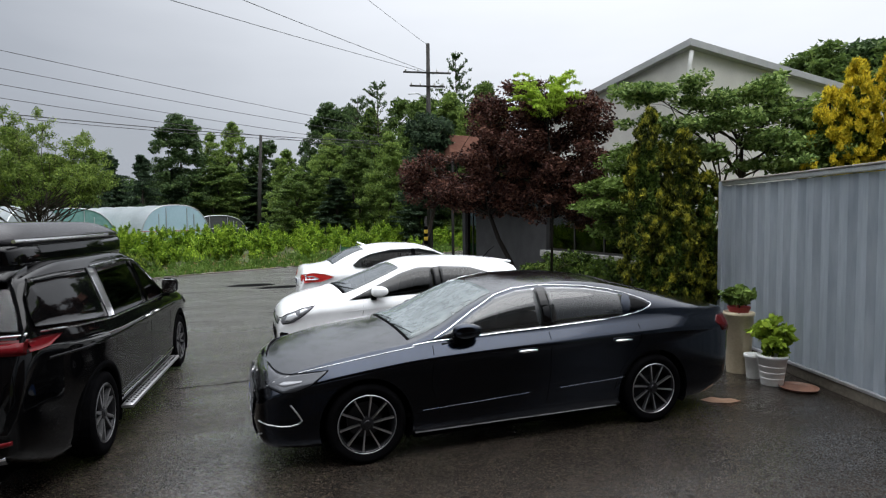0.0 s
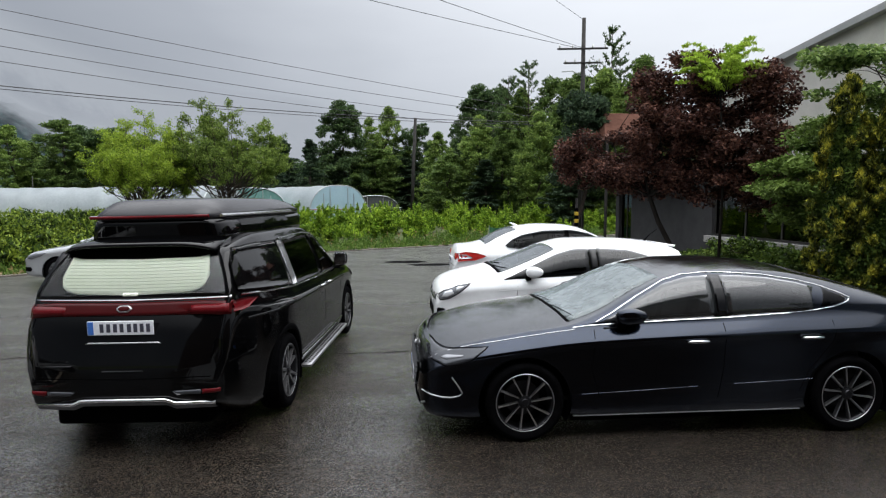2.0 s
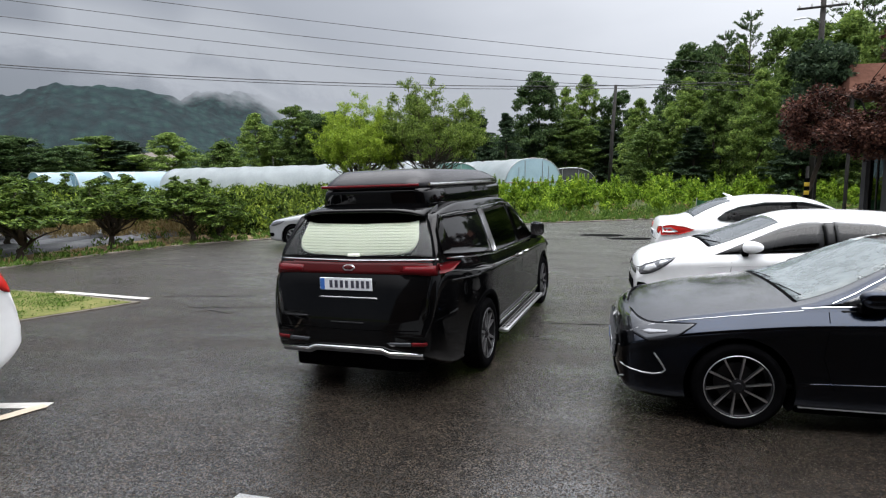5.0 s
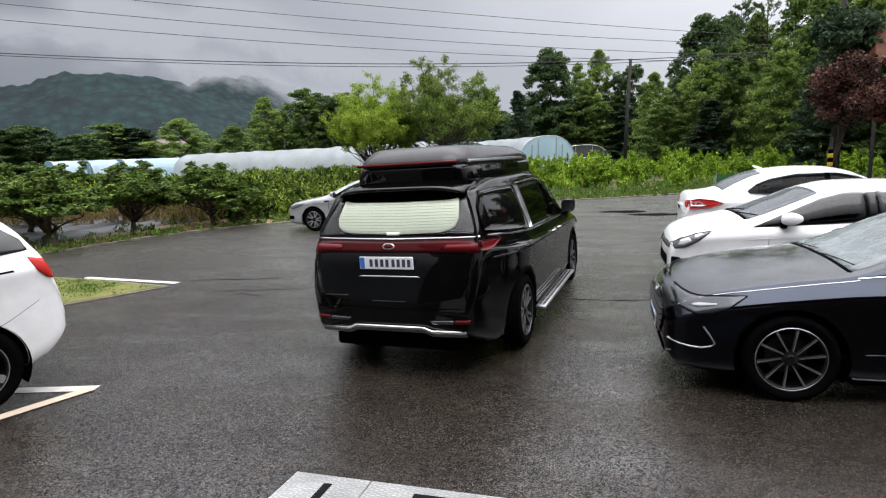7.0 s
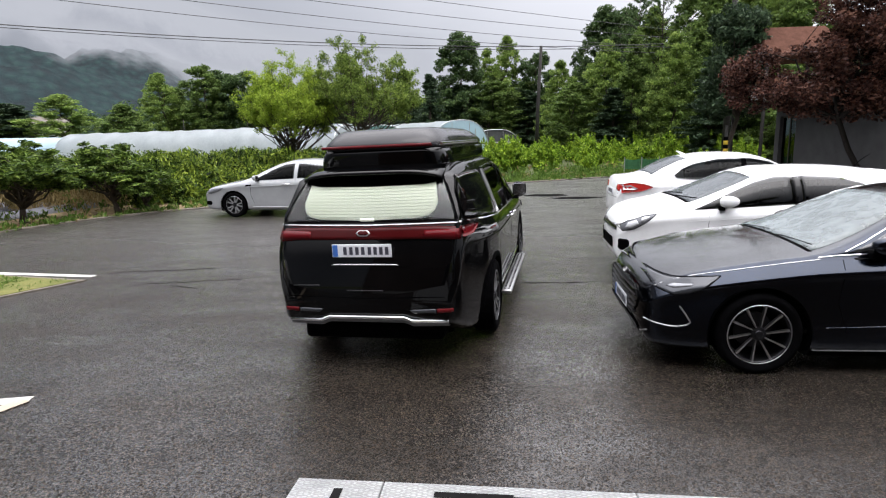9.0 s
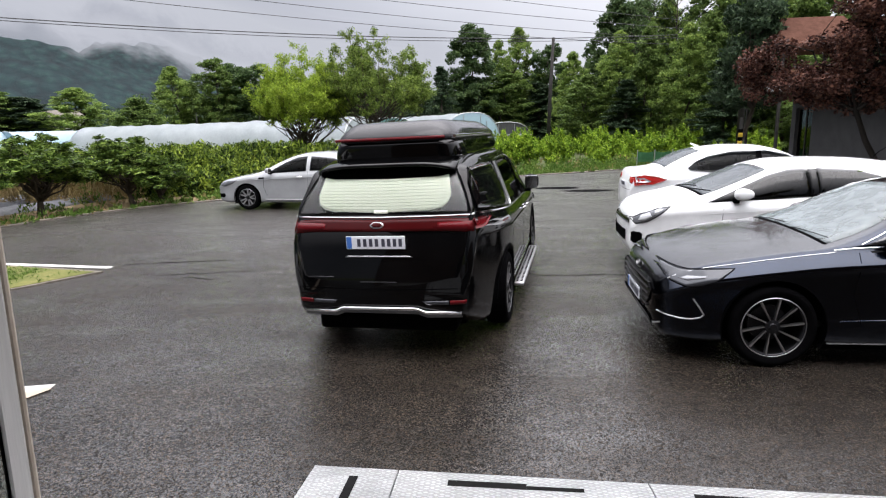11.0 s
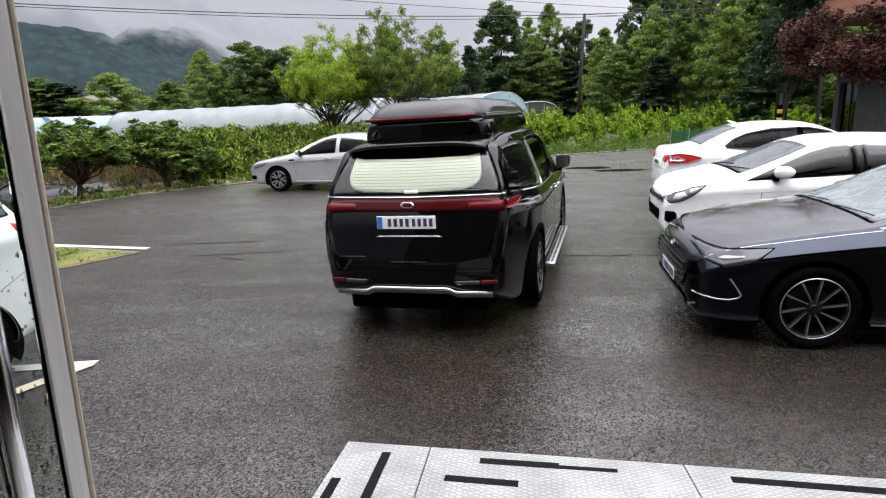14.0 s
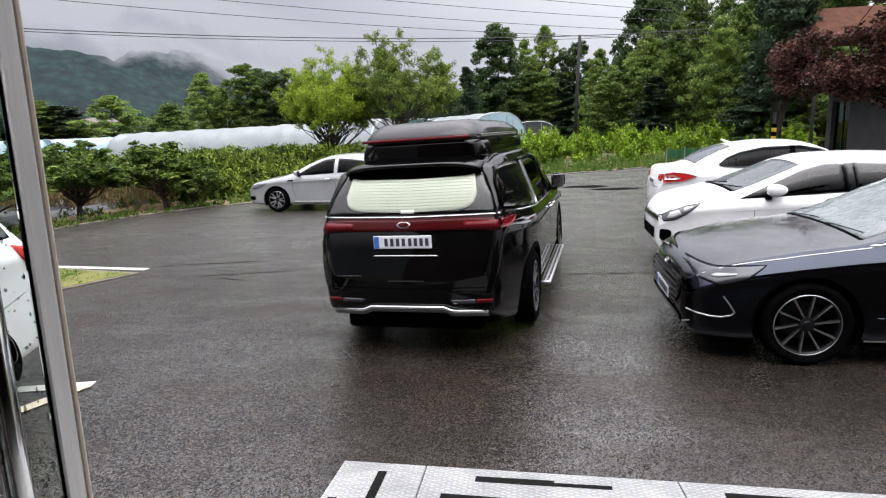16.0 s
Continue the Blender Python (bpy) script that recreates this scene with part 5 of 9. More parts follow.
wall_open("wall_house_west", "y", 9.98, 0.2, 10.0, 22.6, 0, 2.95, [(11.7, 15.9, 0.98, 2.4), (21.2, 22.3, 0.05, 2.35)], SHADED_STUCCO, "grey stucco wall under the maple, with shade put into its colour")
window("window_1", "y", 10.0, 11.7, 15.9, 0.98, 2.4, "wide dark window in the grey wall", WOODPOLE, mull=2)
wall_box("window_sill", 9.76, 9.879, 11.5, 16.1, 0.78, 0.97, CONCRETE, "pale rendered ledge under the wide window", "window sill")
window("window_2", "y", 10.0, 21.2, 22.3, 0.05, 2.35, "tall glass door panel in the grey wall", WOODPOLE, mull=1)
wall_box("wall_annexe_end", 10.082, 18.0, 22.4, 22.6, 0, 2.95, SHADED_STUCCO, "plain grey end wall of the annexe")
ROOF_TOP = [(9.74, 9.85, 5.84), (19.2, 9.85, 4.68), (19.2, 16.6, 4.0), (9.74, 16.6, 5.12)]
def roof_under(x, y):
    """Height of the underside of the leaning roof slab."""
    u, v = (x - 9.74) / 9.46, (y - 9.85) / 6.75
    z = [p[2] for p in ROOF_TOP]
    return (z[0] * (1 - u) + z[1] * u) * (1 - v) + (z[3] * (1 - u) + z[2] * u) * v - 0.15


def wall_sloped(name, boxes, mat, label):
    """Upright wall blocks (x0, x1, y0, y1, low, high or None) whose open tops follow the roof."""
    bm = bmesh.new()
    for x0, x1, y0, y1, lo, hi in boxes:
        c = [(x0, y0), (x1, y0), (x1, y1), (x0, y1)]
        a = [bm.verts.new((x, y, lo)) for x, y in c]
        b = [bm.verts.new((x, y, roof_under(x, y) if hi is None else hi)) for x, y in c]
        bm.faces.new(b)
        bm.faces.new(a[::-1])
        for k in range(4):
            bm.faces.new((a[k], a[(k + 1) % 4], b[(k + 1) % 4], b[k]))
    bmesh.ops.recalc_face_normals(bm, faces=bm.faces)
    return tagged(part(name, bm, mat), label, "wall", kind="structure")


wall_sloped("wall_house_upper_west", [(9.88, 10.08, 10.2, 16.4, 2.95, None)], STUCCO, "pale cream stucco upper wall of the house")
wall_sloped("wall_house_south", [(9.88, 12.6, 10.0, 10.2, 0, None), (12.6, 13.6, 10.0, 10.2, 0, 4.35), (12.6, 13.6, 10.0, 10.2, 4.85, None), (13.6, 19.0, 10.0, 10.2, 0, None)], STUCCO, "pale cream stucco side wall of the house")
window("window_3", "x", 10.12, 12.6, 13.6, 4.35, 4.85, "small dark window high in the cream wall")
wall_sloped("wall_house_north", [(10.08, 19.0, 16.2, 16.4, 2.95, None)], STUCCO, "plain cream back wall of the house")
wall_sloped("wall_house_east", [(18.8, 19.0, 10.2, 16.2, 0, None)], STUCCO, "plain cream far wall of the house")
house_roof = empty("house_roof", pose(0, 0, 0))
tagged(house_roof, "low grey metal roof with a thin fascia", "roof", kind="structure")
bm = bmesh.new()
hi = [bm.verts.new(p) for p in ROOF_TOP]
lo = [bm.verts.new((x, y, z - 0.147)) for x, y, z in ROOF_TOP]
bm.faces.new(hi)
bm.faces.new(lo[::-1])
for k in range(4):
    bm.faces.new((lo[k], lo[(k + 1) % 4], hi[(k + 1) % 4], hi[k]))
bmesh.ops.recalc_face_normals(bm, faces=bm.faces)
part("roof_slab", bm, FASCIA, house_roof)
# its overhang past the wall is added, hidden by the maple, to shade it
tagged(part("annexe_roof", box((9.5, 6.1, 0.18), Matrix.Translation((13.65, 19.55, 3.045)), 0.02), FASCIA), "flat grey annexe roof with an added unseen eave that shades the wall", "roof", kind="structure")

tagged(part("downpipe", tube([(9.84, 9.96, 0.0), (9.84, 9.96, 5.3), (9.86, 9.93, 5.6)], 0.045, 10), POT_WHITE, smooth=True), "white plastic downpipe at the corner of the house", "downpipe")

# small red-roofed porch at the far end
porch = empty("red_roof_porch", pose(11.2, 25.0, 0), label="small porch with a brown-red shingled roof on posts", category="porch")
bm = bmesh.new()
R4 = [(-1.5, -1.5, 4.7), (1.8, -1.5, 4.7), (1.8, 1.6, 4.7), (-1.5, 1.6, 4.7)]
T4 = [(-0.9, 0.0, 5.85), (1.4, 0.0, 5.85)]
v = [bm.verts.new(p) for p in R4 + T4]
for f in ((0, 1, 5, 4), (1, 2, 5), (2, 3, 4, 5), (3, 0, 4)):
    bm.faces.new([v[k] for k in f])
lo = [bm.verts.new((x, y, z - 0.1)) for x, y, z in R4]
for k in range(4):
    bm.faces.new((lo[k], lo[(k + 1) % 4], v[(k + 1) % 4], v[k]))
bm.faces.new(lo[::-1])
bmesh.ops.recalc_face_normals(bm, faces=bm.faces)
part("roof", bm, REDROOF, porch)
for x, y in ((-1.3, -1.3), (1.6, -1.3), (1.6, 1.4), (-1.3, 1.4)):
    part("post", box((0.10, 0.10, 4.6), Matrix.Translation((x, y, 2.3)), 0.01), WOODPOLE, porch)

# pots by the fence
def pot(name, x, y, r0, r1, h, mat, label, rim=0.012, bands=0):
    root = empty(name, pose(x, y, 0.0), label=label, category="flower pot")
    part("pot_body", lathe([(0.001, 0.0), (r0, 0.0), (r0 + 0.004, 0.01), (r1, h - 0.04), (r1 + rim, h - 0.038), (r1 + rim, h), (r1 - 0.01, h), (r1 - 0.02, h - 0.05), (0.001, h - 0.05)], 28), mat, root, "", True)
    for k in range(bands):
        z = h * (0.2 + 0.2 * k)
        rr = r0 + (r1 - r0) * z / h + 0.001
        part("band", lathe([(rr, z), (rr + 0.006, z + 0.005), (rr + 0.006, z + 0.02), (rr, z + 0.025)], 28), mat, root, "", True)
    return root


pot("flower_pot", 6.33, 5.50, 0.135, 0.175, 0.78, POT_TAN, "tall tan glazed flower pot with green seedlings")
tagged(part("planter_tray", lathe([(0.001, 0.782), (0.115, 0.782), (0.132, 0.85), (0.14, 0.85), (0.14, 0.84), (0.115, 0.79)], 24), POT_RED, m=pose(6.33, 5.50, 0)), "red plastic planter tray set in the tall pot", "tray")
pot("flower_pot", 6.27, 5.22, 0.075, 0.10, 0.30, POT_WHITE, "small empty white plastic pot on the asphalt")
pot("flower_pot", 6.23, 4.93, 0.115, 0.16, 0.36, POT_WHITE, "white ribbed plastic pot with a leafy plant", bands=3)
tagged(part("clay_dish", lathe([(0.001, 0.0), (0.16, 0.0), (0.20, 0.035), (0.21, 0.035), (0.19, 0.012), (0.001, 0.012)], 28), RUST, m=pose(6.32, 4.66, 0.0)), "shallow brown clay dish on the wet asphalt", "dish")
bm = bmesh.new()
ptsc = [(0, 0), (0.16, 0.03), (0.24, -0.05), (0.36, -0.03), (0.42, -0.12), (0.22, -0.20), (0.05, -0.13)]
f = bm.faces.new([bm.verts.new((x, y, 0.006 + 0.012 * math.sin(9 * x))) for x, y in ptsc])
bmesh.ops.solidify(bm, geom=[f], thickness=-0.004)
tagged(part("cardboard_scrap", bm, CARD, m=pose(4.98, 4.80, 0.002, 0, 0, -10)), "torn wet brown cardboard scrap on the asphalt", "cardboard")

# striped guard at the edge of the yard
STRIPE_Y = surface("yellow_guard_paint", (0.50, 0.33, 0.02), (0.66, 0.45, 0.04), 8, 0.5, 0.1, 0.003)
guard = empty("guard_post", pose(9.0, 24.75, 0), label="slim post with a yellow and black striped guard", category="post")
part("post", tube([(0, 0, 0), (0, 0, 2.1)], 0.06, 10), WOODPOLE, guard, "", True)
for k in range(5):
    part("stripe", lathe([(0.085, 0.85 + 0.16 * k), (0.09, 0.86 + 0.16 * k), (0.09, 1.0 + 0.16 * k), (0.085, 1.01 + 0.16 * k)], 14), STRIPE_Y if k % 2 else BLACK, guard, "", True)

# ---- far things: tunnels, poles, wires, hills ----
def tunnel(name, a, b, r, h, film, end, label):
    """A film tunnel from a to b with hoops and closed ends."""
    a, b = Vector((*a, 0)), Vector((*b, 0))
    d = (b - a).normalized()
    L = (b - a).length
    root = empty(name, Matrix.Translation(a) @ d.to_track_quat("X", "Z").to_matrix().to_4x4(), label=label, category="greenhouse", group="film greenhouses")
    arc = [(r * math.copysign(abs(math.cos(t)) ** 0.75, math.cos(t)), h * math.sin(t) ** 0.8) for t in np.linspace(0.0, math.pi, 21)]
    n = max(4, int(L / 0.45))
    bm = bmesh.new()
    rows = []
    for k in range(n + 1):
        row = []
        for y, z in arc:
            x = L * k / n
            s = 1.0 - 0.010 * abs(math.sin(math.pi * x / 1.5)) + 0.045 * noise.noise(Vector((x * 0.9 + y * 0.75, y * 0.12, L))) + 0.008 * noise.noise(Vector((x * 2.2 - y * 1.2, z * 0.3, 3)))
            row.append(bm.verts.new((x, y * s, max(z * s, 0))))
        rows.append(row)
    for p, q in zip(rows, rows[1:]):
        for j in range(20):
            bm.faces.new((p[j], p[j + 1], q[j + 1], q[j]))
    part("cover", bm, film, root, "", True)
    for x in (0.0, L):
        bm = bmesh.new()
        bm.faces.new([bm.verts.new((x, y, max(z, 0))) for y, z in arc])
        part("end_wall", bm, end, root)
    part("hoop", tube([(-0.03, y, max(z, 0)) for y, z in arc], 0.035, 6), GALV, root, "", True)
    for y in (-r * 0.5, -0.8, 0.8, r * 0.5):
        part("end_post", tube([(-0.04, y, 0), (-0.04, y, h * (1 - (abs(y) / r) ** 2.2))], 0.03, 6), GALV, root)
    part("end_rail", tube([(-0.05, -r * 0.98, 1.25), (-0.05, r * 0.98, 1.25)], 0.03, 6), POT_RED if film is FILM and end is FILM_BLUE else GALV, root)
    return root


tunnel("greenhouse", (-2.6, 48.0), (-11.4, 63), 2.7, 3.2, FILM, FILM_BLUE, "white film greenhouse with a pale blue end wall")
tunnel("greenhouse", (-9.6, 49.0), (-13.2, 64), 2.85, 3.0, NET_TEAL, NET_TEAL, "greenhouse covered in teal netting")
tunnel("greenhouse", (0.4, 57.0), (-2.2, 66), 2.7, 2.45, NET_DARK, NET_DARK, "low greenhouse under black shade netting")
tunnel("greenhouse", (-11.0, 45.5), (-41.2, 56.8), 3.0, 3.05, FILM, FILM, "long white film greenhouse behind the orchard")
for x, y in ((-45.9, 51.1), (-48.0, 48.9), (-50.2, 46.8)):
    tunnel("greenhouse", (x, y), (x + 5.0, y + 13.2), 1.62, 2.75, FILM_SKY, FILM_TEAL, "low bluish-white film greenhouse with a blue arched end")

POLE_A, POLE_B = Vector((2.85, 41.2, 0)), Vector((11.5, 31.0, 0))
tagged(part("utility_pole", tube([POLE_A, POLE_A + Vector((0.12, 0, 4.0)), POLE_A + Vector((0.3, 0, 7.75))], [0.135, 0.12, 0.10], 12), WOODPOLE, smooth=True), "dark weathered utility pole among the field bushes", "utility pole")
pole_b = empty("power_pole", Matrix.Translation(POLE_B), label="tall power pole with two steel crossarms and insulators", category="utility pole")
part("shaft", tube([(0, 0, 0), (0, 0, 11.8)], [0.17, 0.10], 12), WOODPOLE, pole_b, "", True)
for z, l in ((10.15, 2.7), (9.4, 2.0)):
    arm = part("crossarm", box((l, 0.09, 0.09), Matrix.Translation((-0.1, -0.14, z)) @ Matrix.Rotation(-0.2, 4, "Z"), 0.01), WOODPOLE, pole_b)
    for t in (-0.45, -0.2, 0.2, 0.45):
        part("insulator", lathe([(0.001, 0), (0.05, 0.0), (0.03, 0.05), (0.055, 0.08), (0.03, 0.12), (0.02, 0.18), (0.001, 0.18)], 10), POT_WHITE, arm, "", True, Matrix.Translation((-0.1 + l * t * math.cos(0.2), -0.14 - l * t * math.sin(0.2), z + 0.045)))
part("lamp_arm", tube([(0, 0, 8.7), (-0.7, -0.2, 8.95), (-1.3, -0.35, 8.85)], 0.035, 8), GALV, pole_b, "", True)

WIRE = surface("black_cable", (0.02, 0.02, 0.022), (0.04, 0.04, 0.043), 20, 0.6, 0.0)
def cable(a, b, sag, r=0.016, n=24):
    a, b = Vector(a), Vector(b)
    pts = [a.lerp(b, k / n) - Vector((0, 0, sag * math.sin(math.pi * k / n))) for k in range(n + 1)]
    tagged(part("overhead_cable", tube(pts, r, 5), WIRE), "thin black overhead power cable", "cable", group="overhead cables")


LINE_A, LINE_D = Vector((-27.0, 23.85, 0)), Vector((0.865, 0.502, 0)).normalized()
def hung(a, b, c, r, start=-30.0, end=62.0):
    """A cable along the pole line: its height is a + b u + c u u at u metres along the line."""
    pts = []
    for k in range(41):
        u = start + (end - start) * k / 40
        v = max(u, -12.0)
        z = a + b * v + c * v * v + (u - v) * (b + 2 * c * v)
        pts.append(LINE_A + LINE_D * u + Vector((0, 0, z)))
    tagged(part("overhead_cable", tube(pts, r, 5), WIRE), "thin black overhead power cable", "cable", group="overhead cables")


hung(7.55, -0.0374, 0.00122, 0.026)
hung(7.435, -0.0404, 0.00125, 0.018)
hung(9.09, -0.0708, 0.0009, 0.017)
hung(9.834, -0.0739, 0.00082, 0.017)
hung(10.628, -0.074, 0.00079, 0.017)
hung(11.466, -0.0674, 0.00053, 0.017)
cable((11.0, 30.7, 10.15), (-21.0, 5.0, 8.4), 0.35, 0.012)
cable((11.9, 31.1, 10.15), (-16.0, 6.0, 9.6), 0.35, 0.012)
cable((11.5, 31.0, 11.7), (-8.0, 10.0, 13.2), 0.3, 0.010)

# small cream house among the far trees, and a thin pole by it
far_house = empty("far_house", pose(-57.2, 72.9, 0, 0, 0, 36), label="small cream house with a tin roof among the trees", category="house")
part("wall", box((5.4, 4.0, 4.75), Matrix.Translation((0, 2.0, 2.375)), 0.02), STUCCO, far_house)
part("corner_pier", box((0.55, 0.3, 4.75), Matrix.Translation((2.5, -0.12, 2.375)), 0.02), POT_WHITE, far_house, "white corner pier")
for x in (-1.5, 0.4):
    win = part("window", box((1.1, 0.06, 0.9), Matrix.Translation((x, -0.02, 3.75)), 0.01), PANE, far_house)
    part("sill", box((1.25, 0.12, 0.07), Matrix.Translation((x, -0.05, 3.27)), 0.01), POT_WHITE, win)
bm = bmesh.new()
v = [bm.verts.new(p) for p in ((-3.0, -0.5, 4.75), (3.0, -0.5, 4.75), (3.0, 4.5, 4.75), (-3.0, 4.5, 4.75), (-3.0, 2.0, 5.75), (3.0, 2.0, 5.75))]
for f in ((0, 1, 5, 4), (2, 3, 4, 5), (1, 2, 5), (3, 0, 4), (3, 2, 1, 0)):
    bm.faces.new([v[k] for k in f])
part("roof", bm, KERB_DIRTY, far_house)
tagged(part("slim_pole", tube([(-43.35, 81.7, 0), (-43.3, 81.7, 5.25)], [0.10, 0.07], 8), KERB_DIRTY, smooth=True), "slim grey pole behind the long greenhouse", "pole")

# wooded hill and mist, a backdrop far behind the rest
def hill_mat():
    """Dense tree crowns seen from afar: light tops and shaded gaps in the colour, over broad stands."""
    m, N, L, B = nodes_of("wooded_hill")
    tc = N.new("ShaderNodeTexCoord")
    face = N.new("ShaderNodeMapping")
    face.inputs["Rotation"].default_value = (0, 0, radians(-38))
    L.new(tc.outputs["Object"], face.inputs["Vector"])
    mp = N.new("ShaderNodeMapping")
    mp.inputs["Scale"].default_value = (1.0, 0.30, 1.0)
    L.new(face.outputs["Vector"], mp.inputs["Vector"])
    v = N.new("ShaderNodeTexVoronoi")
    v.feature = "SMOOTH_F1"
    v.inputs["Scale"].default_value, v.inputs["Smoothness"].default_value = 0.13, 0.4
    L.new(mp.outputs["Vector"], v.inputs["Vector"])
    fine = noise_of(N, L, 0.3, 4, rough=0.7)
    L.new(mp.outputs["Vector"], fine.inputs["Vector"])
    broad = noise_of(N, L, 0.016, 4)
    mr = N.new("ShaderNodeMapRange")
    mr.inputs["From Min"].default_value, mr.inputs["From Max"].default_value = 0.75, 0.15
    L.new(v.outputs["Distance"], mr.inputs["Value"])
    a = N.new("ShaderNodeMix")
    a.inputs["Factor"].default_value = 0.45
    L.new(mr.outputs[0], a.inputs["A"])
    L.new(fine.outputs["Fac"], a.inputs["B"])
    b = N.new("ShaderNodeMix")
    b.inputs["Factor"].default_value = 0.4
    L.new(a.outputs["Result"], b.inputs["A"])
    L.new(broad.outputs["Fac"], b.inputs["B"])
    # blue-teal stops: the tint of the hazy air is put into the colour
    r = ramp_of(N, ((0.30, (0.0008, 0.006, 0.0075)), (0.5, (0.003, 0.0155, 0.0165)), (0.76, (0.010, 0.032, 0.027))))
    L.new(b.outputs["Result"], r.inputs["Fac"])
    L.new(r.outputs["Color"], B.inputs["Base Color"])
    B.inputs["Roughness"].default_value, B.inputs["Specular IOR Level"].default_value = 0.95, 0.05
    bm1 = bump_of(N, L, a.outputs["Result"], 1.0, 5.0)
    L.new(bm1.outputs["Normal"], B.inputs["Normal"])
    return m


HILL = hill_mat()
def hill(name, dist, profile, seed, mat, label, base=-6.0):
    """A ridge seen from the yard: profile gives its rise in degrees by bearing to the left."""
    f = curve(profile)
    bm = bmesh.new()
    cols = []
    lo, hi = profile[0][0], profile[-1][0]
    n = 260
    for k in range(n + 1):
        b = lo + (hi - lo) * k / n
        top = dist * math.tan(radians(f(b))) + 2
        col = []
        for j in range(29):
            t = j / 28
            d = dist * (0.62 + 0.38 * t)
            z = base + (top - base) * (t ** 0.8)
            x, y = -d * math.sin(radians(b)), d * math.cos(radians(b))
            z += (noise.noise(Vector((x * 0.02 + seed, y * 0.02, 0))) * 5 + noise.noise(Vector((x * 0.07, y * 0.07, seed))) * 2.4 + noise.noise(Vector((x * 0.2, y * 0.2, seed))) * 2.0) * (0.3 + 0.7 * t) * dist / 600
            col.append(bm.verts.new((x, y, z)))
        cols.append(col)
    for a, b in zip(cols, cols[1:]):
        for j in range(28):
            bm.faces.new((a[j], b[j], b[j + 1], a[j + 1]))
    bmesh.ops.recalc_face_normals(bm, faces=bm.faces)
    return tagged(part(name, bm, mat, smooth=True), label, "hill", kind="structure")


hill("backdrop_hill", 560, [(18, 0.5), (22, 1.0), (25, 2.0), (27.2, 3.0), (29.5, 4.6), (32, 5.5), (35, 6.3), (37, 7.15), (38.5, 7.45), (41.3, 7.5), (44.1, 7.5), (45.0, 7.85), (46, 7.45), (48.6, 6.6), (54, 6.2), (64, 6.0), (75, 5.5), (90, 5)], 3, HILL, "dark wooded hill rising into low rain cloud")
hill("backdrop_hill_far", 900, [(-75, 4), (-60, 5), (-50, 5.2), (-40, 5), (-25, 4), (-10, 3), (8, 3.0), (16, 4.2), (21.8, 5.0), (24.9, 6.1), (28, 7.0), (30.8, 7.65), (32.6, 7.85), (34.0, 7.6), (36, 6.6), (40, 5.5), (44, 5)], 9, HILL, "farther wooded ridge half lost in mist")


def mist_mat(name, thick, near, far, stretch=(7.0, 1.4, 1)):
    """Mist as a sheet with a pale glow of its own, which thickens from its low edge (v 0) upward, with wisps."""
    m, N, L, B = nodes_of(name)
    N.remove(B)
    tc = N.new("ShaderNodeTexCoord")
    mp = N.new("ShaderNodeMapping")
    mp.inputs["Scale"].default_value = stretch
    mp.inputs["Rotation"].default_value = (0, 0, 0.35)
    n = N.new("ShaderNodeTexNoise")
    n.inputs["Scale"].default_value, n.inputs["Detail"].default_value, n.inputs["Roughness"].default_value = 2.4, 5.0, 0.55
    L.new(tc.outputs["UV"], mp.inputs["Vector"])
    L.new(mp.outputs["Vector"], n.inputs["Vector"])
    sx = N.new("ShaderNodeSeparateXYZ")
    L.new(tc.outputs["UV"], sx.inputs[0])
    ad = N.new("ShaderNodeMath")
    ad.operation = "MULTIPLY_ADD"
    ad.inputs[1].default_value = 0.75
    L.new(n.outputs["Fac"], ad.inputs[0])
    L.new(sx.outputs["Y"], ad.inputs[2])
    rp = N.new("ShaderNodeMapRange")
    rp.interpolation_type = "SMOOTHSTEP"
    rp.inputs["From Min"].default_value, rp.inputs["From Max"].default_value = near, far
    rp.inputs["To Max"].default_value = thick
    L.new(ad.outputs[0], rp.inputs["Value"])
    ends = ramp_of(N, ((0.0, (0, 0, 0)), (0.06, (1, 1, 1)), (0.94, (1, 1, 1)), (1.0, (0, 0, 0))))
    L.new(sx.outputs["X"], ends.inputs["Fac"])
    top = N.new("ShaderNodeMapRange")
    top.inputs["From Min"].default_value, top.inputs["From Max"].default_value = 1.0, 0.75
    L.new(sx.outputs["Y"], top.inputs["Value"])
    low = N.new("ShaderNodeMapRange")
    low.inputs["From Min"].default_value, low.inputs["From Max"].default_value = 0.0, 0.12
    L.new(sx.outputs["Y"], low.inputs["Value"])
    last = rp.outputs[0]
    for o in (ends.outputs["Color"], top.outputs[0], low.outputs[0]):
        mu = N.new("ShaderNodeMath")
        mu.operation = "MULTIPLY"
        L.new(last, mu.inputs[0])
        L.new(o, mu.inputs[1])
        last = mu.outputs[0]
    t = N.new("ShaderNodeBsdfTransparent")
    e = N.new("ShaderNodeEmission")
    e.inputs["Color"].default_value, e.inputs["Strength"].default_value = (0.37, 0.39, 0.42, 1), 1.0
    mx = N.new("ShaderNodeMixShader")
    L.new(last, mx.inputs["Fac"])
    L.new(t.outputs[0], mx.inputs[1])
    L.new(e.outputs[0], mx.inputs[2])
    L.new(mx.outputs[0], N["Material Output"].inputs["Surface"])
    return m


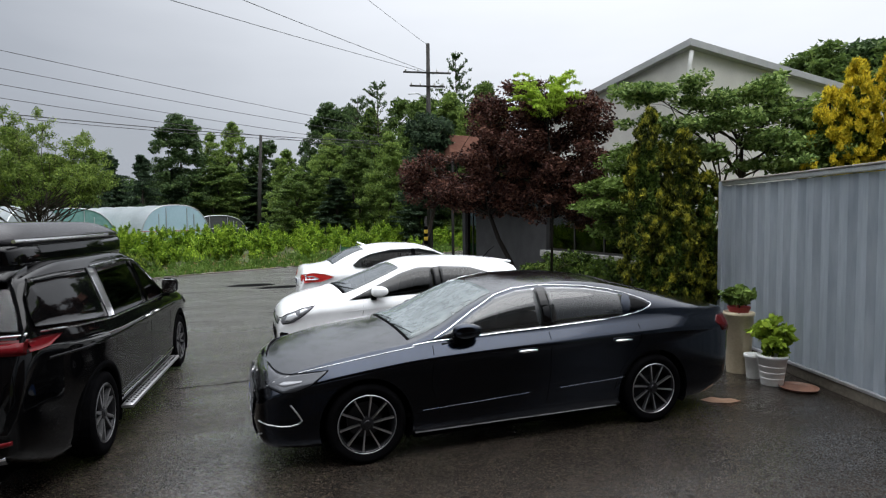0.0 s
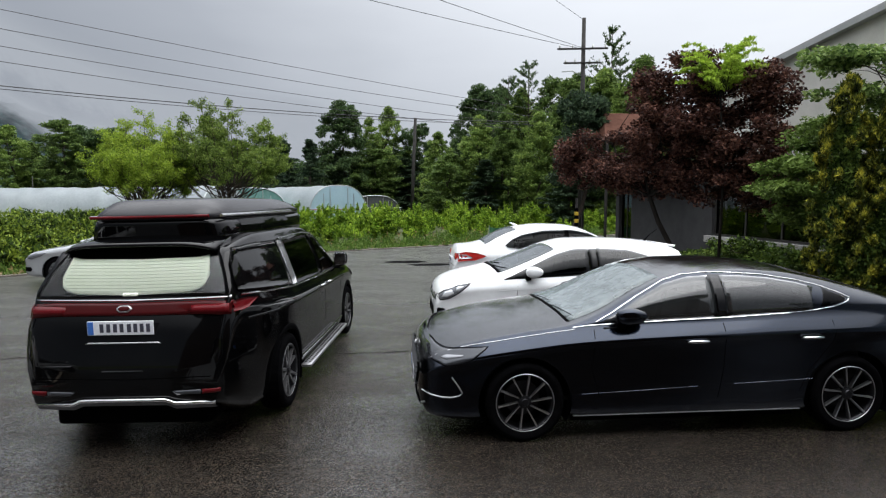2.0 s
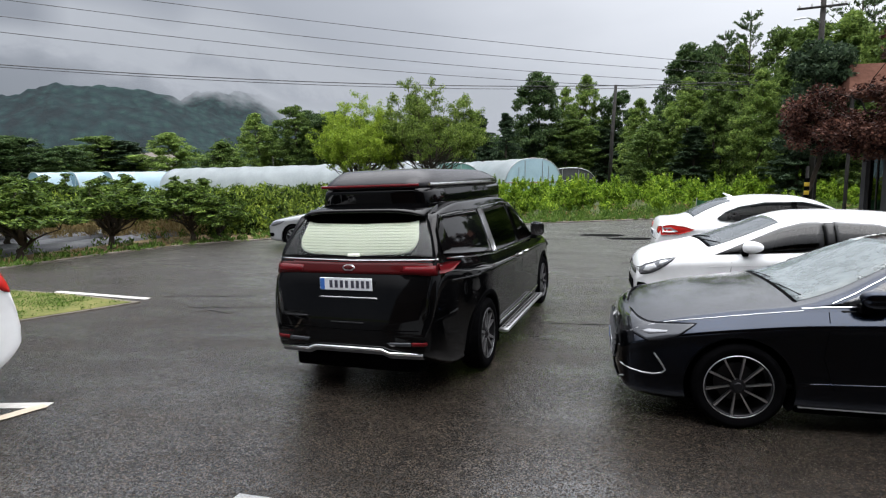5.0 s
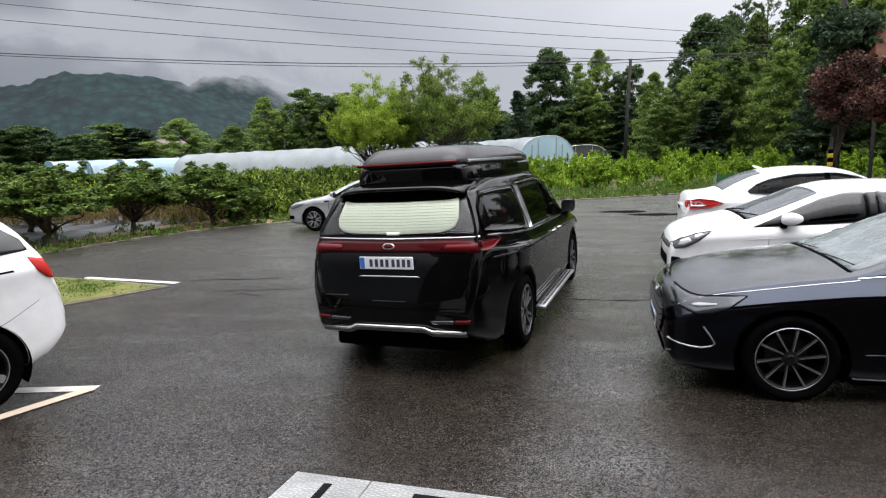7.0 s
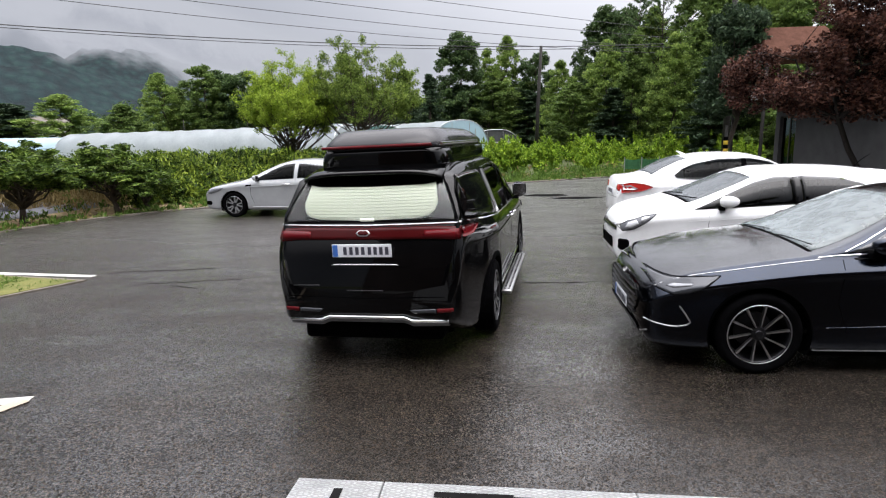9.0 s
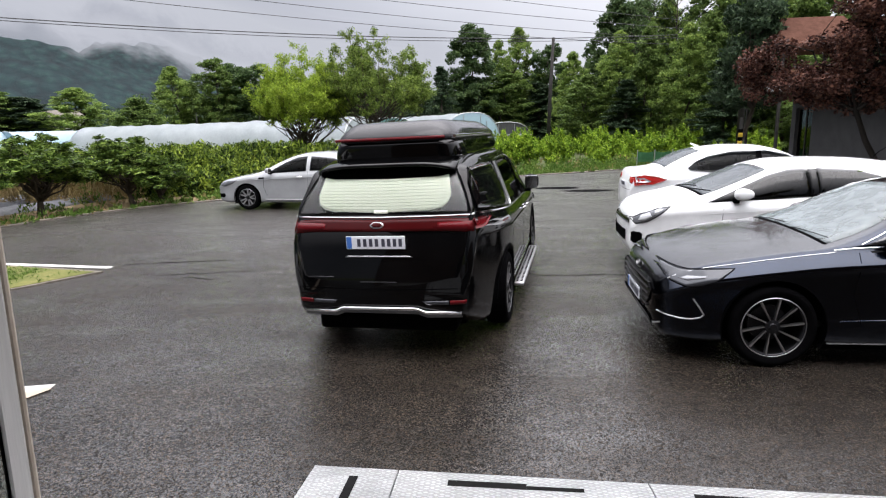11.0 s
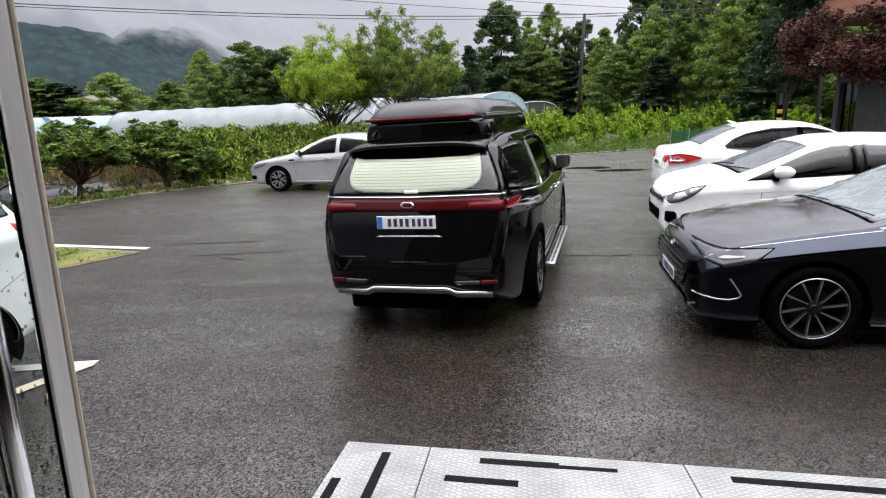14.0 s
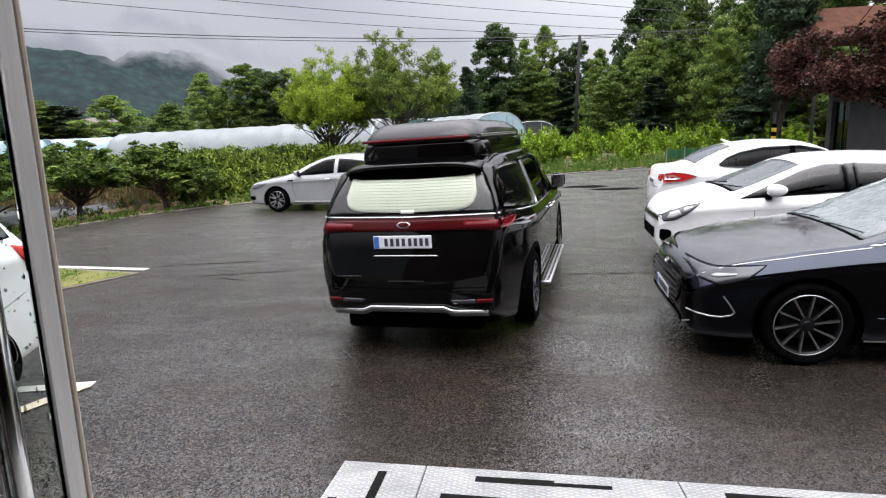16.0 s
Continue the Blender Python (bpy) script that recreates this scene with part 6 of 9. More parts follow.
def mist(dist, edge, rise, mat, label):
    """A sheet of mist: edge gives the rise of its low edge in degrees by bearing to the left."""
    f = curve(edge)
    b0, b1 = edge[0][0], edge[-1][0]
    vs, fs, uv, n, k2 = [], [], [], 90, 6
    for k in range(n + 1):
        b = b0 + (b1 - b0) * k / n
        for j in range(k2 + 1):
            vs.append((-dist * math.sin(radians(b)), dist * math.cos(radians(b)), 2 + dist * math.tan(radians(f(b) + rise * j / k2))))
            uv.append((k / n, j / k2))
    for k in range(n):
        for j in range(k2):
            a = k * (k2 + 1) + j
            fs.append((a, a + k2 + 1, a + k2 + 2, a + 1))
    me = mesh_from("mist", vs, fs, mat)
    lay = me.uv_layers.new(name="UV")
    for p in me.polygons:
        for li in p.loop_indices:
            lay.data[li].uv = uv[me.loops[li].vertex_index]
    return tagged(part("backdrop_mist", me, None), label, "mist", kind="structure")


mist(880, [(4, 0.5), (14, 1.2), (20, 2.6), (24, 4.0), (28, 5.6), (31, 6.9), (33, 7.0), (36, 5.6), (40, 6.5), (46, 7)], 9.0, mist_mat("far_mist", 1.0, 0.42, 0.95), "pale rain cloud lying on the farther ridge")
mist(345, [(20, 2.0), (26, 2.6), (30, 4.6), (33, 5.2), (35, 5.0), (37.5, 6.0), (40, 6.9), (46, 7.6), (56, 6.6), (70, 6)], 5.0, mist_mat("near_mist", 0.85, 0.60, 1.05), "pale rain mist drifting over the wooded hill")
# a faint glowing veil stands in for the hazy air before the hills
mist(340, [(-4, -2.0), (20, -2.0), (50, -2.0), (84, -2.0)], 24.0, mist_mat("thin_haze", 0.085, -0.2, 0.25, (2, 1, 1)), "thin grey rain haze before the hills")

# ---- the parked cars ----
def place(x, y, turn):
    return pose(x, y, 0, 0, 0, turn)


def dark_sedan():
    c = Car("dark_sedan", place(0.310, 5.543, -2.54), {
        "L": 4.90, "axles": (0.945, 3.785), "nose": 0.07, "side": SIDE_SHOULDER, "bulge": 0.20,
        "half": [(0, 0.60), (0.05, 0.72), (0.14, 0.80), (0.35, 0.865), (0.7, 0.91), (1.2, 0.925), (2.4, 0.93), (3.6, 0.928), (4.2, 0.905), (4.6, 0.86), (4.8, 0.80), (4.9, 0.68)],
        "bottom": [(0, 0.32), (0.1, 0.20), (0.5, 0.17), (4.4, 0.18), (4.75, 0.28), (4.9, 0.42)],
        "top": [(0, 0.62), (0.05, 0.69), (0.14, 0.745), (0.3, 0.80), (0.6, 0.872), (1.0, 0.945), (1.35, 1.0), (1.6, 1.085), (2.0, 1.285), (2.3, 1.395), (2.6, 1.44), (2.9, 1.445), (3.3, 1.42), (3.7, 1.345), (4.1, 1.235), (4.4, 1.135), (4.6, 1.095), (4.78, 1.09), (4.86, 1.0), (4.9, 0.86)],
        "belt": [(0, 0.57), (0.14, 0.685), (0.3, 0.755), (0.6, 0.837), (1.0, 0.905), (1.35, 0.95), (1.8, 0.98), (2.7, 1.015), (3.3, 1.04), (4.0, 1.05), (4.5, 1.03), (4.8, 1.0), (4.9, 0.80)],
        "roof": [(0, 0.50), (0.3, 0.70), (0.8, 0.79), (1.3, 0.80), (1.6, 0.745), (2.0, 0.665), (2.3, 0.615), (2.7, 0.60), (3.3, 0.595), (3.8, 0.62), (4.2, 0.68), (4.5, 0.74), (4.8, 0.70), (4.9, 0.58)],
        "crown": [(0, 0.03), (0.5, 0.025), (1.3, 0.035), (1.8, 0.05), (2.8, 0.055), (3.8, 0.05), (4.4, 0.035), (4.9, 0.03)],
    }, NAVY_PAINT, label="wet dark blue-grey sedan parked on the asphalt beside the white hatchback", category="car", group="parked cars")
    c.cabin([2.25, 3.2], 0.34, 1.35)
    part("parcel_shelf", box((0.80, 1.30, 0.04), Matrix.Translation((3.95, 0, 0.99)), 0.01), SEAT, c.root)
    for sy in (-1, 1):
        part("door_lining", box((2.3, 0.05, 0.50), Matrix.Translation((2.75, sy * 0.83, 0.70)), 0.02), SEAT, c.root)
    # panes
    c.patch("windscreen", "top", [(1.36, -0.70), (1.36, 0.70), (2.20, 0.56), (2.20, -0.56)], WINDSCREEN, 0.004, nu=14, nv=12, cut=0.01)
    c.patch("rear_window", "top", [(3.52, -0.50), (3.52, 0.50), (4.36, 0.60), (4.36, -0.60)], TINT_DARK, 0.004, nu=14, nv=10, cut=0.01)
    c.both("front_door_window", [(1.60, 0.985), (2.625, 1.014), (2.625, 1.35), (2.42, 1.338), (2.20, 1.285), (1.95, 1.165), (1.76, 1.055)], TINT, cut=0.012, off=0.005)
    c.both("rear_door_window", [(2.695, 1.018), (3.48, 1.064), (3.54, 1.245), (3.40, 1.282), (3.15, 1.325), (2.90, 1.345), (2.695, 1.35)], TINT, cut=0.012, off=0.005)
    c.both("quarter_window", [(3.56, 1.088), (3.68, 1.105), (3.79, 1.13), (3.81, 1.152), (3.75, 1.188), (3.63, 1.235)], TINT_DARK, off=0.005)
    c.both("pillar_trim", [(2.612, 1.012), (2.708, 1.019), (2.708, 1.352), (2.612, 1.352)], GLOSSBLACK, off=0.009, nu=6)
    # chrome line from the lamp over the bonnet edge and round the windows
    c.lines("chrome_line", [(1.36, 0.945), (1.50, 0.960), (1.75, 0.973), (2.24, 0.994), (2.73, 1.011), (3.23, 1.038), (3.5, 1.060), (3.70, 1.092), (3.82, 1.13), (3.845, 1.155), (3.78, 1.192), (3.60, 1.257), (3.40, 1.307), (3.1, 1.352), (2.75, 1.374), (2.55, 1.372), (2.38, 1.356), (2.2, 1.308), (1.95, 1.188), (1.72, 1.060), (1.56, 0.985)], 0.011, CHROME, off=0.006)
    edge = lambda x: 0.5 * (c.f["roof"](x) + 0.948 * c.f["half"](x))
    for sy in (-1, 1):
        c.ribbon("chrome_line", "top", [(x, sy * edge(x)) for x in np.arange(0.17, 1.42, 0.05)], 0.009, ALLOY, off=0.005, thick=0.004)
    # lamps, grille, trim
    c.both("headlight", [(0.12, 0.72), (0.19, 0.675), (0.285, 0.648), (0.40, 0.665), (0.514, 0.71), (0.64, 0.80), (0.405, 0.782), (0.2, 0.755)], CLEAR_LAMP, off=0.006, label="clear swept-back headlight")
    c.lines("headlight_rim", [(0.13, 0.725), (0.19, 0.675), (0.285, 0.648), (0.40, 0.665), (0.514, 0.71), (0.64, 0.80), (0.405, 0.782), (0.2, 0.755)], 0.009, BLACK, off=0.009, step=0.03)
    c.both("headlight_projector", [(0.24, 0.70), (0.30, 0.69), (0.42, 0.715), (0.44, 0.735), (0.30, 0.725)], LAMP_GREY, off=0.007, nu=6, nv=2)
    c.patch("grille", "front", [(-0.56, 0.46), (-0.42, 0.36), (0.42, 0.36), (0.56, 0.46), (0.60, 0.56), (0.45, 0.625), (-0.45, 0.625), (-0.60, 0.56)], GLOSSBLACK, 0.006, nu=22, nv=8)
    for z in (0.40, 0.45, 0.50, 0.55, 0.595):
        c.ribbon("grille_bar", "front", [(-0.52, z), (0, z - 0.008), (0.52, z)], 0.012, DARKALLOY, off=0.018)
    c.patch("bumper_intake", "front", [(-0.60, 0.26), (-0.4, 0.24), (0.4, 0.24), (0.60, 0.26), (0.55, 0.33), (-0.55, 0.33)], BLACK, 0.005, nu=16, nv=4)
    c.ribbon("bumper_trim", "front", [(-0.72, 0.31), (-0.6, 0.265), (-0.4, 0.25), (0, 0.245), (0.4, 0.25), (0.6, 0.265), (0.72, 0.31)], 0.012, WHEEL, off=0.010)
    c.lines("fog_trim", [(0.10, 0.405), (0.17, 0.39), (0.26, 0.378), (0.335, 0.378), (0.40, 0.395), (0.425, 0.42), (0.39, 0.48), (0.34, 0.55)], 0.012, WHEEL, off=0.009)
    c.lines("sill_trim", [(1.36, 0.205), (2.2, 0.212), (3.36, 0.214)], 0.010, WHEEL_DARK, off=0.010)
    for run in ([(1.42, 0.398), (1.9, 0.418), (2.42, 0.443)], [(2.74, 0.456), (3.1, 0.470), (3.44, 0.483)]):
        c.lines("side_crease", run, 0.007, NAVY_PAINT, off=0.005)
    c.lines("door_gap", [(1.53, 0.93), (1.50, 0.6), (1.58, 0.36)], 0.006, BLACK, off=0.001, thick=0.004)
    c.lines("door_gap", [(2.65, 0.97), (2.64, 0.6), (2.60, 0.34)], 0.006, BLACK, off=0.001, thick=0.004)
    c.lines("door_gap", [(3.62, 0.98), (3.62, 0.82), (3.40, 0.55), (3.33, 0.38)], 0.006, BLACK, off=0.001, thick=0.004)
    c.both("rear_lamp", [(4.60, 0.93), (4.70, 0.83), (4.87, 0.81), (4.87, 0.985), (4.66, 0.985)], DARK_RED, off=0.006)
    c.patch("rear_lamp_band", "rear", [(-0.66, 0.87), (0.66, 0.87), (0.66, 0.93), (-0.66, 0.93)], DARK_RED, 0.006, nu=16, nv=3)
    c.mirror(1.83, 1.025, NAVY_PAINT, (0.27, 0.13, 0.145), 0.085, folded=True)
    c.handle(2.40, 0.83)
    c.handle(3.41, 0.845)
    c.ribbon("wiper", "top", [(1.36, 0.62), (1.385, 0.35), (1.40, 0.12)], 0.008, BLACK, off=0.010, thick=0.0)
    c.ribbon("wiper", "top", [(1.36, -0.10), (1.39, -0.35), (1.42, -0.60)], 0.008, BLACK, off=0.010, thick=0.0)
    c.patch("cowl", "top", [(1.335, -0.70), (1.335, 0.70), (1.36, 0.72), (1.36, -0.72)], BLACK, 0.003, nu=3, nv=10)
    c.plate("front", 0.42)
    c.patch("emblem", "front", [(-0.06, 0.655), (-0.03, 0.635), (0.03, 0.635), (0.06, 0.655), (0.03, 0.675), (-0.03, 0.675)], WHEEL, 0.01, nu=8, nv=3)
    # black slabs added under the floor to keep light from beneath the sedan
    tray = box((2.0, 1.62, 0.07), Matrix.Translation((2.36, 0, 0.165)), 0.02)
    add_box(tray, (4.0, 1.22, 0.08), Matrix.Translation((2.36, 0, 0.17)), 0.02)
    part("shade_slab", tray, BLACK, c.root)
    c.finish(0.385, 0.335, 0.245, {"n": 10, "kind": "thin", "mat": ALLOY})
    return c


def black_minivan():
    c = Car("black_minivan", pose(-1.205, 9.815, -0.01, 1.3, 0, -98.15), {
        "L": 5.155, "axles": (0.935, 4.025),
        "half": [(0, 0.66), (0.06, 0.80), (0.2, 0.89), (0.5, 0.95), (0.9, 0.98), (1.5, 0.99), (3.8, 0.995), (4.2, 0.97), (4.5, 0.93), (4.75, 0.88), (5.0, 0.825), (5.1, 0.79), (5.155, 0.73)],
        "bottom": [(0, 0.32), (0.15, 0.22), (0.6, 0.19), (4.6, 0.22), (4.95, 0.33), (5.155, 0.44)],
        "top": [(0, 0.80), (0.06, 0.90), (0.25, 1.00), (0.7, 1.07), (1.1, 1.11), (1.4, 1.20), (1.9, 1.50), (2.2, 1.66), (2.5, 1.725), (3.0, 1.745), (4.0, 1.745), (4.5, 1.70), (4.72, 1.645), (4.82, 1.52), (4.93, 1.34), (5.0, 1.21), (5.06, 1.08), (5.11, 0.96), (5.155, 0.78)],
        "belt": [(0, 0.72), (0.3, 0.90), (1.0, 1.03), (1.5, 1.07), (3.5, 1.115), (4.4, 1.19), (4.85, 1.235), (5.0, 1.14), (5.155, 0.62)],
        "roof": [(0, 0.60), (0.4, 0.80), (1.0, 0.86), (1.4, 0.84), (1.9, 0.77), (2.4, 0.72), (3.5, 0.72), (4.5, 0.70), (4.8, 0.72), (4.95, 0.80), (5.155, 0.76)],
        "crown": [(0, 0.03), (1.0, 0.05), (2.5, 0.06), (4.5, 0.06), (4.8, 0.05), (5.155, 0.03)],
    }, BLACK_PAINT, label="glossy black minivan with a raised roof box and pale rear blind", category="car", group="parked cars")
    c.cabin([1.95, 2.95, 3.95], 0.42, 1.45)
    c.patch("windscreen", "top", [(1.36, -0.76), (1.36, 0.76), (2.08, 0.67), (2.08, -0.67)], WINDSCREEN, 0.004, nu=12, nv=10)
    # rear screen, blind and its folds
    c.patch("rear_screen", "rear", [(-0.77, 1.245), (0.77, 1.245), (0.74, 1.36), (0.63, 1.615), (-0.63, 1.615), (-0.74, 1.36)], GLOSSBLACK, 0.004, nu=24, nv=10)
    c.patch("rear_blind", "rear", [(-0.60, 1.40), (-0.575, 1.33), (-0.53, 1.295), (-0.44, 1.275), (0, 1.26), (0.44, 1.275), (0.53, 1.295), (0.575, 1.33), (0.60, 1.40), (0.565, 1.555), (0.48, 1.54), (0, 1.53), (-0.48, 1.54), (-0.565, 1.555)], BLIND, 0.008, nu=24, nv=10, label="pale pleated blind behind the glass")
    for k in range(10):
        z = 1.285 + 0.025 * k
        w = 0.46 if k == 0 else (0.545 if k < 3 else 0.575 - 0.002 * k)
        c.ribbon("blind_fold", "rear", [(-w, z + 0.008), (0, z), (w, z + 0.008)], 0.004, BLIND_LINE, off=0.011, thick=0.001)
    c.patch("rear_glass", "rear", [(-0.75, 1.26), (0.75, 1.26), (0.73, 1.36), (0.61, 1.59), (-0.61, 1.59), (-0.73, 1.36)], CLEAR, 0.014, nu=20, nv=8, depth=0.0)
    c.patch("sticker", "rear", [(-0.06, 1.253), (0.06, 1.253), (0.06, 1.277), (-0.06, 1.277)], BLIND, 0.016, nu=2, nv=1)
    sp = bmesh.new()
    rings = []
    for y in np.linspace(-0.625, 0.625, 21):
        q = (abs(y) / 0.625) ** 5
        xr, dz = 4.885 - 0.075 * q, -0.055 * q
        rings.append([sp.verts.new(p) for p in ((4.46, y, 1.712 + dz * 0.4), (4.70, y, 1.690 + dz * 0.7), (xr - 0.02, y, 1.672 + dz), (xr, y, 1.660 + dz), (xr - 0.008, y, 1.640 + dz), (4.70, y, 1.640 + dz), (4.46, y, 1.66 + dz * 0.4))])
    for a, b in zip(rings, rings[1:]):
        for k in range(7):
            sp.faces.new((a[k], a[(k + 1) % 7], b[(k + 1) % 7], b[k]))
    sp.faces.new(rings[0][::-1])
    sp.faces.new(rings[-1])
    bmesh.ops.recalc_face_normals(sp, faces=sp.faces)
    for sy in (-1, 1):
        c.ribbon("screen_edge", "rear", [(sy * 0.615, 1.60), (sy * 0.66, 1.52), (sy * 0.715, 1.40), (sy * 0.765, 1.26)], 0.030, BLACK, off=0.010)
    part("roof_spoiler", sp, BLACK_PAINT, c.root, "", True)
    # side panes
    c.both("front_door_window", [(1.62, 1.10), (2.42, 1.115), (2.42, 1.575), (2.2, 1.555), (1.9, 1.37)], TINT_DARK, cut=0.01, off=0.005)
    c.both("sliding_door_window", [(2.52, 1.117), (3.62, 1.145), (3.55, 1.58), (2.52, 1.59)], TINT_DARK, cut=0.01, off=0.005)
    c.both("rear_side_window", [(3.78, 1.165), (4.55, 1.24), (4.86, 1.275), (4.87, 1.34), (4.79, 1.50), (4.70, 1.60), (4.3, 1.61), (3.74, 1.60)], GLOSSBLACK, off=0.005)
    c.both("pillar_trim", [(3.62, 1.145), (3.76, 1.155), (3.73, 1.59), (3.56, 1.59)], ALLOY, off=0.010, nu=4, label="satin silver pillar trim")
    c.lines("chrome_belt", [(1.5, 1.085), (2.5, 1.10), (3.6, 1.128), (4.3, 1.185), (4.82, 1.232)], 0.020, CHROME, off=0.010)
    c.ribbon("chrome_belt", "rear", [(-0.79, 1.235), (-0.6, 1.23), (0, 1.222), (0.6, 1.23), (0.79, 1.235)], 0.020, CHROME, off=0.014)
    c.lines("window_trim", [(1.7, 1.18), (2.0, 1.45), (2.2, 1.585), (2.6, 1.618), (3.6, 1.61)], 0.014, CHROME, off=0.008)
    c.lines("side_crease", [(1.3, 0.93), (2.5, 0.955), (4.0, 0.985), (4.8, 1.03)], 0.02, BLACK_PAINT, off=0.008)
    c.lines("sill_trim", [(1.4, 0.36), (2.5, 0.355), (3.55, 0.37)], 0.022, CHROME, off=0.010)
    c.lines("door_gap", [(1.52, 1.07), (1.50, 0.7), (1.56, 0.34)], 0.007, BLACK, off=0.001, thick=0.004)
    c.lines("door_gap", [(2.47, 1.10), (2.46, 0.7), (2.45, 0.34)], 0.007, BLACK, off=0.001, thick=0.004)
    c.lines("door_gap", [(3.68, 1.12), (3.68, 0.75), (3.52, 0.40)], 0.007, BLACK, off=0.001, thick=0.004)
    c.ribbon("tailgate_gap", "rear", [(-0.74, 1.10), (-0.76, 0.80), (-0.68, 0.65), (0, 0.635), (0.68, 0.65), (0.76, 0.80), (0.74, 1.10)], 0.008, BLACK, off=0.001, thick=0.004)
    # lamps
    c.patch("rear_lamp_bar", "rear", [(-0.80, 1.10), (-0.6, 1.112), (0, 1.11), (0.6, 1.112), (0.80, 1.10), (0.80, 1.20), (0.6, 1.21), (0, 1.202), (-0.6, 1.21), (-0.80, 1.20)], DARK_RED, 0.012, nu=30, nv=4, label="full-width dark red lamp bar")
    for sy in (-1, 1):
        c.patch("rear_lamp", "rear", [(sy * 0.50, 1.125), (sy * 0.78, 1.12), (sy * 0.78, 1.185), (sy * 0.50, 1.175)], MID_RED, 0.016, nu=10, nv=2)
    c.both("rear_lamp_side", [(4.62, 1.175), (4.80, 1.125), (5.03, 1.105), (5.03, 1.195), (4.84, 1.20)], MID_RED, off=0.010, nu=6, nv=3)
    for sy in (-1, 1):
        c.patch("bumper_reflector", "rear", [(sy * 0.61, 0.515), (sy * 0.74, 0.525), (sy * 0.74, 0.555), (sy * 0.61, 0.55)], MID_RED, 0.008, nu=6, nv=2)
        c.patch("reverse_lamp", "rear", [(sy * 0.42, 0.512), (sy * 0.60, 0.515), (sy * 0.60, 0.548), (sy * 0.38, 0.54)], CLEAR_LAMP, 0.008, nu=6, nv=2)
    c.patch("tailgate_garnish", "rear", [(-0.30, 0.906), (0.30, 0.906), (0.27, 0.918), (-0.27, 0.918)], ALLOY, 0.010, nu=8, nv=1)
    c.patch("emblem", "rear", [(-0.090, 1.158), (-0.060, 1.134), (0.010, 1.134), (0.040, 1.158), (0.010, 1.182), (-0.060, 1.182)], ALLOY, 0.020, nu=8, nv=3, label="oval satin metal emblem")
    c.patch("emblem_field", "rear", [(-0.077, 1.158), (-0.053, 1.141), (0.003, 1.141), (0.027, 1.158), (0.003, 1.175), (-0.053, 1.175)], DARK_RED, 0.023, nu=8, nv=3)
    c.patch("tailgate_badge", "rear", [(-0.64, 0.735), (-0.40, 0.735), (-0.40, 0.747), (-0.64, 0.747)], DARKALLOY, 0.006, nu=4, nv=1)
    c.ribbon("lower_step_trim", "rear", [(-0.16, 0.70), (0.16, 0.70)], 0.010, DARKALLOY, off=0.006)
    sk = bmesh.new()
    skid = [(-0.70, 0.425), (-0.40, 0.425), (-0.33, 0.455), (0.33, 0.455), (0.40, 0.425), (0.70, 0.425)]
    rings = []
    for y, z in skid:
        xx = 5.155 - 0.06 * (abs(y) / 0.8) ** 2 + 0.012
        rings.append([sk.verts.new((xx - 0.05, y, z + 0.028)), sk.verts.new((xx + 0.012, y, z + 0.022)), sk.verts.new((xx + 0.02, y, z)), sk.verts.new((xx, y, z - 0.03)), sk.verts.new((xx - 0.06, y, z - 0.034))])
    for a, b in zip(rings, rings[1:]):
        for k in range(4):
            sk.faces.new((a[k], a[k + 1], b[k + 1], b[k]))
    bmesh.ops.recalc_face_normals(sk, faces=sk.faces)
    skp = part("skid_plate", sk, WHEEL_DARK, c.root, "satin silver skid plate")
    part("skid_lip", tube([(5.155 - 0.06 * (abs(y) / 0.8) ** 2 + 0.03, y, z + 0.018) for y, z in skid], 0.016, 8), CHROME, skp, "chrome lip", True)
    part("exhaust_pipe", tube([(4.4, -0.50, 0.30), (4.8, -0.52, 0.29), (4.98, -0.55, 0.28)], 0.022, 10), DARKALLOY, c.root, "", True)
    # running boards
    for sy in (-1, 1):
        b = box((2.02, 0.11, 0.035), Matrix.Translation((2.63, sy * 1.02, 0.285)), 0.012)
        rb = part("running_board", b, ALLOY, c.root, "ribbed aluminium running board", True)
        for k in range(32):
            for dy in (-0.022, 0.022):
                part("tread_rib", box((0.022, 0.022, 0.006), Matrix.Translation((1.70 + 0.06 * k, sy * (1.02 + dy), 0.3045)), 0.002), BLACK, rb)
        for x in (1.8, 3.4):
            part("bracket", box((0.06, 0.26, 0.03), Matrix.Translation((x, sy * 0.92, 0.255)), 0.006), BLACK, rb)
    # raised roof box: a dark lower skirt and a domed lid with a light strip
    def loft(name, secs, mat, parent, label=""):
        bm = bmesh.new()
        rows = []
        for z, xa, xb, w, rc in secs:
            ring = []
            for k in range(40):
                a = 2 * math.pi * k / 40
                ca, sa = math.cos(a), math.sin(a)
                e = rc
                ring.append(bm.verts.new(((xa + xb) / 2 + (xb - xa) / 2 * math.copysign(abs(ca) ** e, ca), w * math.copysign(abs(sa) ** e, sa), z)))
            rows.append(ring)
        for a, b in zip(rows, rows[1:]):
            for k in range(40):
                bm.faces.new((a[k], a[(k + 1) % 40], b[(k + 1) % 40], b[k]))
        bm.faces.new(rows[-1])
        bm.faces.new(rows[0][::-1])
        return part(name, bm, mat, parent, label, True)
    rb = loft("roof_box", [(1.66, 1.95, 4.575, 0.615, 0.2), (1.71, 1.90, 4.578, 0.615, 0.2), (1.75, 1.88, 4.58, 0.61, 0.2), (1.80, 1.82, 4.583, 0.595, 0.2), (1.845, 1.80, 4.585, 0.568, 0.2)], BLACK_PAINT, c.root)
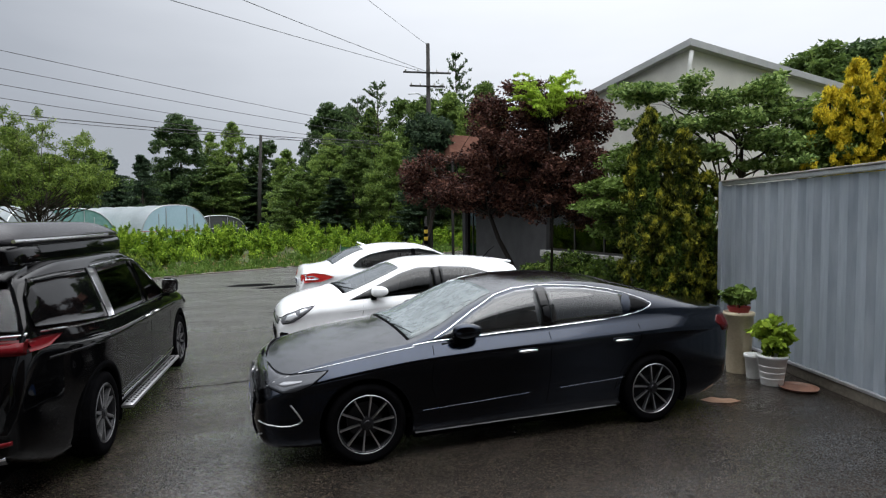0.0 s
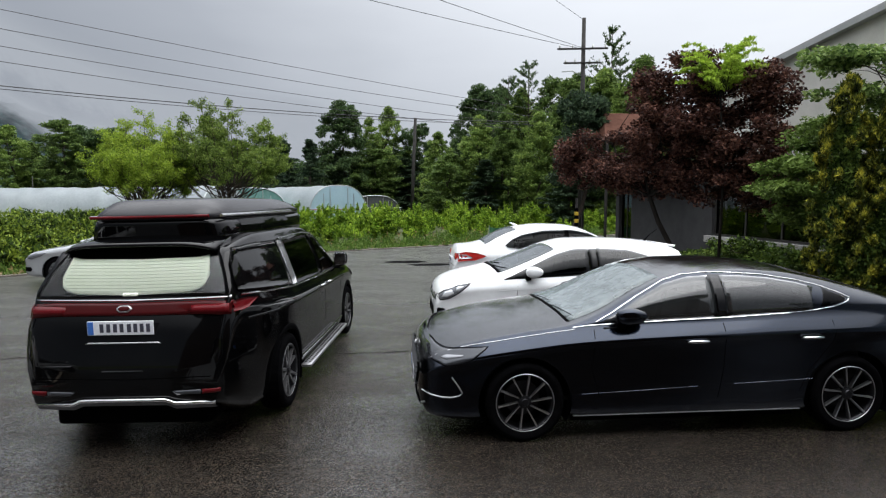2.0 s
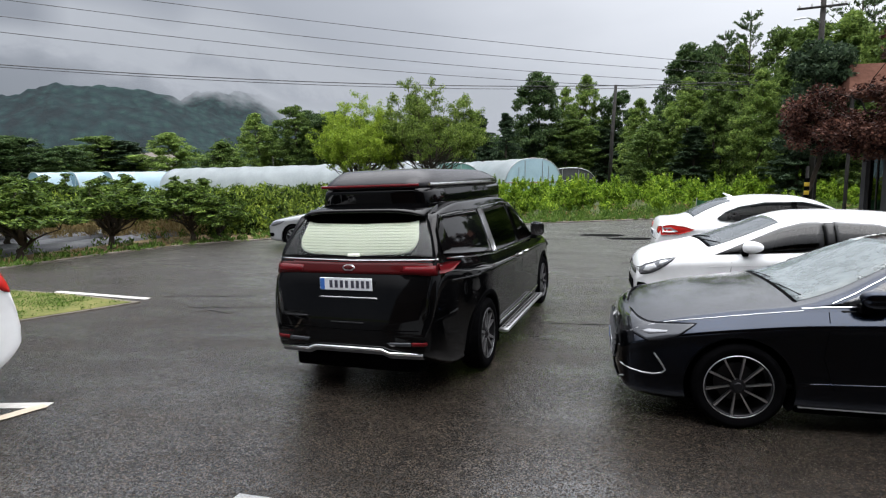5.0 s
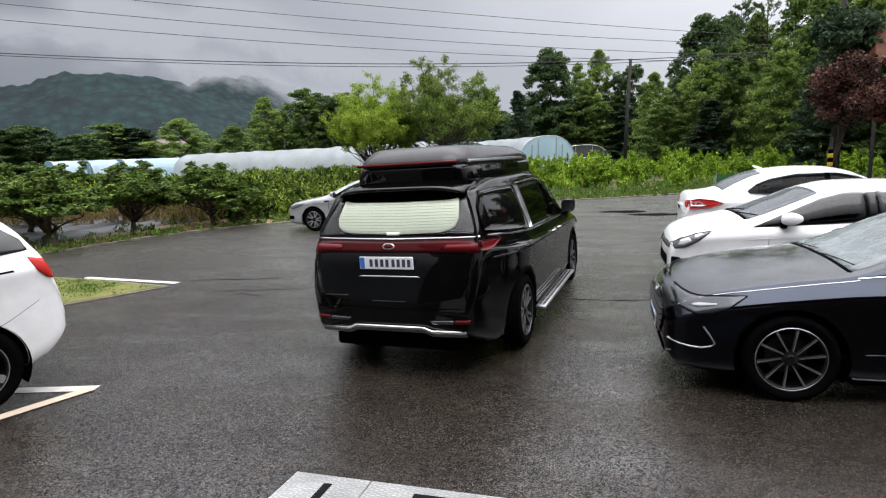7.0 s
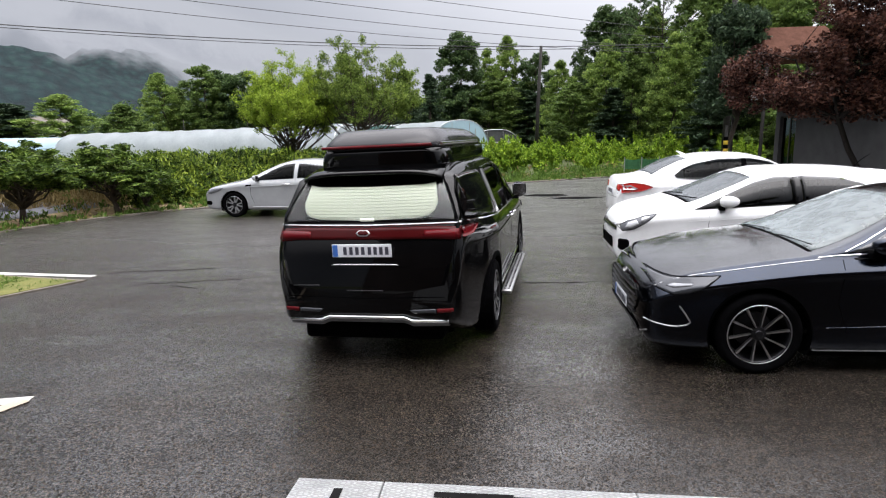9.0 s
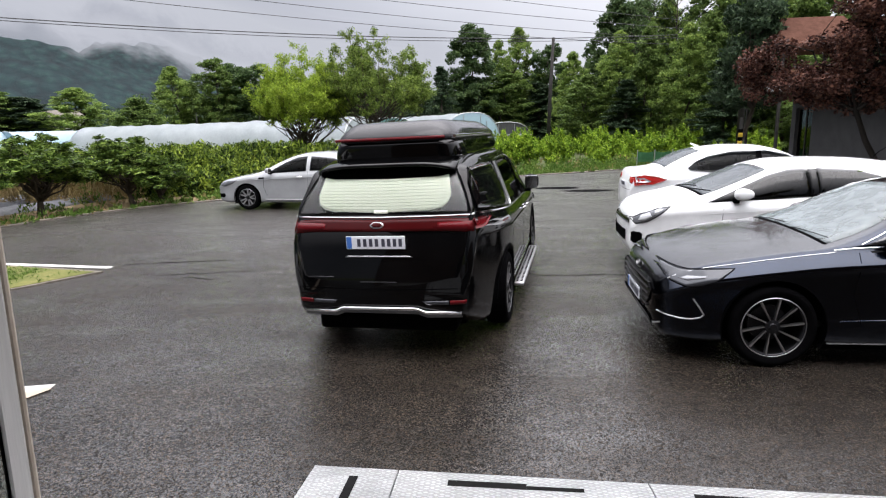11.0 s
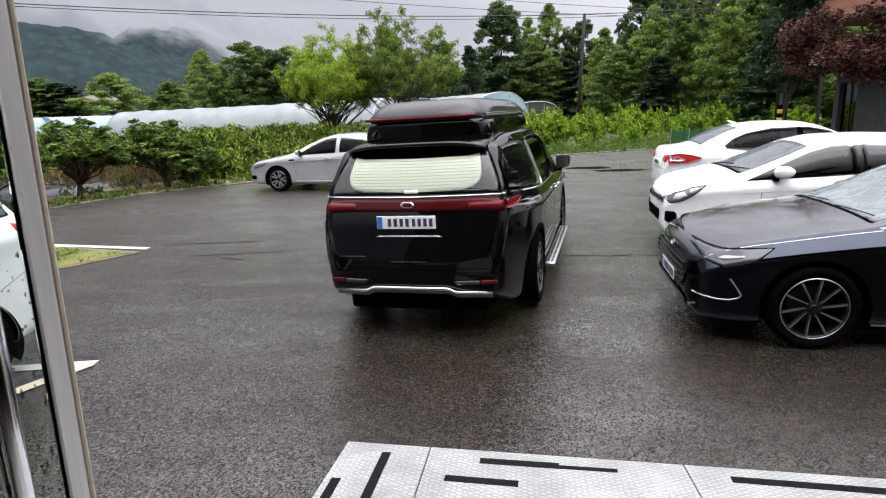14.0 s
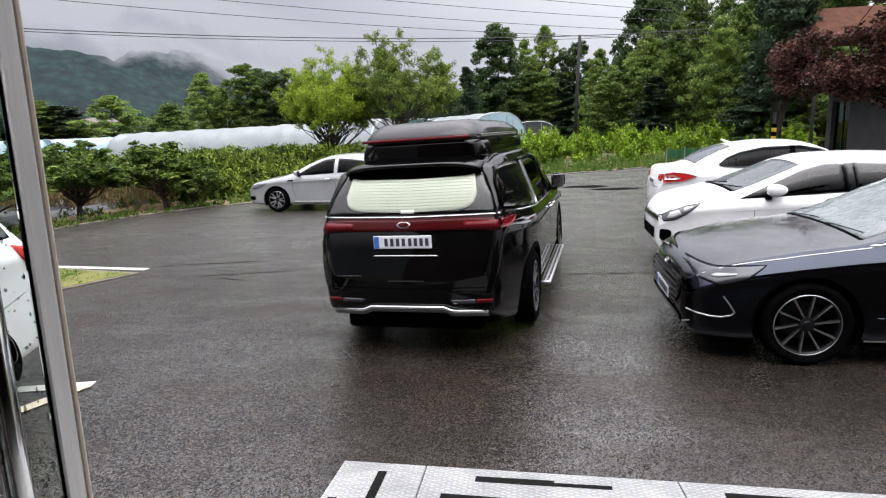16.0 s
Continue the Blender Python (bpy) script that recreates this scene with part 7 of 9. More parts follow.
    loft("roof_box_lid", [(1.845, 1.79, 4.60, 0.57, 0.25), (1.875, 1.79, 4.61, 0.575, 0.25), (1.90, 1.80, 4.60, 0.57, 0.25), (1.95, 1.95, 4.55, 0.535, 0.27), (2.0, 2.2, 4.48, 0.495, 0.3), (2.02, 2.4, 4.42, 0.46, 0.32), (2.032, 2.8, 4.25, 0.38, 0.36)], NAVY_LID, rb, "dark grey domed lid")
    part("light_strip", tube([(4.602, y, 1.874) for y in np.linspace(-0.52, 0.50, 9)], 0.014, 8), MID_RED, rb, "dark red light strip")
    for sy in (-1, 1):
        part("light_strip", tube([(x, sy * 0.573, 1.876) for x in (4.52, 4.2, 3.6, 3.0, 2.4)], 0.015, 8), CHROME, rb, "chrome side strip")
        part("roof_box_window", box((1.5, 0.008, 0.07), Matrix.Translation((3.4, sy * 0.592, 1.80)) @ Matrix.Rotation(sy * 0.44, 4, "X"), 0.003), TINT_DARK, rb)
    c.both("headlight", [(0.12, 0.80), (0.5, 0.83), (0.62, 0.93), (0.2, 0.90)], LAMP_GREY, off=0.006, nu=6, nv=3)
    c.patch("grille", "front", [(-0.62, 0.55), (0.62, 0.55), (0.60, 0.80), (-0.60, 0.80)], CHROME, 0.008, nu=12, nv=6)
    c.mirror(1.66, 1.18, BLACK_PAINT, (0.16, 0.19, 0.22), 0.12)
    c.handle(2.30, 0.985)
    c.handle(2.66, 0.99)
    c.plate("rear", 1.03, y0=-0.02)
    c.plate("front", 0.45)
    # added black blocks that shut out the light below the minivan
    tray = box((2.2, 1.70, 0.10), Matrix.Translation((2.48, 0, 0.23)), 0.02)
    add_box(tray, (4.1, 1.28, 0.12), Matrix.Translation((2.60, 0, 0.23)), 0.02)
    add_box(tray, (0.45, 1.26, 0.16), Matrix.Translation((4.82, 0, 0.31)), 0.04)
    part("shade_slab", tray, BLACK, c.root)
    c.finish(0.405, 0.36, 0.25, {"n": 5, "kind": "pair", "mat": WHEEL_DARK}, cladding=0.045)
    return c


NAVY_LID = paint("dark_grey_lid_paint", (0.018, 0.017, 0.019), 0.0, 0.3, drops=0.2)


def white_hatchback():
    c = Car("white_hatchback", place(0.80, 8.42, -2.5) @ Matrix.Diagonal((0.935, 1, 1, 1)), {
        "L": 4.045, "axles": (0.82, 3.39), "nose": 0.06, "bulge": 0.17,
        "half": [(0, 0.48), (0.03, 0.58), (0.08, 0.665), (0.16, 0.735), (0.28, 0.79), (0.45, 0.825), (0.8, 0.85), (2.0, 0.86), (3.2, 0.86), (3.7, 0.83), (3.95, 0.77), (4.045, 0.68)],
        "bottom": [(0, 0.34), (0.1, 0.22), (0.5, 0.19), (3.6, 0.21), (3.9, 0.28), (4.045, 0.42)],
        "top": [(0, 0.66), (0.06, 0.78), (0.2, 0.87), (0.5, 0.955), (0.85, 1.015), (1.1, 1.08), (1.6, 1.27), (1.9, 1.39), (2.2, 1.445), (2.6, 1.455), (3.1, 1.44), (3.5, 1.40), (3.72, 1.34), (3.80, 1.20), (3.90, 1.02), (4.0, 0.86), (4.045, 0.7)],
        "belt": [(0, 0.61), (0.2, 0.80), (0.5, 0.905), (1.0, 0.945), (1.6, 0.965), (3.0, 1.02), (3.6, 1.07), (3.85, 0.98), (4.045, 0.62)],
        "roof": [(0, 0.45), (0.3, 0.65), (0.8, 0.73), (1.1, 0.73), (1.5, 0.66), (1.9, 0.60), (2.4, 0.575), (3.2, 0.565), (3.7, 0.58), (3.9, 0.64), (4.045, 0.58)],
        "crown": [(0, 0.03), (0.8, 0.03), (2.2, 0.05), (3.6, 0.045), (4.045, 0.03)],
    }, WHITE_PAINT, label="white compact hatchback parked between two sedans", category="car", group="parked cars")
    c.cabin([1.95, 2.85], 0.34, 1.2)
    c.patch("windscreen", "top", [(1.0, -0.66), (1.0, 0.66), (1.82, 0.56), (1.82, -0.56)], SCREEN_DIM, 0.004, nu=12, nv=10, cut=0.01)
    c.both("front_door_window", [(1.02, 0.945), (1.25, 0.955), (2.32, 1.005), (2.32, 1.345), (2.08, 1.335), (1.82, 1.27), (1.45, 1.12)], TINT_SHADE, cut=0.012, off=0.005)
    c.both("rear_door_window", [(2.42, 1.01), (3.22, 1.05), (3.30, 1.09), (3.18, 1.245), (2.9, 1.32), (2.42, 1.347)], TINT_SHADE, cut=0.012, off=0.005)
    c.both("pillar_trim", [(2.315, 0.998), (2.425, 1.005), (2.425, 1.335), (2.315, 1.333)], GLOSSBLACK, off=0.006, nu=3)
    c.both("headlight", [(0.075, 0.70), (0.12, 0.66), (0.25, 0.70), (0.40, 0.79), (0.54, 0.90), (0.36, 0.865), (0.18, 0.79)], LAMP_GREY, off=0.006, label="clear headlight with dark inner bezel")
    c.lines("headlight_rim", [(0.085, 0.70), (0.12, 0.66), (0.25, 0.70), (0.40, 0.79), (0.54, 0.90), (0.36, 0.865), (0.18, 0.79), (0.085, 0.71)], 0.014, BLACK, off=0.008, step=0.03)
    c.both("headlight_reflector", [(0.33, 0.79), (0.38, 0.80), (0.45, 0.86), (0.40, 0.865), (0.35, 0.845)], WHITE_LAMP, off=0.011, nu=5, nv=2)
    c.both("headlight_bezel", [(0.15, 0.705), (0.22, 0.715), (0.31, 0.77), (0.28, 0.81), (0.19, 0.775)], WHITE_LAMP, off=0.012, nu=6, nv=3)
    c.patch("grille", "front", [(-0.50, 0.64), (0.50, 0.64), (0.46, 0.70), (-0.46, 0.70)], GLOSSBLACK, 0.008, nu=12, nv=3)
    c.patch("bumper_intake", "front", [(-0.34, 0.39), (0.34, 0.39), (0.34, 0.53), (-0.34, 0.53)], BLACK, 0.010, nu=12, nv=3)
    for kind in ("left", "right"):
        c.patch("fog_lamp_recess", kind, [(0.085, 0.42), (0.11, 0.40), (0.18, 0.40), (0.205, 0.43), (0.20, 0.53), (0.17, 0.555), (0.10, 0.55), (0.085, 0.53)], BLACK, 0.010, nu=6, nv=4)
    c.lines("door_gap", [(1.22, 0.93), (1.20, 0.6), (1.28, 0.34)], 0.006, BLACK, off=0.001, thick=0.004)
    c.lines("door_gap", [(2.37, 0.99), (2.36, 0.6), (2.32, 0.32)], 0.006, BLACK, off=0.001, thick=0.004)
    c.lines("side_crease", [(0.95, 0.80), (2.0, 0.85), (3.6, 0.93)], 0.014, WHITE_PAINT, off=0.002)
    c.both("rear_lamp", [(3.62, 0.93), (3.88, 0.80), (3.93, 0.93), (3.78, 1.05)], RED_LAMP, off=0.006, nu=6, nv=3)
    part("roof_spoiler", box((0.14, 0.94, 0.03), Matrix.Translation((3.66, 0, 1.366)) @ Matrix.Rotation(0.12, 4, "Y"), 0.014), WHITE_PAINT, c.root, "", True)
    c.mirror(1.45, 1.03, WHITE_PAINT, (0.25, 0.12, 0.15), 0.085, folded=True)
    c.handle(2.18, 0.88, WHITE_PAINT)
    c.handle(3.08, 0.93, WHITE_PAINT)
    c.ribbon("wiper", "top", [(0.99, 0.58), (1.05, 0.25), (1.10, -0.02)], 0.010, BLACK, off=0.014, thick=0.0)
    c.ribbon("wiper", "top", [(0.99, -0.05), (1.05, -0.35), (1.12, -0.60)], 0.010, BLACK, off=0.014, thick=0.0)
    c.patch("cowl", "top", [(0.96, -0.63), (0.96, 0.63), (1.0, 0.66), (1.0, -0.66)], BLACK, 0.003, nu=3, nv=10)
    part("roof_antenna", tube([(3.45, 0, 1.40), (3.55, 0, 1.50), (3.66, 0, 1.57)], [0.012, 0.006, 0.003], 6), BLACK, c.root)
    c.finish(0.355, 0.31, 0.215, {"n": 5, "kind": "wide"})
    return c


def white_sedan():
    c = Car("white_sedan", place(6.20, 11.45, 177.0) @ Matrix.Diagonal((1, 1, 1.035, 1)), {
        "L": 4.62, "axles": (0.90, 3.60),
        "half": [(0, 0.58), (0.05, 0.70), (0.15, 0.79), (0.4, 0.86), (0.9, 0.90), (3.6, 0.90), (4.1, 0.875), (4.4, 0.82), (4.55, 0.76), (4.62, 0.66)],
        "bottom": [(0, 0.34), (0.1, 0.22), (0.5, 0.19), (4.2, 0.21), (4.5, 0.28), (4.62, 0.40)],
        "top": [(0, 0.64), (0.06, 0.74), (0.2, 0.82), (0.6, 0.91), (1.1, 0.99), (1.4, 1.10), (1.8, 1.30), (2.1, 1.42), (2.4, 1.47), (2.8, 1.48), (3.2, 1.45), (3.5, 1.39), (3.8, 1.26), (4.05, 1.13), (4.3, 1.09), (4.5, 1.075), (4.57, 1.0), (4.62, 0.82)],
        "belt": [(0, 0.60), (0.2, 0.72), (0.6, 0.85), (1.2, 0.93), (2.5, 0.98), (3.5, 1.02), (4.1, 1.03), (4.5, 0.99), (4.62, 0.74)],
        "roof": [(0, 0.48), (0.3, 0.68), (0.8, 0.77), (1.2, 0.77), (1.6, 0.70), (2.0, 0.63), (2.6, 0.60), (3.2, 0.60), (3.6, 0.63), (4.0, 0.70), (4.4, 0.70), (4.62, 0.56)],
        "crown": [(0, 0.03), (0.8, 0.05), (2.4, 0.05), (3.6, 0.05), (4.2, 0.035), (4.62, 0.03)],
    }, WHITE_PAINT, label="white sedan parked with its tail to the yard beyond the hatchback", category="car", group="parked cars")
    c.cabin([2.1, 3.0], 0.34, 1.25)
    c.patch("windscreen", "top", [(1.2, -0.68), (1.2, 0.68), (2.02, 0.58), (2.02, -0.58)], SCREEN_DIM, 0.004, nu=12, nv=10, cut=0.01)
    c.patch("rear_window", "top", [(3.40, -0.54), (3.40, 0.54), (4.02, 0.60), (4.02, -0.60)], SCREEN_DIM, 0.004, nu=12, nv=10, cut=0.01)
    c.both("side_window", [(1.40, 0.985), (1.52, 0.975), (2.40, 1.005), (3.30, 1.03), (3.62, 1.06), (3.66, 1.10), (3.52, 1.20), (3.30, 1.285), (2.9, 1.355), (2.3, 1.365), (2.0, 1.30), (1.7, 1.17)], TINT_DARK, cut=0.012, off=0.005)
    c.both("pillar_trim", [(2.40, 1.005), (2.48, 1.005), (2.48, 1.365), (2.40, 1.365)], BLACK, off=0.007, nu=3)
    c.lines("rain_guard", [(1.7, 1.20), (2.0, 1.325), (2.35, 1.385), (2.9, 1.375), (3.3, 1.305), (3.52, 1.22)], 0.035, WHITE_PAINT, off=0.012)
    c.both("rear_lamp", [(4.02, 0.915), (4.25, 0.835), (4.55, 0.81), (4.57, 0.95), (4.4, 0.985), (4.2, 0.965)], RED_LAMP, off=0.008, nu=8, nv=4)
    for sy in (-1, 1):
        c.patch("rear_lamp_inner", "rear", [(sy * 0.44, 0.86), (sy * 0.68, 0.83), (sy * 0.68, 0.94), (sy * 0.48, 0.95)], RED_LAMP, 0.008, nu=6, nv=3)
    c.both("lamp_stripe", [(4.28, 0.885), (4.38, 0.865), (4.52, 0.865), (4.53, 0.93), (4.40, 0.94)], WHITE_LAMP, off=0.012, nu=4, nv=1)
    part("roof_fin", tube([(3.28, 0, 1.43), (3.36, 0, 1.47), (3.43, 0, 1.50)], [0.03, 0.02, 0.008], 8), WHITE_PAINT, c.root)
    c.lines("door_gap", [(2.44, 0.99), (2.43, 0.6), (2.40, 0.34)], 0.006, BLACK, off=0.001, thick=0.004)
    c.lines("door_gap", [(3.40, 1.0), (3.36, 0.75), (3.2, 0.45)], 0.006, BLACK, off=0.001, thick=0.004)
    c.ribbon("boot_gap", "rear", [(-0.66, 1.0), (-0.62, 0.72), (0, 0.70), (0.62, 0.72), (0.66, 1.0)], 0.007, BLACK, off=0.001, thick=0.004)
    c.mirror(1.5, 1.04, WHITE_PAINT, (0.13, 0.20, 0.14), 0.13)
    c.handle(2.25, 0.87)
    c.handle(3.15, 0.91)
    c.both("headlight", [(0.12, 0.66), (0.45, 0.69), (0.6, 0.80), (0.25, 0.77)], LAMP_GREY, off=0.006, nu=6, nv=3)
    c.plate("rear", 0.80, blue=False)
    c.finish(0.365, 0.32, 0.22, {"n": 5, "kind": "pair"})
    return c


def silver_sedan():
    c = Car("silver_sedan", place(-8.2, 15.59, -6.0), {
        "L": 4.845, "axles": (0.94, 3.735),
        "half": [(0, 0.58), (0.05, 0.71), (0.15, 0.80), (0.4, 0.87), (0.9, 0.91), (3.7, 0.91), (4.2, 0.885), (4.6, 0.83), (4.78, 0.76), (4.845, 0.66)],
        "bottom": [(0, 0.34), (0.1, 0.22), (0.5, 0.19), (4.4, 0.21), (4.7, 0.28), (4.845, 0.40)],
        "top": [(0, 0.62), (0.06, 0.72), (0.2, 0.79), (0.6, 0.88), (1.1, 0.965), (1.4, 1.05), (1.8, 1.24), (2.2, 1.39), (2.5, 1.445), (2.9, 1.455), (3.4, 1.42), (3.8, 1.32), (4.2, 1.16), (4.4, 1.11), (4.7, 1.09), (4.8, 1.0), (4.845, 0.82)],
        "belt": [(0, 0.58), (0.2, 0.70), (0.6, 0.82), (1.2, 0.90), (2.5, 0.955), (3.5, 1.0), (4.2, 1.03), (4.7, 1.0), (4.845, 0.74)],
        "roof": [(0, 0.48), (0.3, 0.70), (0.8, 0.78), (1.3, 0.78), (1.7, 0.71), (2.1, 0.64), (2.7, 0.61), (3.4, 0.60), (3.9, 0.65), (4.3, 0.72), (4.7, 0.70), (4.845, 0.56)],
        "crown": [(0, 0.03), (0.8, 0.05), (2.4, 0.05), (3.6, 0.05), (4.4, 0.035), (4.845, 0.03)],
    }, SILVER_PAINT, label="silver sedan parked at the edge of the orchard", category="car", group="parked cars")
    c.cabin([2.2, 3.15], 0.34, 1.3)
    c.patch("windscreen", "top", [(1.28, -0.69), (1.28, 0.69), (2.14, 0.58), (2.14, -0.58)], TINT, 0.004, nu=12, nv=10, cut=0.01)
    c.patch("rear_window", "top", [(3.6, -0.54), (3.6, 0.54), (4.24, 0.60), (4.24, -0.60)], TINT_DARK, 0.004, nu=12, nv=10, cut=0.01)
    c.both("front_door_window", [(1.55, 0.955), (1.66, 0.945), (2.60, 0.985), (2.60, 1.345), (2.35, 1.33), (2.0, 1.19)], TINT_DARK, cut=0.012, off=0.005)
    c.both("rear_door_window", [(2.70, 0.99), (3.55, 1.02), (3.80, 1.07), (3.62, 1.19), (3.3, 1.29), (2.70, 1.345)], TINT_DARK, cut=0.012, off=0.005)
    c.lines("window_trim", [(1.5, 0.945), (2.0, 1.215), (2.35, 1.36), (2.65, 1.375), (3.3, 1.325), (3.7, 1.19)], 0.014, CHROME, off=0.008)
    c.both("headlight", [(0.12, 0.64), (0.30, 0.615), (0.55, 0.69), (0.70, 0.77), (0.42, 0.755), (0.2, 0.70)], LAMP_GREY, off=0.006)
    c.patch("grille", "front", [(-0.40, 0.56), (0.40, 0.56), (0.42, 0.635), (-0.42, 0.635)], GLOSSBLACK, 0.008, nu=12, nv=3)
    for kind in ("left", "right"):
        c.patch("fog_lamp_recess", kind, [(0.06, 0.33), (0.24, 0.32), (0.30, 0.37), (0.26, 0.43), (0.08, 0.42)], BLACK, 0.006, nu=6, nv=3)
    c.patch("bumper_intake", "front", [(-0.5, 0.27), (0.5, 0.27), (0.44, 0.42), (-0.44, 0.42)], BLACK, 0.006, nu=12, nv=3)
    c.both("fender_vent", [(1.28, 0.80), (1.46, 0.81), (1.46, 0.845), (1.32, 0.84)], BLACK, off=0.006, nu=3, nv=1)
    c.lines("sill_trim", [(1.45, 0.27), (2.4, 0.265), (3.3, 0.275)], 0.03, CHROME, off=0.010)
    c.lines("door_gap", [(1.45, 0.90), (1.42, 0.6), (1.50, 0.36)], 0.006, BLACK, off=0.001, thick=0.004)
    c.lines("door_gap", [(2.65, 0.98), (2.64, 0.6), (2.60, 0.34)], 0.006, BLACK, off=0.001, thick=0.004)
    c.lines("side_crease", [(1.2, 0.78), (2.5, 0.83), (4.3, 0.92)], 0.018, SILVER_PAINT, off=0.008)
    c.mirror(1.62, 1.0, SILVER_PAINT, (0.13, 0.20, 0.14), 0.13)
    c.handle(2.42, 0.85)
    c.handle(3.4, 0.88)
    c.plate("front", 0.48)
    c.finish(0.37, 0.325, 0.225, {"n": 5, "kind": "pair"})
    return c


def white_suv():
    c = Car("white_suv", place(-7.47, 0.17, 65.7), {
        "L": 4.74, "axles": (0.93, 3.98),
        "half": [(0, 0.64), (0.06, 0.78), (0.2, 0.87), (0.5, 0.92), (0.9, 0.94), (3.8, 0.945), (4.25, 0.925), (4.54, 0.885), (4.68, 0.83), (4.74, 0.74)],
        "bottom": [(0, 0.34), (0.15, 0.26), (0.6, 0.23), (4.2, 0.26), (4.54, 0.34), (4.74, 0.50)],
        "top": [(0, 0.80), (0.06, 0.92), (0.25, 1.0), (0.8, 1.07), (1.15, 1.13), (1.5, 1.30), (2.0, 1.58), (2.3, 1.66), (2.8, 1.69), (3.6, 1.68), (4.05, 1.66), (4.30, 1.61), (4.46, 1.48), (4.56, 1.34), (4.63, 1.24), (4.665, 1.14), (4.695, 1.02), (4.72, 0.92), (4.74, 0.80)],
        "belt": [(0, 0.74), (0.3, 0.90), (1.0, 1.03), (2.5, 1.08), (3.6, 1.16), (4.2, 1.22), (4.55, 1.225), (4.63, 1.12), (4.69, 0.94), (4.74, 0.70)],
        "roof": [(0, 0.58), (0.4, 0.76), (1.0, 0.80), (1.4, 0.77), (1.9, 0.70), (2.4, 0.66), (3.6, 0.65), (4.1, 0.65), (4.4, 0.70), (4.74, 0.64)],
        "crown": [(0, 0.03), (1.0, 0.05), (2.5, 0.05), (4.2, 0.05), (4.74, 0.03)],
    }, WHITE_PAINT, label="white estate car seen by its rear quarter in a painted bay", category="car", group="parked cars")
    c.cabin([2.1, 3.05], 0.42, 1.3)
    c.patch("windscreen", "top", [(1.2, -0.70), (1.2, 0.70), (1.95, 0.62), (1.95, -0.62)], TINT, 0.004, nu=12, nv=10)
    c.patch("rear_window", "rear", [(-0.66, 1.25), (0.66, 1.25), (0.56, 1.52), (-0.56, 1.52)], TINT_DARK, 0.005, nu=12, nv=6)
    c.both("front_door_window", [(1.55, 1.08), (2.35, 1.10), (2.35, 1.53), (2.1, 1.50), (1.8, 1.32)], TINT_DARK, off=0.005)
    c.both("rear_door_window", [(2.45, 1.105), (3.35, 1.14), (3.35, 1.52), (2.45, 1.535)], TINT_DARK, off=0.005)
    c.both("quarter_window", [(3.45, 1.19), (4.50, 1.27), (4.47, 1.36), (4.30, 1.50), (3.45, 1.53)], TINT, off=0.005)
    c.both("rear_lamp", [(4.48, 1.215), (4.53, 1.10), (4.60, 1.03), (4.665, 1.00), (4.65, 1.10), (4.60, 1.18)], RED_LAMP, off=0.010, nu=8, nv=4)
    c.lines("side_crease", [(2.6, 1.06), (3.6, 1.095), (4.36, 1.120)], 0.016, BLACK, off=0.003)
    c.lines("bumper_gap", [(4.02, 0.62), (4.25, 0.70), (4.52, 0.84)], 0.004, BLACK, off=0.001, thick=0.004)
    c.lines("door_gap", [(2.4, 1.10), (2.4, 0.7), (2.36, 0.36)], 0.006, BLACK, off=0.001, thick=0.004)
    c.mirror(1.6, 1.14, WHITE_PAINT, (0.14, 0.22, 0.17), 0.13)
    c.handle(2.25, 0.93)
    c.handle(3.25, 0.96)
    c.both("headlight", [(0.12, 0.78), (0.5, 0.82), (0.6, 0.92), (0.2, 0.89)], LAMP_GREY, off=0.006, nu=6, nv=3)
    c.plate("rear", 0.80)
    c.finish(0.40, 0.36, 0.25, {"n": 5, "kind": "wide"})
    return c


dark_sedan()
black_minivan()
white_hatchback()
white_sedan()
silver_sedan()
white_suv()

# ---- trees and bushes ----
MAPLE_SPOT = (7.0, 12.2, 0)
tree("red_maple", MAPLE_SPOT, 11, (-1.0, -0.3, 2.6), 0.075, [(-1.76, 1.18, 2.92, 0.88, 0.95, 0.62), (-2.05, 1.45, 3.25, 0.5, 0.55, 0.32), (-0.62, 0.55, 4.25, 0.5, 0.55, 0.8), (-0.57, 0.32, 3.15, 1.0, 1.1, 1.0), (0.16, -0.54, 3.6, 0.98, 1.05, 1.05), (0.79, -1.15, 4.15, 0.66, 0.72, 0.66), (0.63, -1.15, 3.05, 0.68, 0.75, 0.82), (-0.07, -0.17, 4.6, 0.8, 0.9, 0.5), (0.11, -0.55, 2.5, 0.83, 0.9, 0.5), (0.85, -1.1, 2.2, 0.7, 0.75, 0.5), (-0.86, 0.35, 2.5, 0.86, 0.94, 0.43), (0.25, -0.3, 5.25, 0.3, 0.3, 0.35), (-1.0, 0.85, 5.0, 0.25, 0.25, 0.25), (0.7, -0.9, 4.75, 0.3, 0.3, 0.3)], 430, 0.27, 75000, 0.048, LEAF_MAPLE, flat=0.35, limbs=26, fork=4, bark=BARK_DARK, lean=[(0, 0, -0.05), (-0.10, 0.05, 0.5), (-0.35, 0.12, 1.0), (-0.6, 0.2, 1.5), (-0.8, 0.28, 2.1), (-0.9, 0.3, 2.7)],
     label="maroon-leaved maple with a leaning dark trunk by the wall", category="tree")
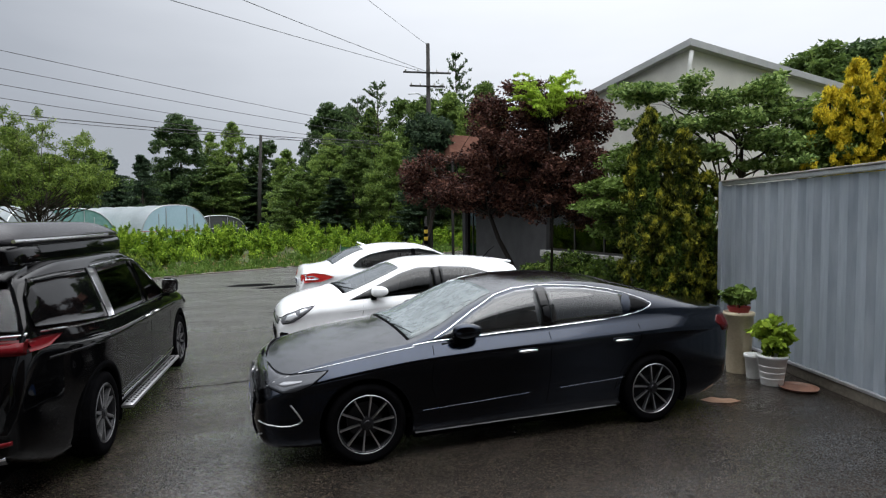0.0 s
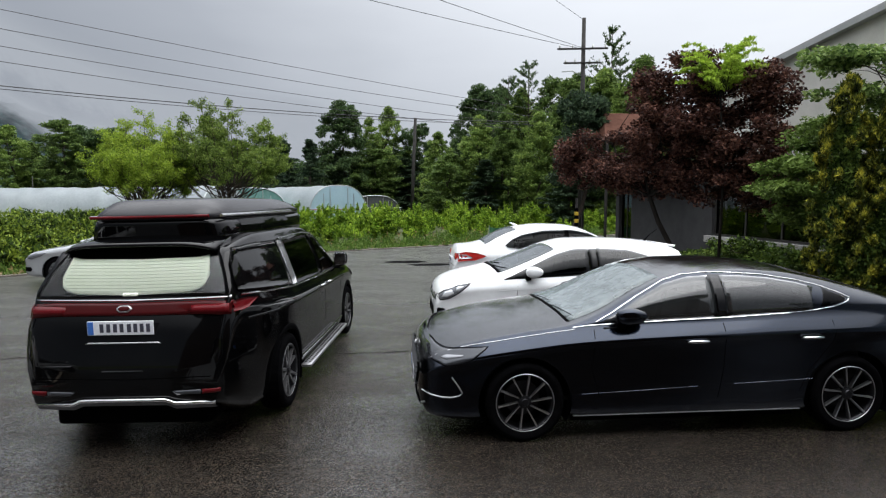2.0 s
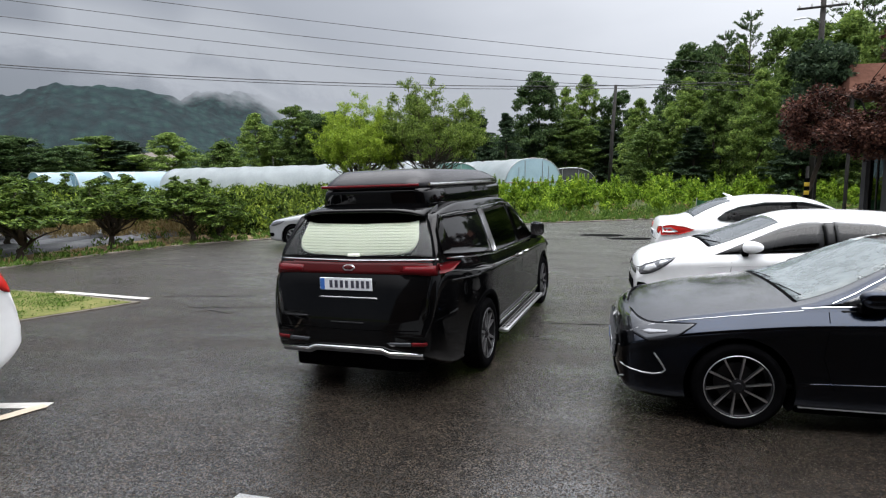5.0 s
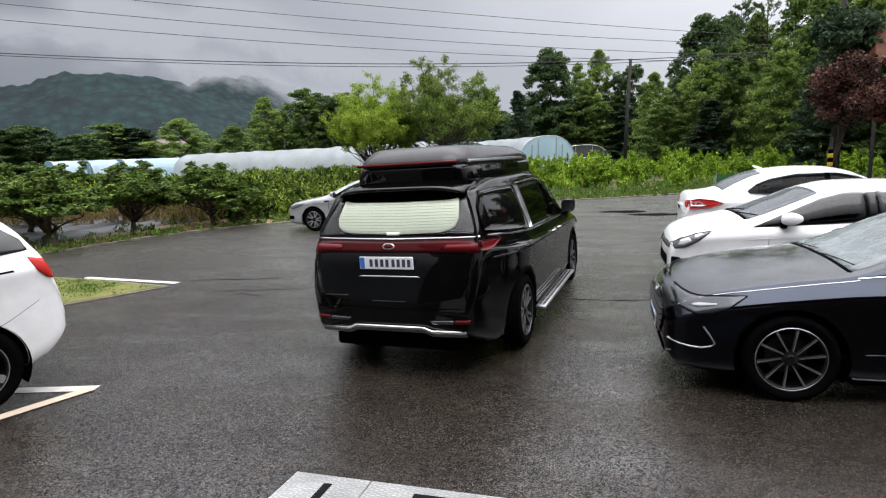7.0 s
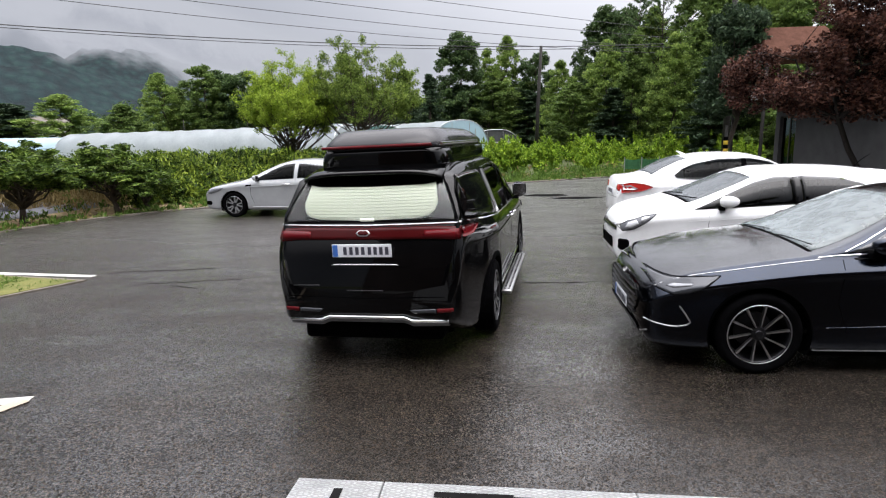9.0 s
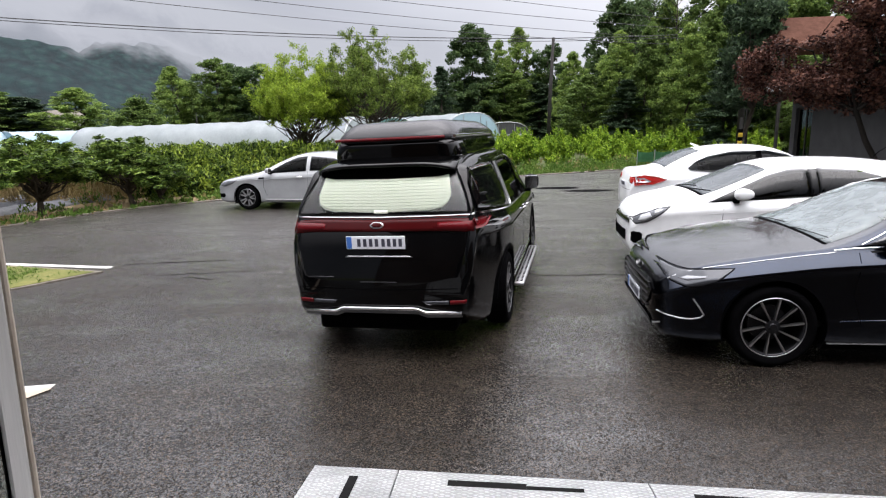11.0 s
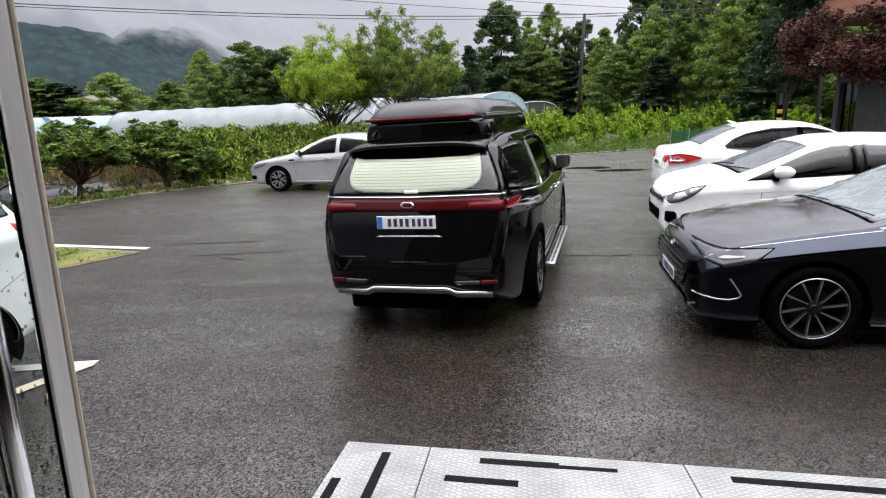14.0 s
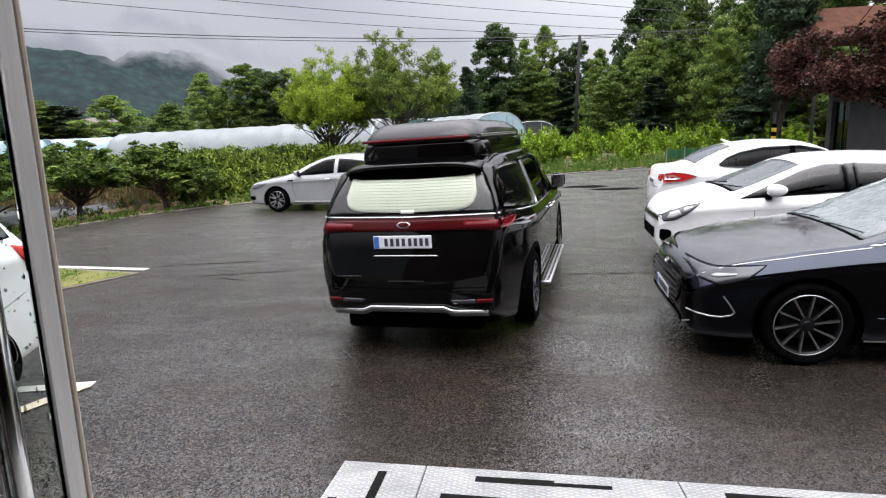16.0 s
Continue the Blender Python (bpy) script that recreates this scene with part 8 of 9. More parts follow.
def frond_shrub(name, base, seed, h, n, reach, mat, label):
    """Feathery arching fronds fanning from the top of thin stems."""
    rng = np.random.default_rng(seed)
    root = empty(name, pose(*base), label=label, category="shrub")
    cs, rs = [], []
    bm = bmesh.new()
    add_tube(bm, [(0, 0, -0.05), (0.05, 0, h * 0.5), (-0.05, 0.1, h)], [0.035, 0.028, 0.02], 7)
    stem = part("trunk", bm, BARK_DARK, root, "", True)
    for k in range(n):
        a = rng.random() * 2 * math.pi
        q = reach * rng.uniform(0.45, 1.0)
        rise = rng.uniform(0.35, 1.1)
        s = Vector((-0.05 + rng.normal() * 0.12, 0.1 + rng.normal() * 0.12, h - 0.35 + rng.normal() * 0.12))
        pts = [s + Vector((math.cos(a) * q * t, math.sin(a) * q * t, rise * t * (1.7 - 1.0 * t))) for t in np.linspace(0, 1, 9)]
        bm = bmesh.new()
        add_tube(bm, pts, list(np.linspace(0.009, 0.003, 9)), 4)
        part("frond_rib", bm, BARK_DARK, stem, "", True)
        for p in pts[2:]:
            cs.append(tuple(p))
            rs.append((0.07, 0.07, 0.035))
    part("crown", leaf_mesh("crown", leaves(rng, cs, rs, n * 170, 0.022, 0.0, 4.5, 0.25), mat), None, root)
    return root


frond_shrub("lime_shrub", (7.1, 11.2, 0), 12, 4.6, 60, 0.8, LEAF_LIME, "lime-green feathery shoots rising above the maroon maple")
# same plant as the next tree; its darker leaves have shade in their colour
tree("layered_tree", (8.2, 9.25, 0), 21, (0.0, 0.0, 2.6), 0.06, [(-0.16, 0.16, 3.05, 0.75, 0.8, 0.2), (0.22, 0.12, 3.35, 0.6, 0.65, 0.18), (-0.5, 0.17, 2.62, 0.86, 0.9, 0.17), (-0.79, 0.13, 2.23, 0.79, 0.85, 0.17), (-0.21, -0.18, 2.0, 0.67, 0.74, 0.18), (-0.61, 0.01, 1.72, 0.61, 0.67, 0.16), (0.02, -0.23, 1.49, 0.62, 0.68, 0.18), (0.38, -0.28, 2.61, 0.5, 0.55, 0.18)], 220, 0.28, 28000, 0.048, LEAF_MID, flat=0.38, limbs=40, squash=0.4, long=1.9, label="green broadleaf tree with level layered branches", category="tree", group="layered trees")
tree("layered_tree", (9.2, 8.1, 0), 22, (0.1, 0.0, 3.3), 0.06, [(-1.48, 0.68, 4.31, 0.6, 0.66, 0.14), (-1.15, 0.38, 4.4, 0.45, 0.5, 0.13), (-1.69, 0.73, 3.71, 0.35, 0.39, 0.10), (-1.18, 0.41, 3.66, 0.72, 0.79, 0.15), (-0.57, 0.08, 4.1, 0.58, 0.62, 0.17), (0.01, -0.26, 4.23, 0.6, 0.65, 0.2), (0.32, -0.47, 4.4, 0.35, 0.4, 0.16), (0.62, -0.69, 3.88, 0.75, 0.8, 0.22), (-0.31, -0.19, 3.71, 0.6, 0.65, 0.17), (0.95, -0.98, 3.65, 0.63, 0.7, 0.22), (0.38, -0.55, 3.34, 0.75, 0.8, 0.18), (0.83, -0.97, 3.16, 0.75, 0.8, 0.2), (-0.05, -0.34, 2.94, 0.49, 0.54, 0.15), (0.52, -0.89, 2.91, 0.74, 0.8, 0.15), (-0.76, 0.14, 3.18, 0.48, 0.53, 0.2)], 220, 0.24, 26000, 0.046, LEAF_DOG, flat=0.3, limbs=24, squash=0.5, long=2.1, label="green broadleaf tree with level branches over the fence", category="tree", group="layered trees")


def conifer(name, base, seed, h, r, n, mat, spires, size, label, group):
    rng = np.random.default_rng(seed)
    root = empty(name, pose(*base), label=label, category="conifer", group=group)
    bm = bmesh.new()
    cs, rs = [], []
    for x, y, hh, rr in spires:
        add_tube(bm, [(x * 0.3, y * 0.3, -0.05), (x * 0.8, y * 0.8, hh * 0.5), (x, y, hh * 0.95)], [0.07, 0.045, 0.012], 7)
        for _ in range(int(170 * hh / 3)):
            t = rng.random()
            z = 0.12 + (hh - 0.12) * t
            prof = rr * (0.75 + 0.35 * math.sin(min(1, t * 1.6) * math.pi * 0.6)) * (1 - t ** 3.0) ** 0.8 + 0.04
            a = rng.random() * 2 * math.pi
            q = prof * rng.uniform(0.75, 1.05)
            cs.append((x + q * math.cos(a), y + q * math.sin(a), z))
            rs.append((0.055, 0.055, 0.075))
    part("trunk", bm, BARK, root, "", True)
    v = small_leaves(rng, cs, rs, n, size, 3.4, 0.8)
    part("crown", leaf_mesh3("crown", v, mat), None, root)
    # darker leaves inside: green inner growth, with shade between sprays in its colour
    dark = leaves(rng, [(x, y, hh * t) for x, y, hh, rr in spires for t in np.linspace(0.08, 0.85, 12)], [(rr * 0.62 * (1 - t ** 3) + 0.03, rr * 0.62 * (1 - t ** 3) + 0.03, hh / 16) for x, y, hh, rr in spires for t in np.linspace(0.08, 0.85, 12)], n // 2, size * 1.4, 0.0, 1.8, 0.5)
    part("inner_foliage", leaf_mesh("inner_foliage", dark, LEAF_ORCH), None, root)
    return root


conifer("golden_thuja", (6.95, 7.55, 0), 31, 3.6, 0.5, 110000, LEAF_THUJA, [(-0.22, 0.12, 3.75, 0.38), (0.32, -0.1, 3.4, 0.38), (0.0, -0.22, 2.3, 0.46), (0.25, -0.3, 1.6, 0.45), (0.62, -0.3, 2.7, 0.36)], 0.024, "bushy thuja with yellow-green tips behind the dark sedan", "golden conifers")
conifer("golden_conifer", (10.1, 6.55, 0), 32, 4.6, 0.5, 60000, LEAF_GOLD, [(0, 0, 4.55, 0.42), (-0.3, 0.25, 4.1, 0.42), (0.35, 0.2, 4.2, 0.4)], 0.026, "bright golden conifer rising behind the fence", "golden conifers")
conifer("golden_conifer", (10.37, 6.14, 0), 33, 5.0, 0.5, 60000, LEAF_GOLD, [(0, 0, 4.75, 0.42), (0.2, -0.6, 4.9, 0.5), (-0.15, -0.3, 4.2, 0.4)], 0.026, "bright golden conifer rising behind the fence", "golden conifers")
tree("low_shrub", (7.9, 10.3, 0), 35, (0, 0, 0.4), 0.03, [(0, 0, 0.42, 1.1, 0.8, 0.4), (-0.6, 1.0, 0.35, 0.7, 0.7, 0.35), (-0.9, 2.4, 0.3, 0.6, 0.9, 0.3)], 60, 0.22, 4200, 0.07, LEAF_ORCH, limbs=10, label="low dark green shrub along the shaded wall", category="shrub")
tree("low_shrub", (9.15, 12.6, 0), 38, (0, 0, 0.6), 0.03, [(0, 0, 0.55, 0.5, 1.3, 0.45), (-0.2, 1.6, 0.5, 0.5, 1.0, 0.45), (-0.5, -1.2, 0.5, 0.6, 0.8, 0.4), (0.1, 0.6, 0.9, 0.35, 0.7, 0.25)], 90, 0.22, 9000, 0.06, LEAF_ORCH, limbs=12, label="dark green shrub growing up against the window ledge", category="shrub")
tree("potted_plant", (6.33, 5.50, 0.78), 36, (0, 0, 0.18), 0.012, [(0, 0, 0.22, 0.20, 0.20, 0.13)], 26, 0.07, 700, 0.055, LEAF_MID, limbs=10, label="leafy green seedlings growing in the tall tan pot", category="potted plant")
tree("potted_plant", (6.23, 4.93, 0.31), 37, (0, 0, 0.22), 0.012, [(0, 0, 0.28, 0.21, 0.21, 0.22)], 34, 0.075, 1000, 0.055, LEAF_LIGHT, limbs=12, label="bright green leafy plant in the white ribbed pot", category="potted plant")

# orchard on the left: small spreading trees, built as three kinds and copied
def orchard_tree(seed):
    return tree("orchard_tree", (0, 0, -0.0), seed, (0.05, 0.0, 0.75), 0.085, [(0, 0, 1.85, 1.0, 1.0, 0.5), (-0.8, 0.3, 1.5, 0.7, 0.7, 0.35), (0.8, -0.2, 1.6, 0.7, 0.7, 0.4), (0.1, 0.0, 2.3, 0.6, 0.6, 0.4), (-0.35, 0.1, 2.75, 0.25, 0.25, 0.5), (0.5, -0.1, 2.65, 0.25, 0.25, 0.45), (0.0, -0.7, 2.0, 0.4, 0.4, 0.5)], 170, 0.17, 9500, 0.060, LEAF_ORCH, limbs=20, fork=4, long=2.6, small=True, label="small spreading orchard tree with dark green leaves", category="tree", group="orchard trees")


kinds = [orchard_tree(s) for s in (41, 42, 43)]
spots = [(-13.5, 11.95, 0, 1.0, 0), (-12.75, 14.15, 80, 1.0, 1), (-11.5, 16.1, 200, 0.95, 2), (-10.7, 16.3, 130, 0.68, 0), (-14.9, 9.6, 150, 1.0, 1), (-15.8, 13.6, 20, 1.05, 2), (-14.7, 16.6, 250, 1.0, 0), (-13.2, 18.6, 120, 1.0, 1),
         (-18.5, 11.2, 300, 1.05, 0), (-17.9, 15.6, 45, 1.0, 1), (-17.0, 19.2, 190, 1.05, 2), (-15.6, 21.6, 70, 1.0, 0), (-21.5, 13.5, 10, 1.1, 2), (-20.6, 18.4, 160, 1.05, 0), (-19.4, 22.5, 310, 1.05, 1), (-24.5, 16.5, 90, 1.1, 1), (-23.0, 22.5, 200, 1.1, 2)]
used = set()
for x, y, a, s, k in spots:
    m = pose(x, y, 0, 0, 0, a)
    if k not in used:
        used.add(k)
        kinds[k].matrix_basis = m
        ob = kinds[k]
    else:
        ob = copy_thing(kinds[k], m)
    ob.scale = (s * 1.2, s * 1.2, s * 0.64)

# tall trees behind the minivan
def fan_tree(name, base, seed, h, w, stems, n, size, mat, label, bare=0.35, long=2.4):
    """Many thin stems rising and fanning out from one foot, leafed along their upper parts."""
    rng = np.random.default_rng(seed)
    root = empty(name, pose(*base), label=label, category="tree")
    bm = bmesh.new()
    add_tube(bm, [(0, 0, -0.05), (0.05, 0, 0.5), (0.0, 0.03, h * 0.2), (0.04, -0.02, h * 0.42)], [0.12, 0.10, 0.08, 0.04], 9)
    trunk = part("trunk", bm, BARK, root, "", True)
    cs, rs = [], []
    for k in range(stems):
        a = rng.random() * 2 * math.pi
        q = w * math.sqrt(rng.random())
        top = h * (1.0 - 0.42 * (q / w) ** 1.6) * rng.uniform(0.78, 1.04)
        e = Vector((q * math.cos(a), q * math.sin(a), top))
        s = Vector((0, 0, h * rng.uniform(0.14, 0.42)))
        path = [s.lerp(e, t) + Vector((math.cos(a), math.sin(a), 0)) * 0.22 * q * math.sin(math.pi * t) + Vector(rng.normal(size=3)) * 0.05 for t in np.linspace(0, 1, 7)]
        bm = bmesh.new()
        add_tube(bm, path, list(np.linspace(0.026, 0.005, 7)), 5)
        for j in range(7):
            t = rng.uniform(bare, 1.0)
            i0 = min(5, int(t * 6))
            p = path[i0].lerp(path[i0 + 1], t * 6 - i0)
            d = Vector((rng.normal(), rng.normal(), rng.uniform(0.2, 1.4))).normalized() * rng.uniform(0.25, 0.6)
            add_tube(bm, [p, p + d * 0.5, p + d], [0.010, 0.007, 0.004], 4)
            for u in (0.4, 0.75, 1.0):
                cs.append(tuple(p + d * u))
                rs.append((0.20, 0.20, 0.17))
        part("limb", bm, BARK, trunk, "", True)
    part("crown", leaf_mesh3("crown", small_leaves(rng, cs, rs, n, size, long, 0.15), mat), None, root)
    return root


fan_tree("light_green_tree", (-9.35, 25.6, 0), 51, 5.8, 2.3, 90, 74000, 0.034, LEAF_LIGHT, "airy tree with fresh yellow-green leaves beyond the yard", 0.50)
fan_tree("sparse_tree", (-6.2, 26.4, 0), 52, 6.35, 2.9, 70, 62000, 0.038, LEAF_SPARSE, "loose open tree with many thin branches", 0.52)

# woodland behind the field: eight kinds of tree, copied
def wood_tree(seed, mat, clumps, clump_r, n, size, low, shape, rough, label, h=10.0, w=2.4):
    """A full, uneven crown round a tall trunk: clumps of leaves fill an envelope that swells and draws in."""
    rng = np.random.default_rng(seed)
    root = empty("woodland_tree", pose(0, 0, 0), label=label, category="tree", group="woodland trees")
    prof = curve(shape)
    cs, rs = [], []
    while len(cs) < clumps:
        t = low + (1.0 - low) * rng.random()
        a = rng.random() * 2 * math.pi
        swell = 1.0 + rough * noise.noise(Vector((2.2 * math.cos(a), 2.2 * math.sin(a), t * 7 + seed))) + 0.5 * rough * noise.noise(Vector((5 * math.cos(a), 5 * math.sin(a), t * 17 + seed)))
        q = w * prof(t) * swell * rng.random() ** 0.4
        top = h * t * (1.0 + 0.06 * rough * noise.noise(Vector((q, a * 2, seed))))
        cs.append((q * math.cos(a), q * math.sin(a), top))
        r = clump_r * rng.uniform(0.55, 1.35)
        rs.append((r, r, r * 0.62))
    bm = bmesh.new()
    stem = limb(rng, (0, 0, -0.1), (0.1, 0.0, h * 0.86), 0.0, 7)
    add_tube(bm, stem, list(np.linspace(0.13, 0.03, 7)), 7)
    trunk = part("trunk", bm, BARK, root, "", True)
    for c in cs[:7]:
        bm = bmesh.new()
        s = stem[max(1, min(5, int(c[2] / h * 6 - 1)))]
        add_tube(bm, limb(rng, s, c, 0.05, 4), [0.05, 0.035, 0.02, 0.01], 5)
        part("limb", bm, BARK, trunk, "", True)
    part("crown", leaf_mesh3("crown", small_leaves(rng, cs, rs, n, size, 1.8, 0.0, 0.25), mat), None, root)
    return root


def pine(seed, h=10.0, w=2.4):
    rng = np.random.default_rng(seed)
    root = empty("pine_tree", pose(0, 0, 0), label="dark pine with tiered drooping branches at the wood's edge", category="tree", group="woodland trees")
    bm = bmesh.new()
    add_tube(bm, [(0, 0, -0.1), (0.1, 0, h * 0.5), (0, 0, h * 0.97)], [h * 0.016, h * 0.011, 0.03], 8)
    cs, rs = [], []
    for k in range(15):
        reach = w * (1.08 - 0.86 * (k / 14) ** 1.2)
        for j in range(9):
            z = h * (0.08 + 0.88 * (k + rng.normal() * 0.45) / 14)
            a = rng.random() * 6.28
            q = reach * rng.uniform(0.5, 1.15)
            e = Vector((q * math.cos(a), q * math.sin(a), z - rng.uniform(-0.05, 0.25) * q))
            add_tube(bm, [(0, 0, z), e], [0.045, 0.012], 4)
            for u, rr in ((1.0, 0.34), (0.72, 0.42), (0.42, 0.45)):
                cs.append(tuple(Vector((0, 0, z)).lerp(e, u)))
                rs.append((rr, rr, rr * 0.42))
    part("trunk", bm, BARK, root)
    part("crown", leaf_mesh3("crown", small_leaves(rng, cs, rs, 26000, 0.10, 2.6, 0.0, 0.35), LEAF_PINE), None, root)
    return root


OAK = ((0.0, 0.55), (0.2, 0.85), (0.45, 1.0), (0.65, 0.98), (0.82, 0.78), (0.93, 0.5), (1.0, 0.2))
ASH = ((0.0, 0.5), (0.2, 0.8), (0.4, 0.95), (0.6, 0.8), (0.8, 0.5), (0.92, 0.28), (1.0, 0.08))
WOOD = [[wood_tree(61, LEAF_OAK, 250, 0.50, 26000, 0.125, 0.10, OAK, 0.55, "tall dark-leaved oak at the edge of the field"), wood_tree(62, LEAF_OAK, 260, 0.46, 26000, 0.12, 0.06, OAK, 0.7, "tall dark-leaved oak at the edge of the field")],
        [wood_tree(63, LEAF_AIRY, 300, 0.40, 23000, 0.105, 0.06, ASH, 0.8, "tall airy tree with pale green leaves by the field"), wood_tree(64, LEAF_AIRY, 300, 0.38, 23000, 0.105, 0.05, ASH, 0.9, "tall airy tree with pale green leaves by the field")],
        [wood_tree(65, LEAF_WOOD, 300, 0.44, 26000, 0.115, 0.03, ASH, 0.7, "leafy mid-green woodland tree behind the field"), wood_tree(66, LEAF_WOOD, 280, 0.44, 26000, 0.115, 0.03, OAK, 0.8, "leafy mid-green woodland tree behind the field")],
        [pine(67), pine(68)]]
# where each stands, its height, half its width and its kind
STAND = [(28.0, 22.7, 9.6, 2.4, 0), (27.6, 19.8, 9.9, 2.6, 2), (30.2, 19.6, 10.3, 2.6, 0), (29.4, 17.0, 9.8, 2.5, 2),
         (-3.1, 70.0, 13.2, 2.7, 0), (2.1, 72.0, 13.2, 2.4, 1), (-0.2, 74.1, 12.0, 1.9, 1), (5.6, 71.8, 11.3, 2.3, 0), (6.9, 59.5, 8.7, 1.9, 1), (10.4, 69.1, 10.9, 1.6, 0),
         (11.7, 60.8, 13.6, 2.5, 0), (14.9, 64.1, 14.5, 2.1, 0), (9.5, 51.0, 9.2, 2.0, 1), (14.2, 54.0, 12.3, 2.3, 1), (11.3, 48.5, 9.3, 1.6, 2), (16.3, 51.2, 12.5, 2.3, 2),
         (13.2, 44.9, 8.7, 1.8, 1), (17.8, 48.6, 12.3, 2.3, 2), (15.2, 43.1, 8.7, 1.9, 2), (19.1, 45.9, 11.6, 2.0, 2), (16.3, 40.5, 7.9, 1.7, 0), (19.5, 43.5, 10.6, 1.8, 1),
         (-6.0, 59.9, 8.0, 1.7, 3), (-9.0, 63.6, 8.3, 2.2, 3), (-3.9, 70.0, 7.7, 2.4, 3), (0.7, 70.1, 7.9, 3.0, 2), (4.6, 69.9, 6.9, 2.8, 3), (7.0, 51.5, 5.9, 2.3, 2),
         (9.6, 47.9, 5.3, 2.1, 3), (-50.7, 67.8, 7.8, 3.9, 1), (-57.3, 67.7, 7.0, 4.5, 3), (-61.0, 67.1, 7.5, 4.0, 2), (-44.4, 69.6, 6.5, 3.1, 2), (-44.6, 78.8, 11.1, 3.2, 1),
         (-43.5, 81.7, 9.1, 2.4, 2), (-38.9, 79.5, 11.8, 2.9, 2), (-38.4, 84.1, 11.6, 3.1, 0), (-34.2, 81.6, 11.5, 2.9, 0), (-31.9, 82.5, 10.2, 2.9, 2), (-28.3, 79.5, 9.5, 2.8, 2),
         (-61.3, 54.7, 6.8, 3.4, 0), (-62.4, 59.3, 6.0, 2.9, 3), (-56.3, 56.9, 5.6, 2.7, 0), (-61.4, 68.6, 7.2, 3.3, 3), (-58.0, 68.9, 6.8, 2.8, 3), (-64.3, 54.2, 6.7, 3.3, 0),
         (-66.2, 51.8, 6.7, 3.7, 2), (-16.7, 70.1, 8.4, 2.2, 3), (-14.6, 68.5, 8.7, 2.2, 3), (-18.3, 71.8, 8.3, 2.4, 2), (-20.0, 71.3, 8.3, 2.4, 3), (-22.9, 72.5, 8.2, 2.5, 0),
         (16.5, 47.2, 11.6, 2.7, 2), (19.2, 46.2, 12.5, 2.7, 1), (20.9, 43.2, 12.6, 2.6, 2), (13.9, 39.7, 6.1, 1.8, 3), (17.1, 38.4, 6.4, 2.1, 2)]
rng = np.random.default_rng(7)
first = set()
for j, (x, y, h, w, k) in enumerate(STAND):
    m = pose(x, y, 0, 0, 0, float(rng.uniform(0, 360)))
    one = WOOD[k][j % 2]
    if one.name in first:
        ob = copy_thing(one, m)
    else:
        first.add(one.name)
        ob = one
        ob.matrix_basis = m
    wide = max(0.75, w / 2.4 * 1.12)
    ob.scale = (wide, wide, h / 10.0)

# the dense wood behind them, nobody could count it
rng = np.random.default_rng(70)
cs, rs = [], []
for k in range(1500):
    b = rng.uniform(-66, 64)
    d = rng.uniform(76, 92) if -19 < b < 9 else (rng.uniform(100, 125) if b <= -19 else rng.uniform(60, 80))
    top = np.interp(b, [-66, -45, -36, -30, -20, -14, -8, -3, 2, 7, 10, 14, 20, 26, 40, 64], [6.5, 6.0, 6.2, 9.5, 9.0, 7.4, 7.0, 8.5, 9.5, 8.0, 9.5, 11, 12, 11.5, 9, 9])
    z = rng.uniform(0.05, 1.0) * top * rng.uniform(0.8, 1.0)
    cs.append((d * math.sin(radians(b)), d * math.cos(radians(b)), z))
    rs.append((1.7, 1.7, 1.0))
tagged(part("far_woods", leaf_mesh3("far_woods", small_leaves(rng, cs, rs, 190000, 0.26, 1.7, 0.0, 0.25), LEAF_OAK), None), "dense dark green woodland behind the field", "woods", kind="stuff")

# thin young trees with bare whorls rising by the power pole
def young_tree(x, y, h, seed):
    rng = np.random.default_rng(seed)
    root = empty("young_tree", pose(x, y, 0), label="thin young tree with sparse rising branches above the wood", category="tree", group="young trees")
    bm = bmesh.new()
    add_tube(bm, [(0, 0, -0.1), (0.1, 0, h * 0.5), (0, 0, h)], [0.11, 0.07, 0.015], 7)
    cs, rs = [], []
    for k in range(9):
        z = h * (0.5 + 0.5 * k / 9)
        for j in range(5):
            a = rng.random() * 6.28
            q = 3.4 * (1.05 - k / 10) * rng.uniform(0.6, 1.0)
            e = Vector((q * math.cos(a), q * math.sin(a), z + 0.75 * q))
            add_tube(bm, [(0, 0, z), Vector((0, 0, z)).lerp(e, 0.5) - Vector((0, 0, 0.1)), e], [0.03, 0.02, 0.01], 4)
            for t in (0.4, 0.6, 0.8, 1.0):
                cs.append(tuple(Vector((0, 0, z)).lerp(e, t)))
                rs.append((0.18, 0.18, 0.14))
    part("trunk", bm, BARK, root)
    part("crown", leaf_mesh("crown", leaves(rng, cs, rs, 1700, 0.10, 0.0, 2.8, 0.6), LEAF_OAK), None, root)


for x, y, h, sd in ((20.6, 48.6, 17.0, 91), (14.4, 52.6, 14.7, 92), (22.6, 51.4, 15.0, 93), (13.0, 54.6, 13.7, 94)):
    young_tree(x, y, h, sd)

# dark conifer with drooping boughs between the field and the maple
tree("dark_yew", (9.15, 25.15, 0), 97, (0.1, 0.1, 4.6), 0.11, [(0.1, 0, 4.0, 0.95, 0.95, 1.3), (-0.5, 0, 3.0, 0.7, 0.7, 0.7), (0.6, 0, 3.2, 0.8, 0.8, 0.8), (0.2, 0, 5.6, 1.0, 1.0, 1.3), (0.9, 0.3, 4.8, 0.9, 0.9, 1.0)], 220, 0.34, 22000, 0.075, LEAF_PINE, limbs=24, long=2.8, label="dark dense yew with low drooping boughs beyond the cars", category="tree")

# rank undergrowth under and behind the orchard
rng = np.random.default_rng(75)
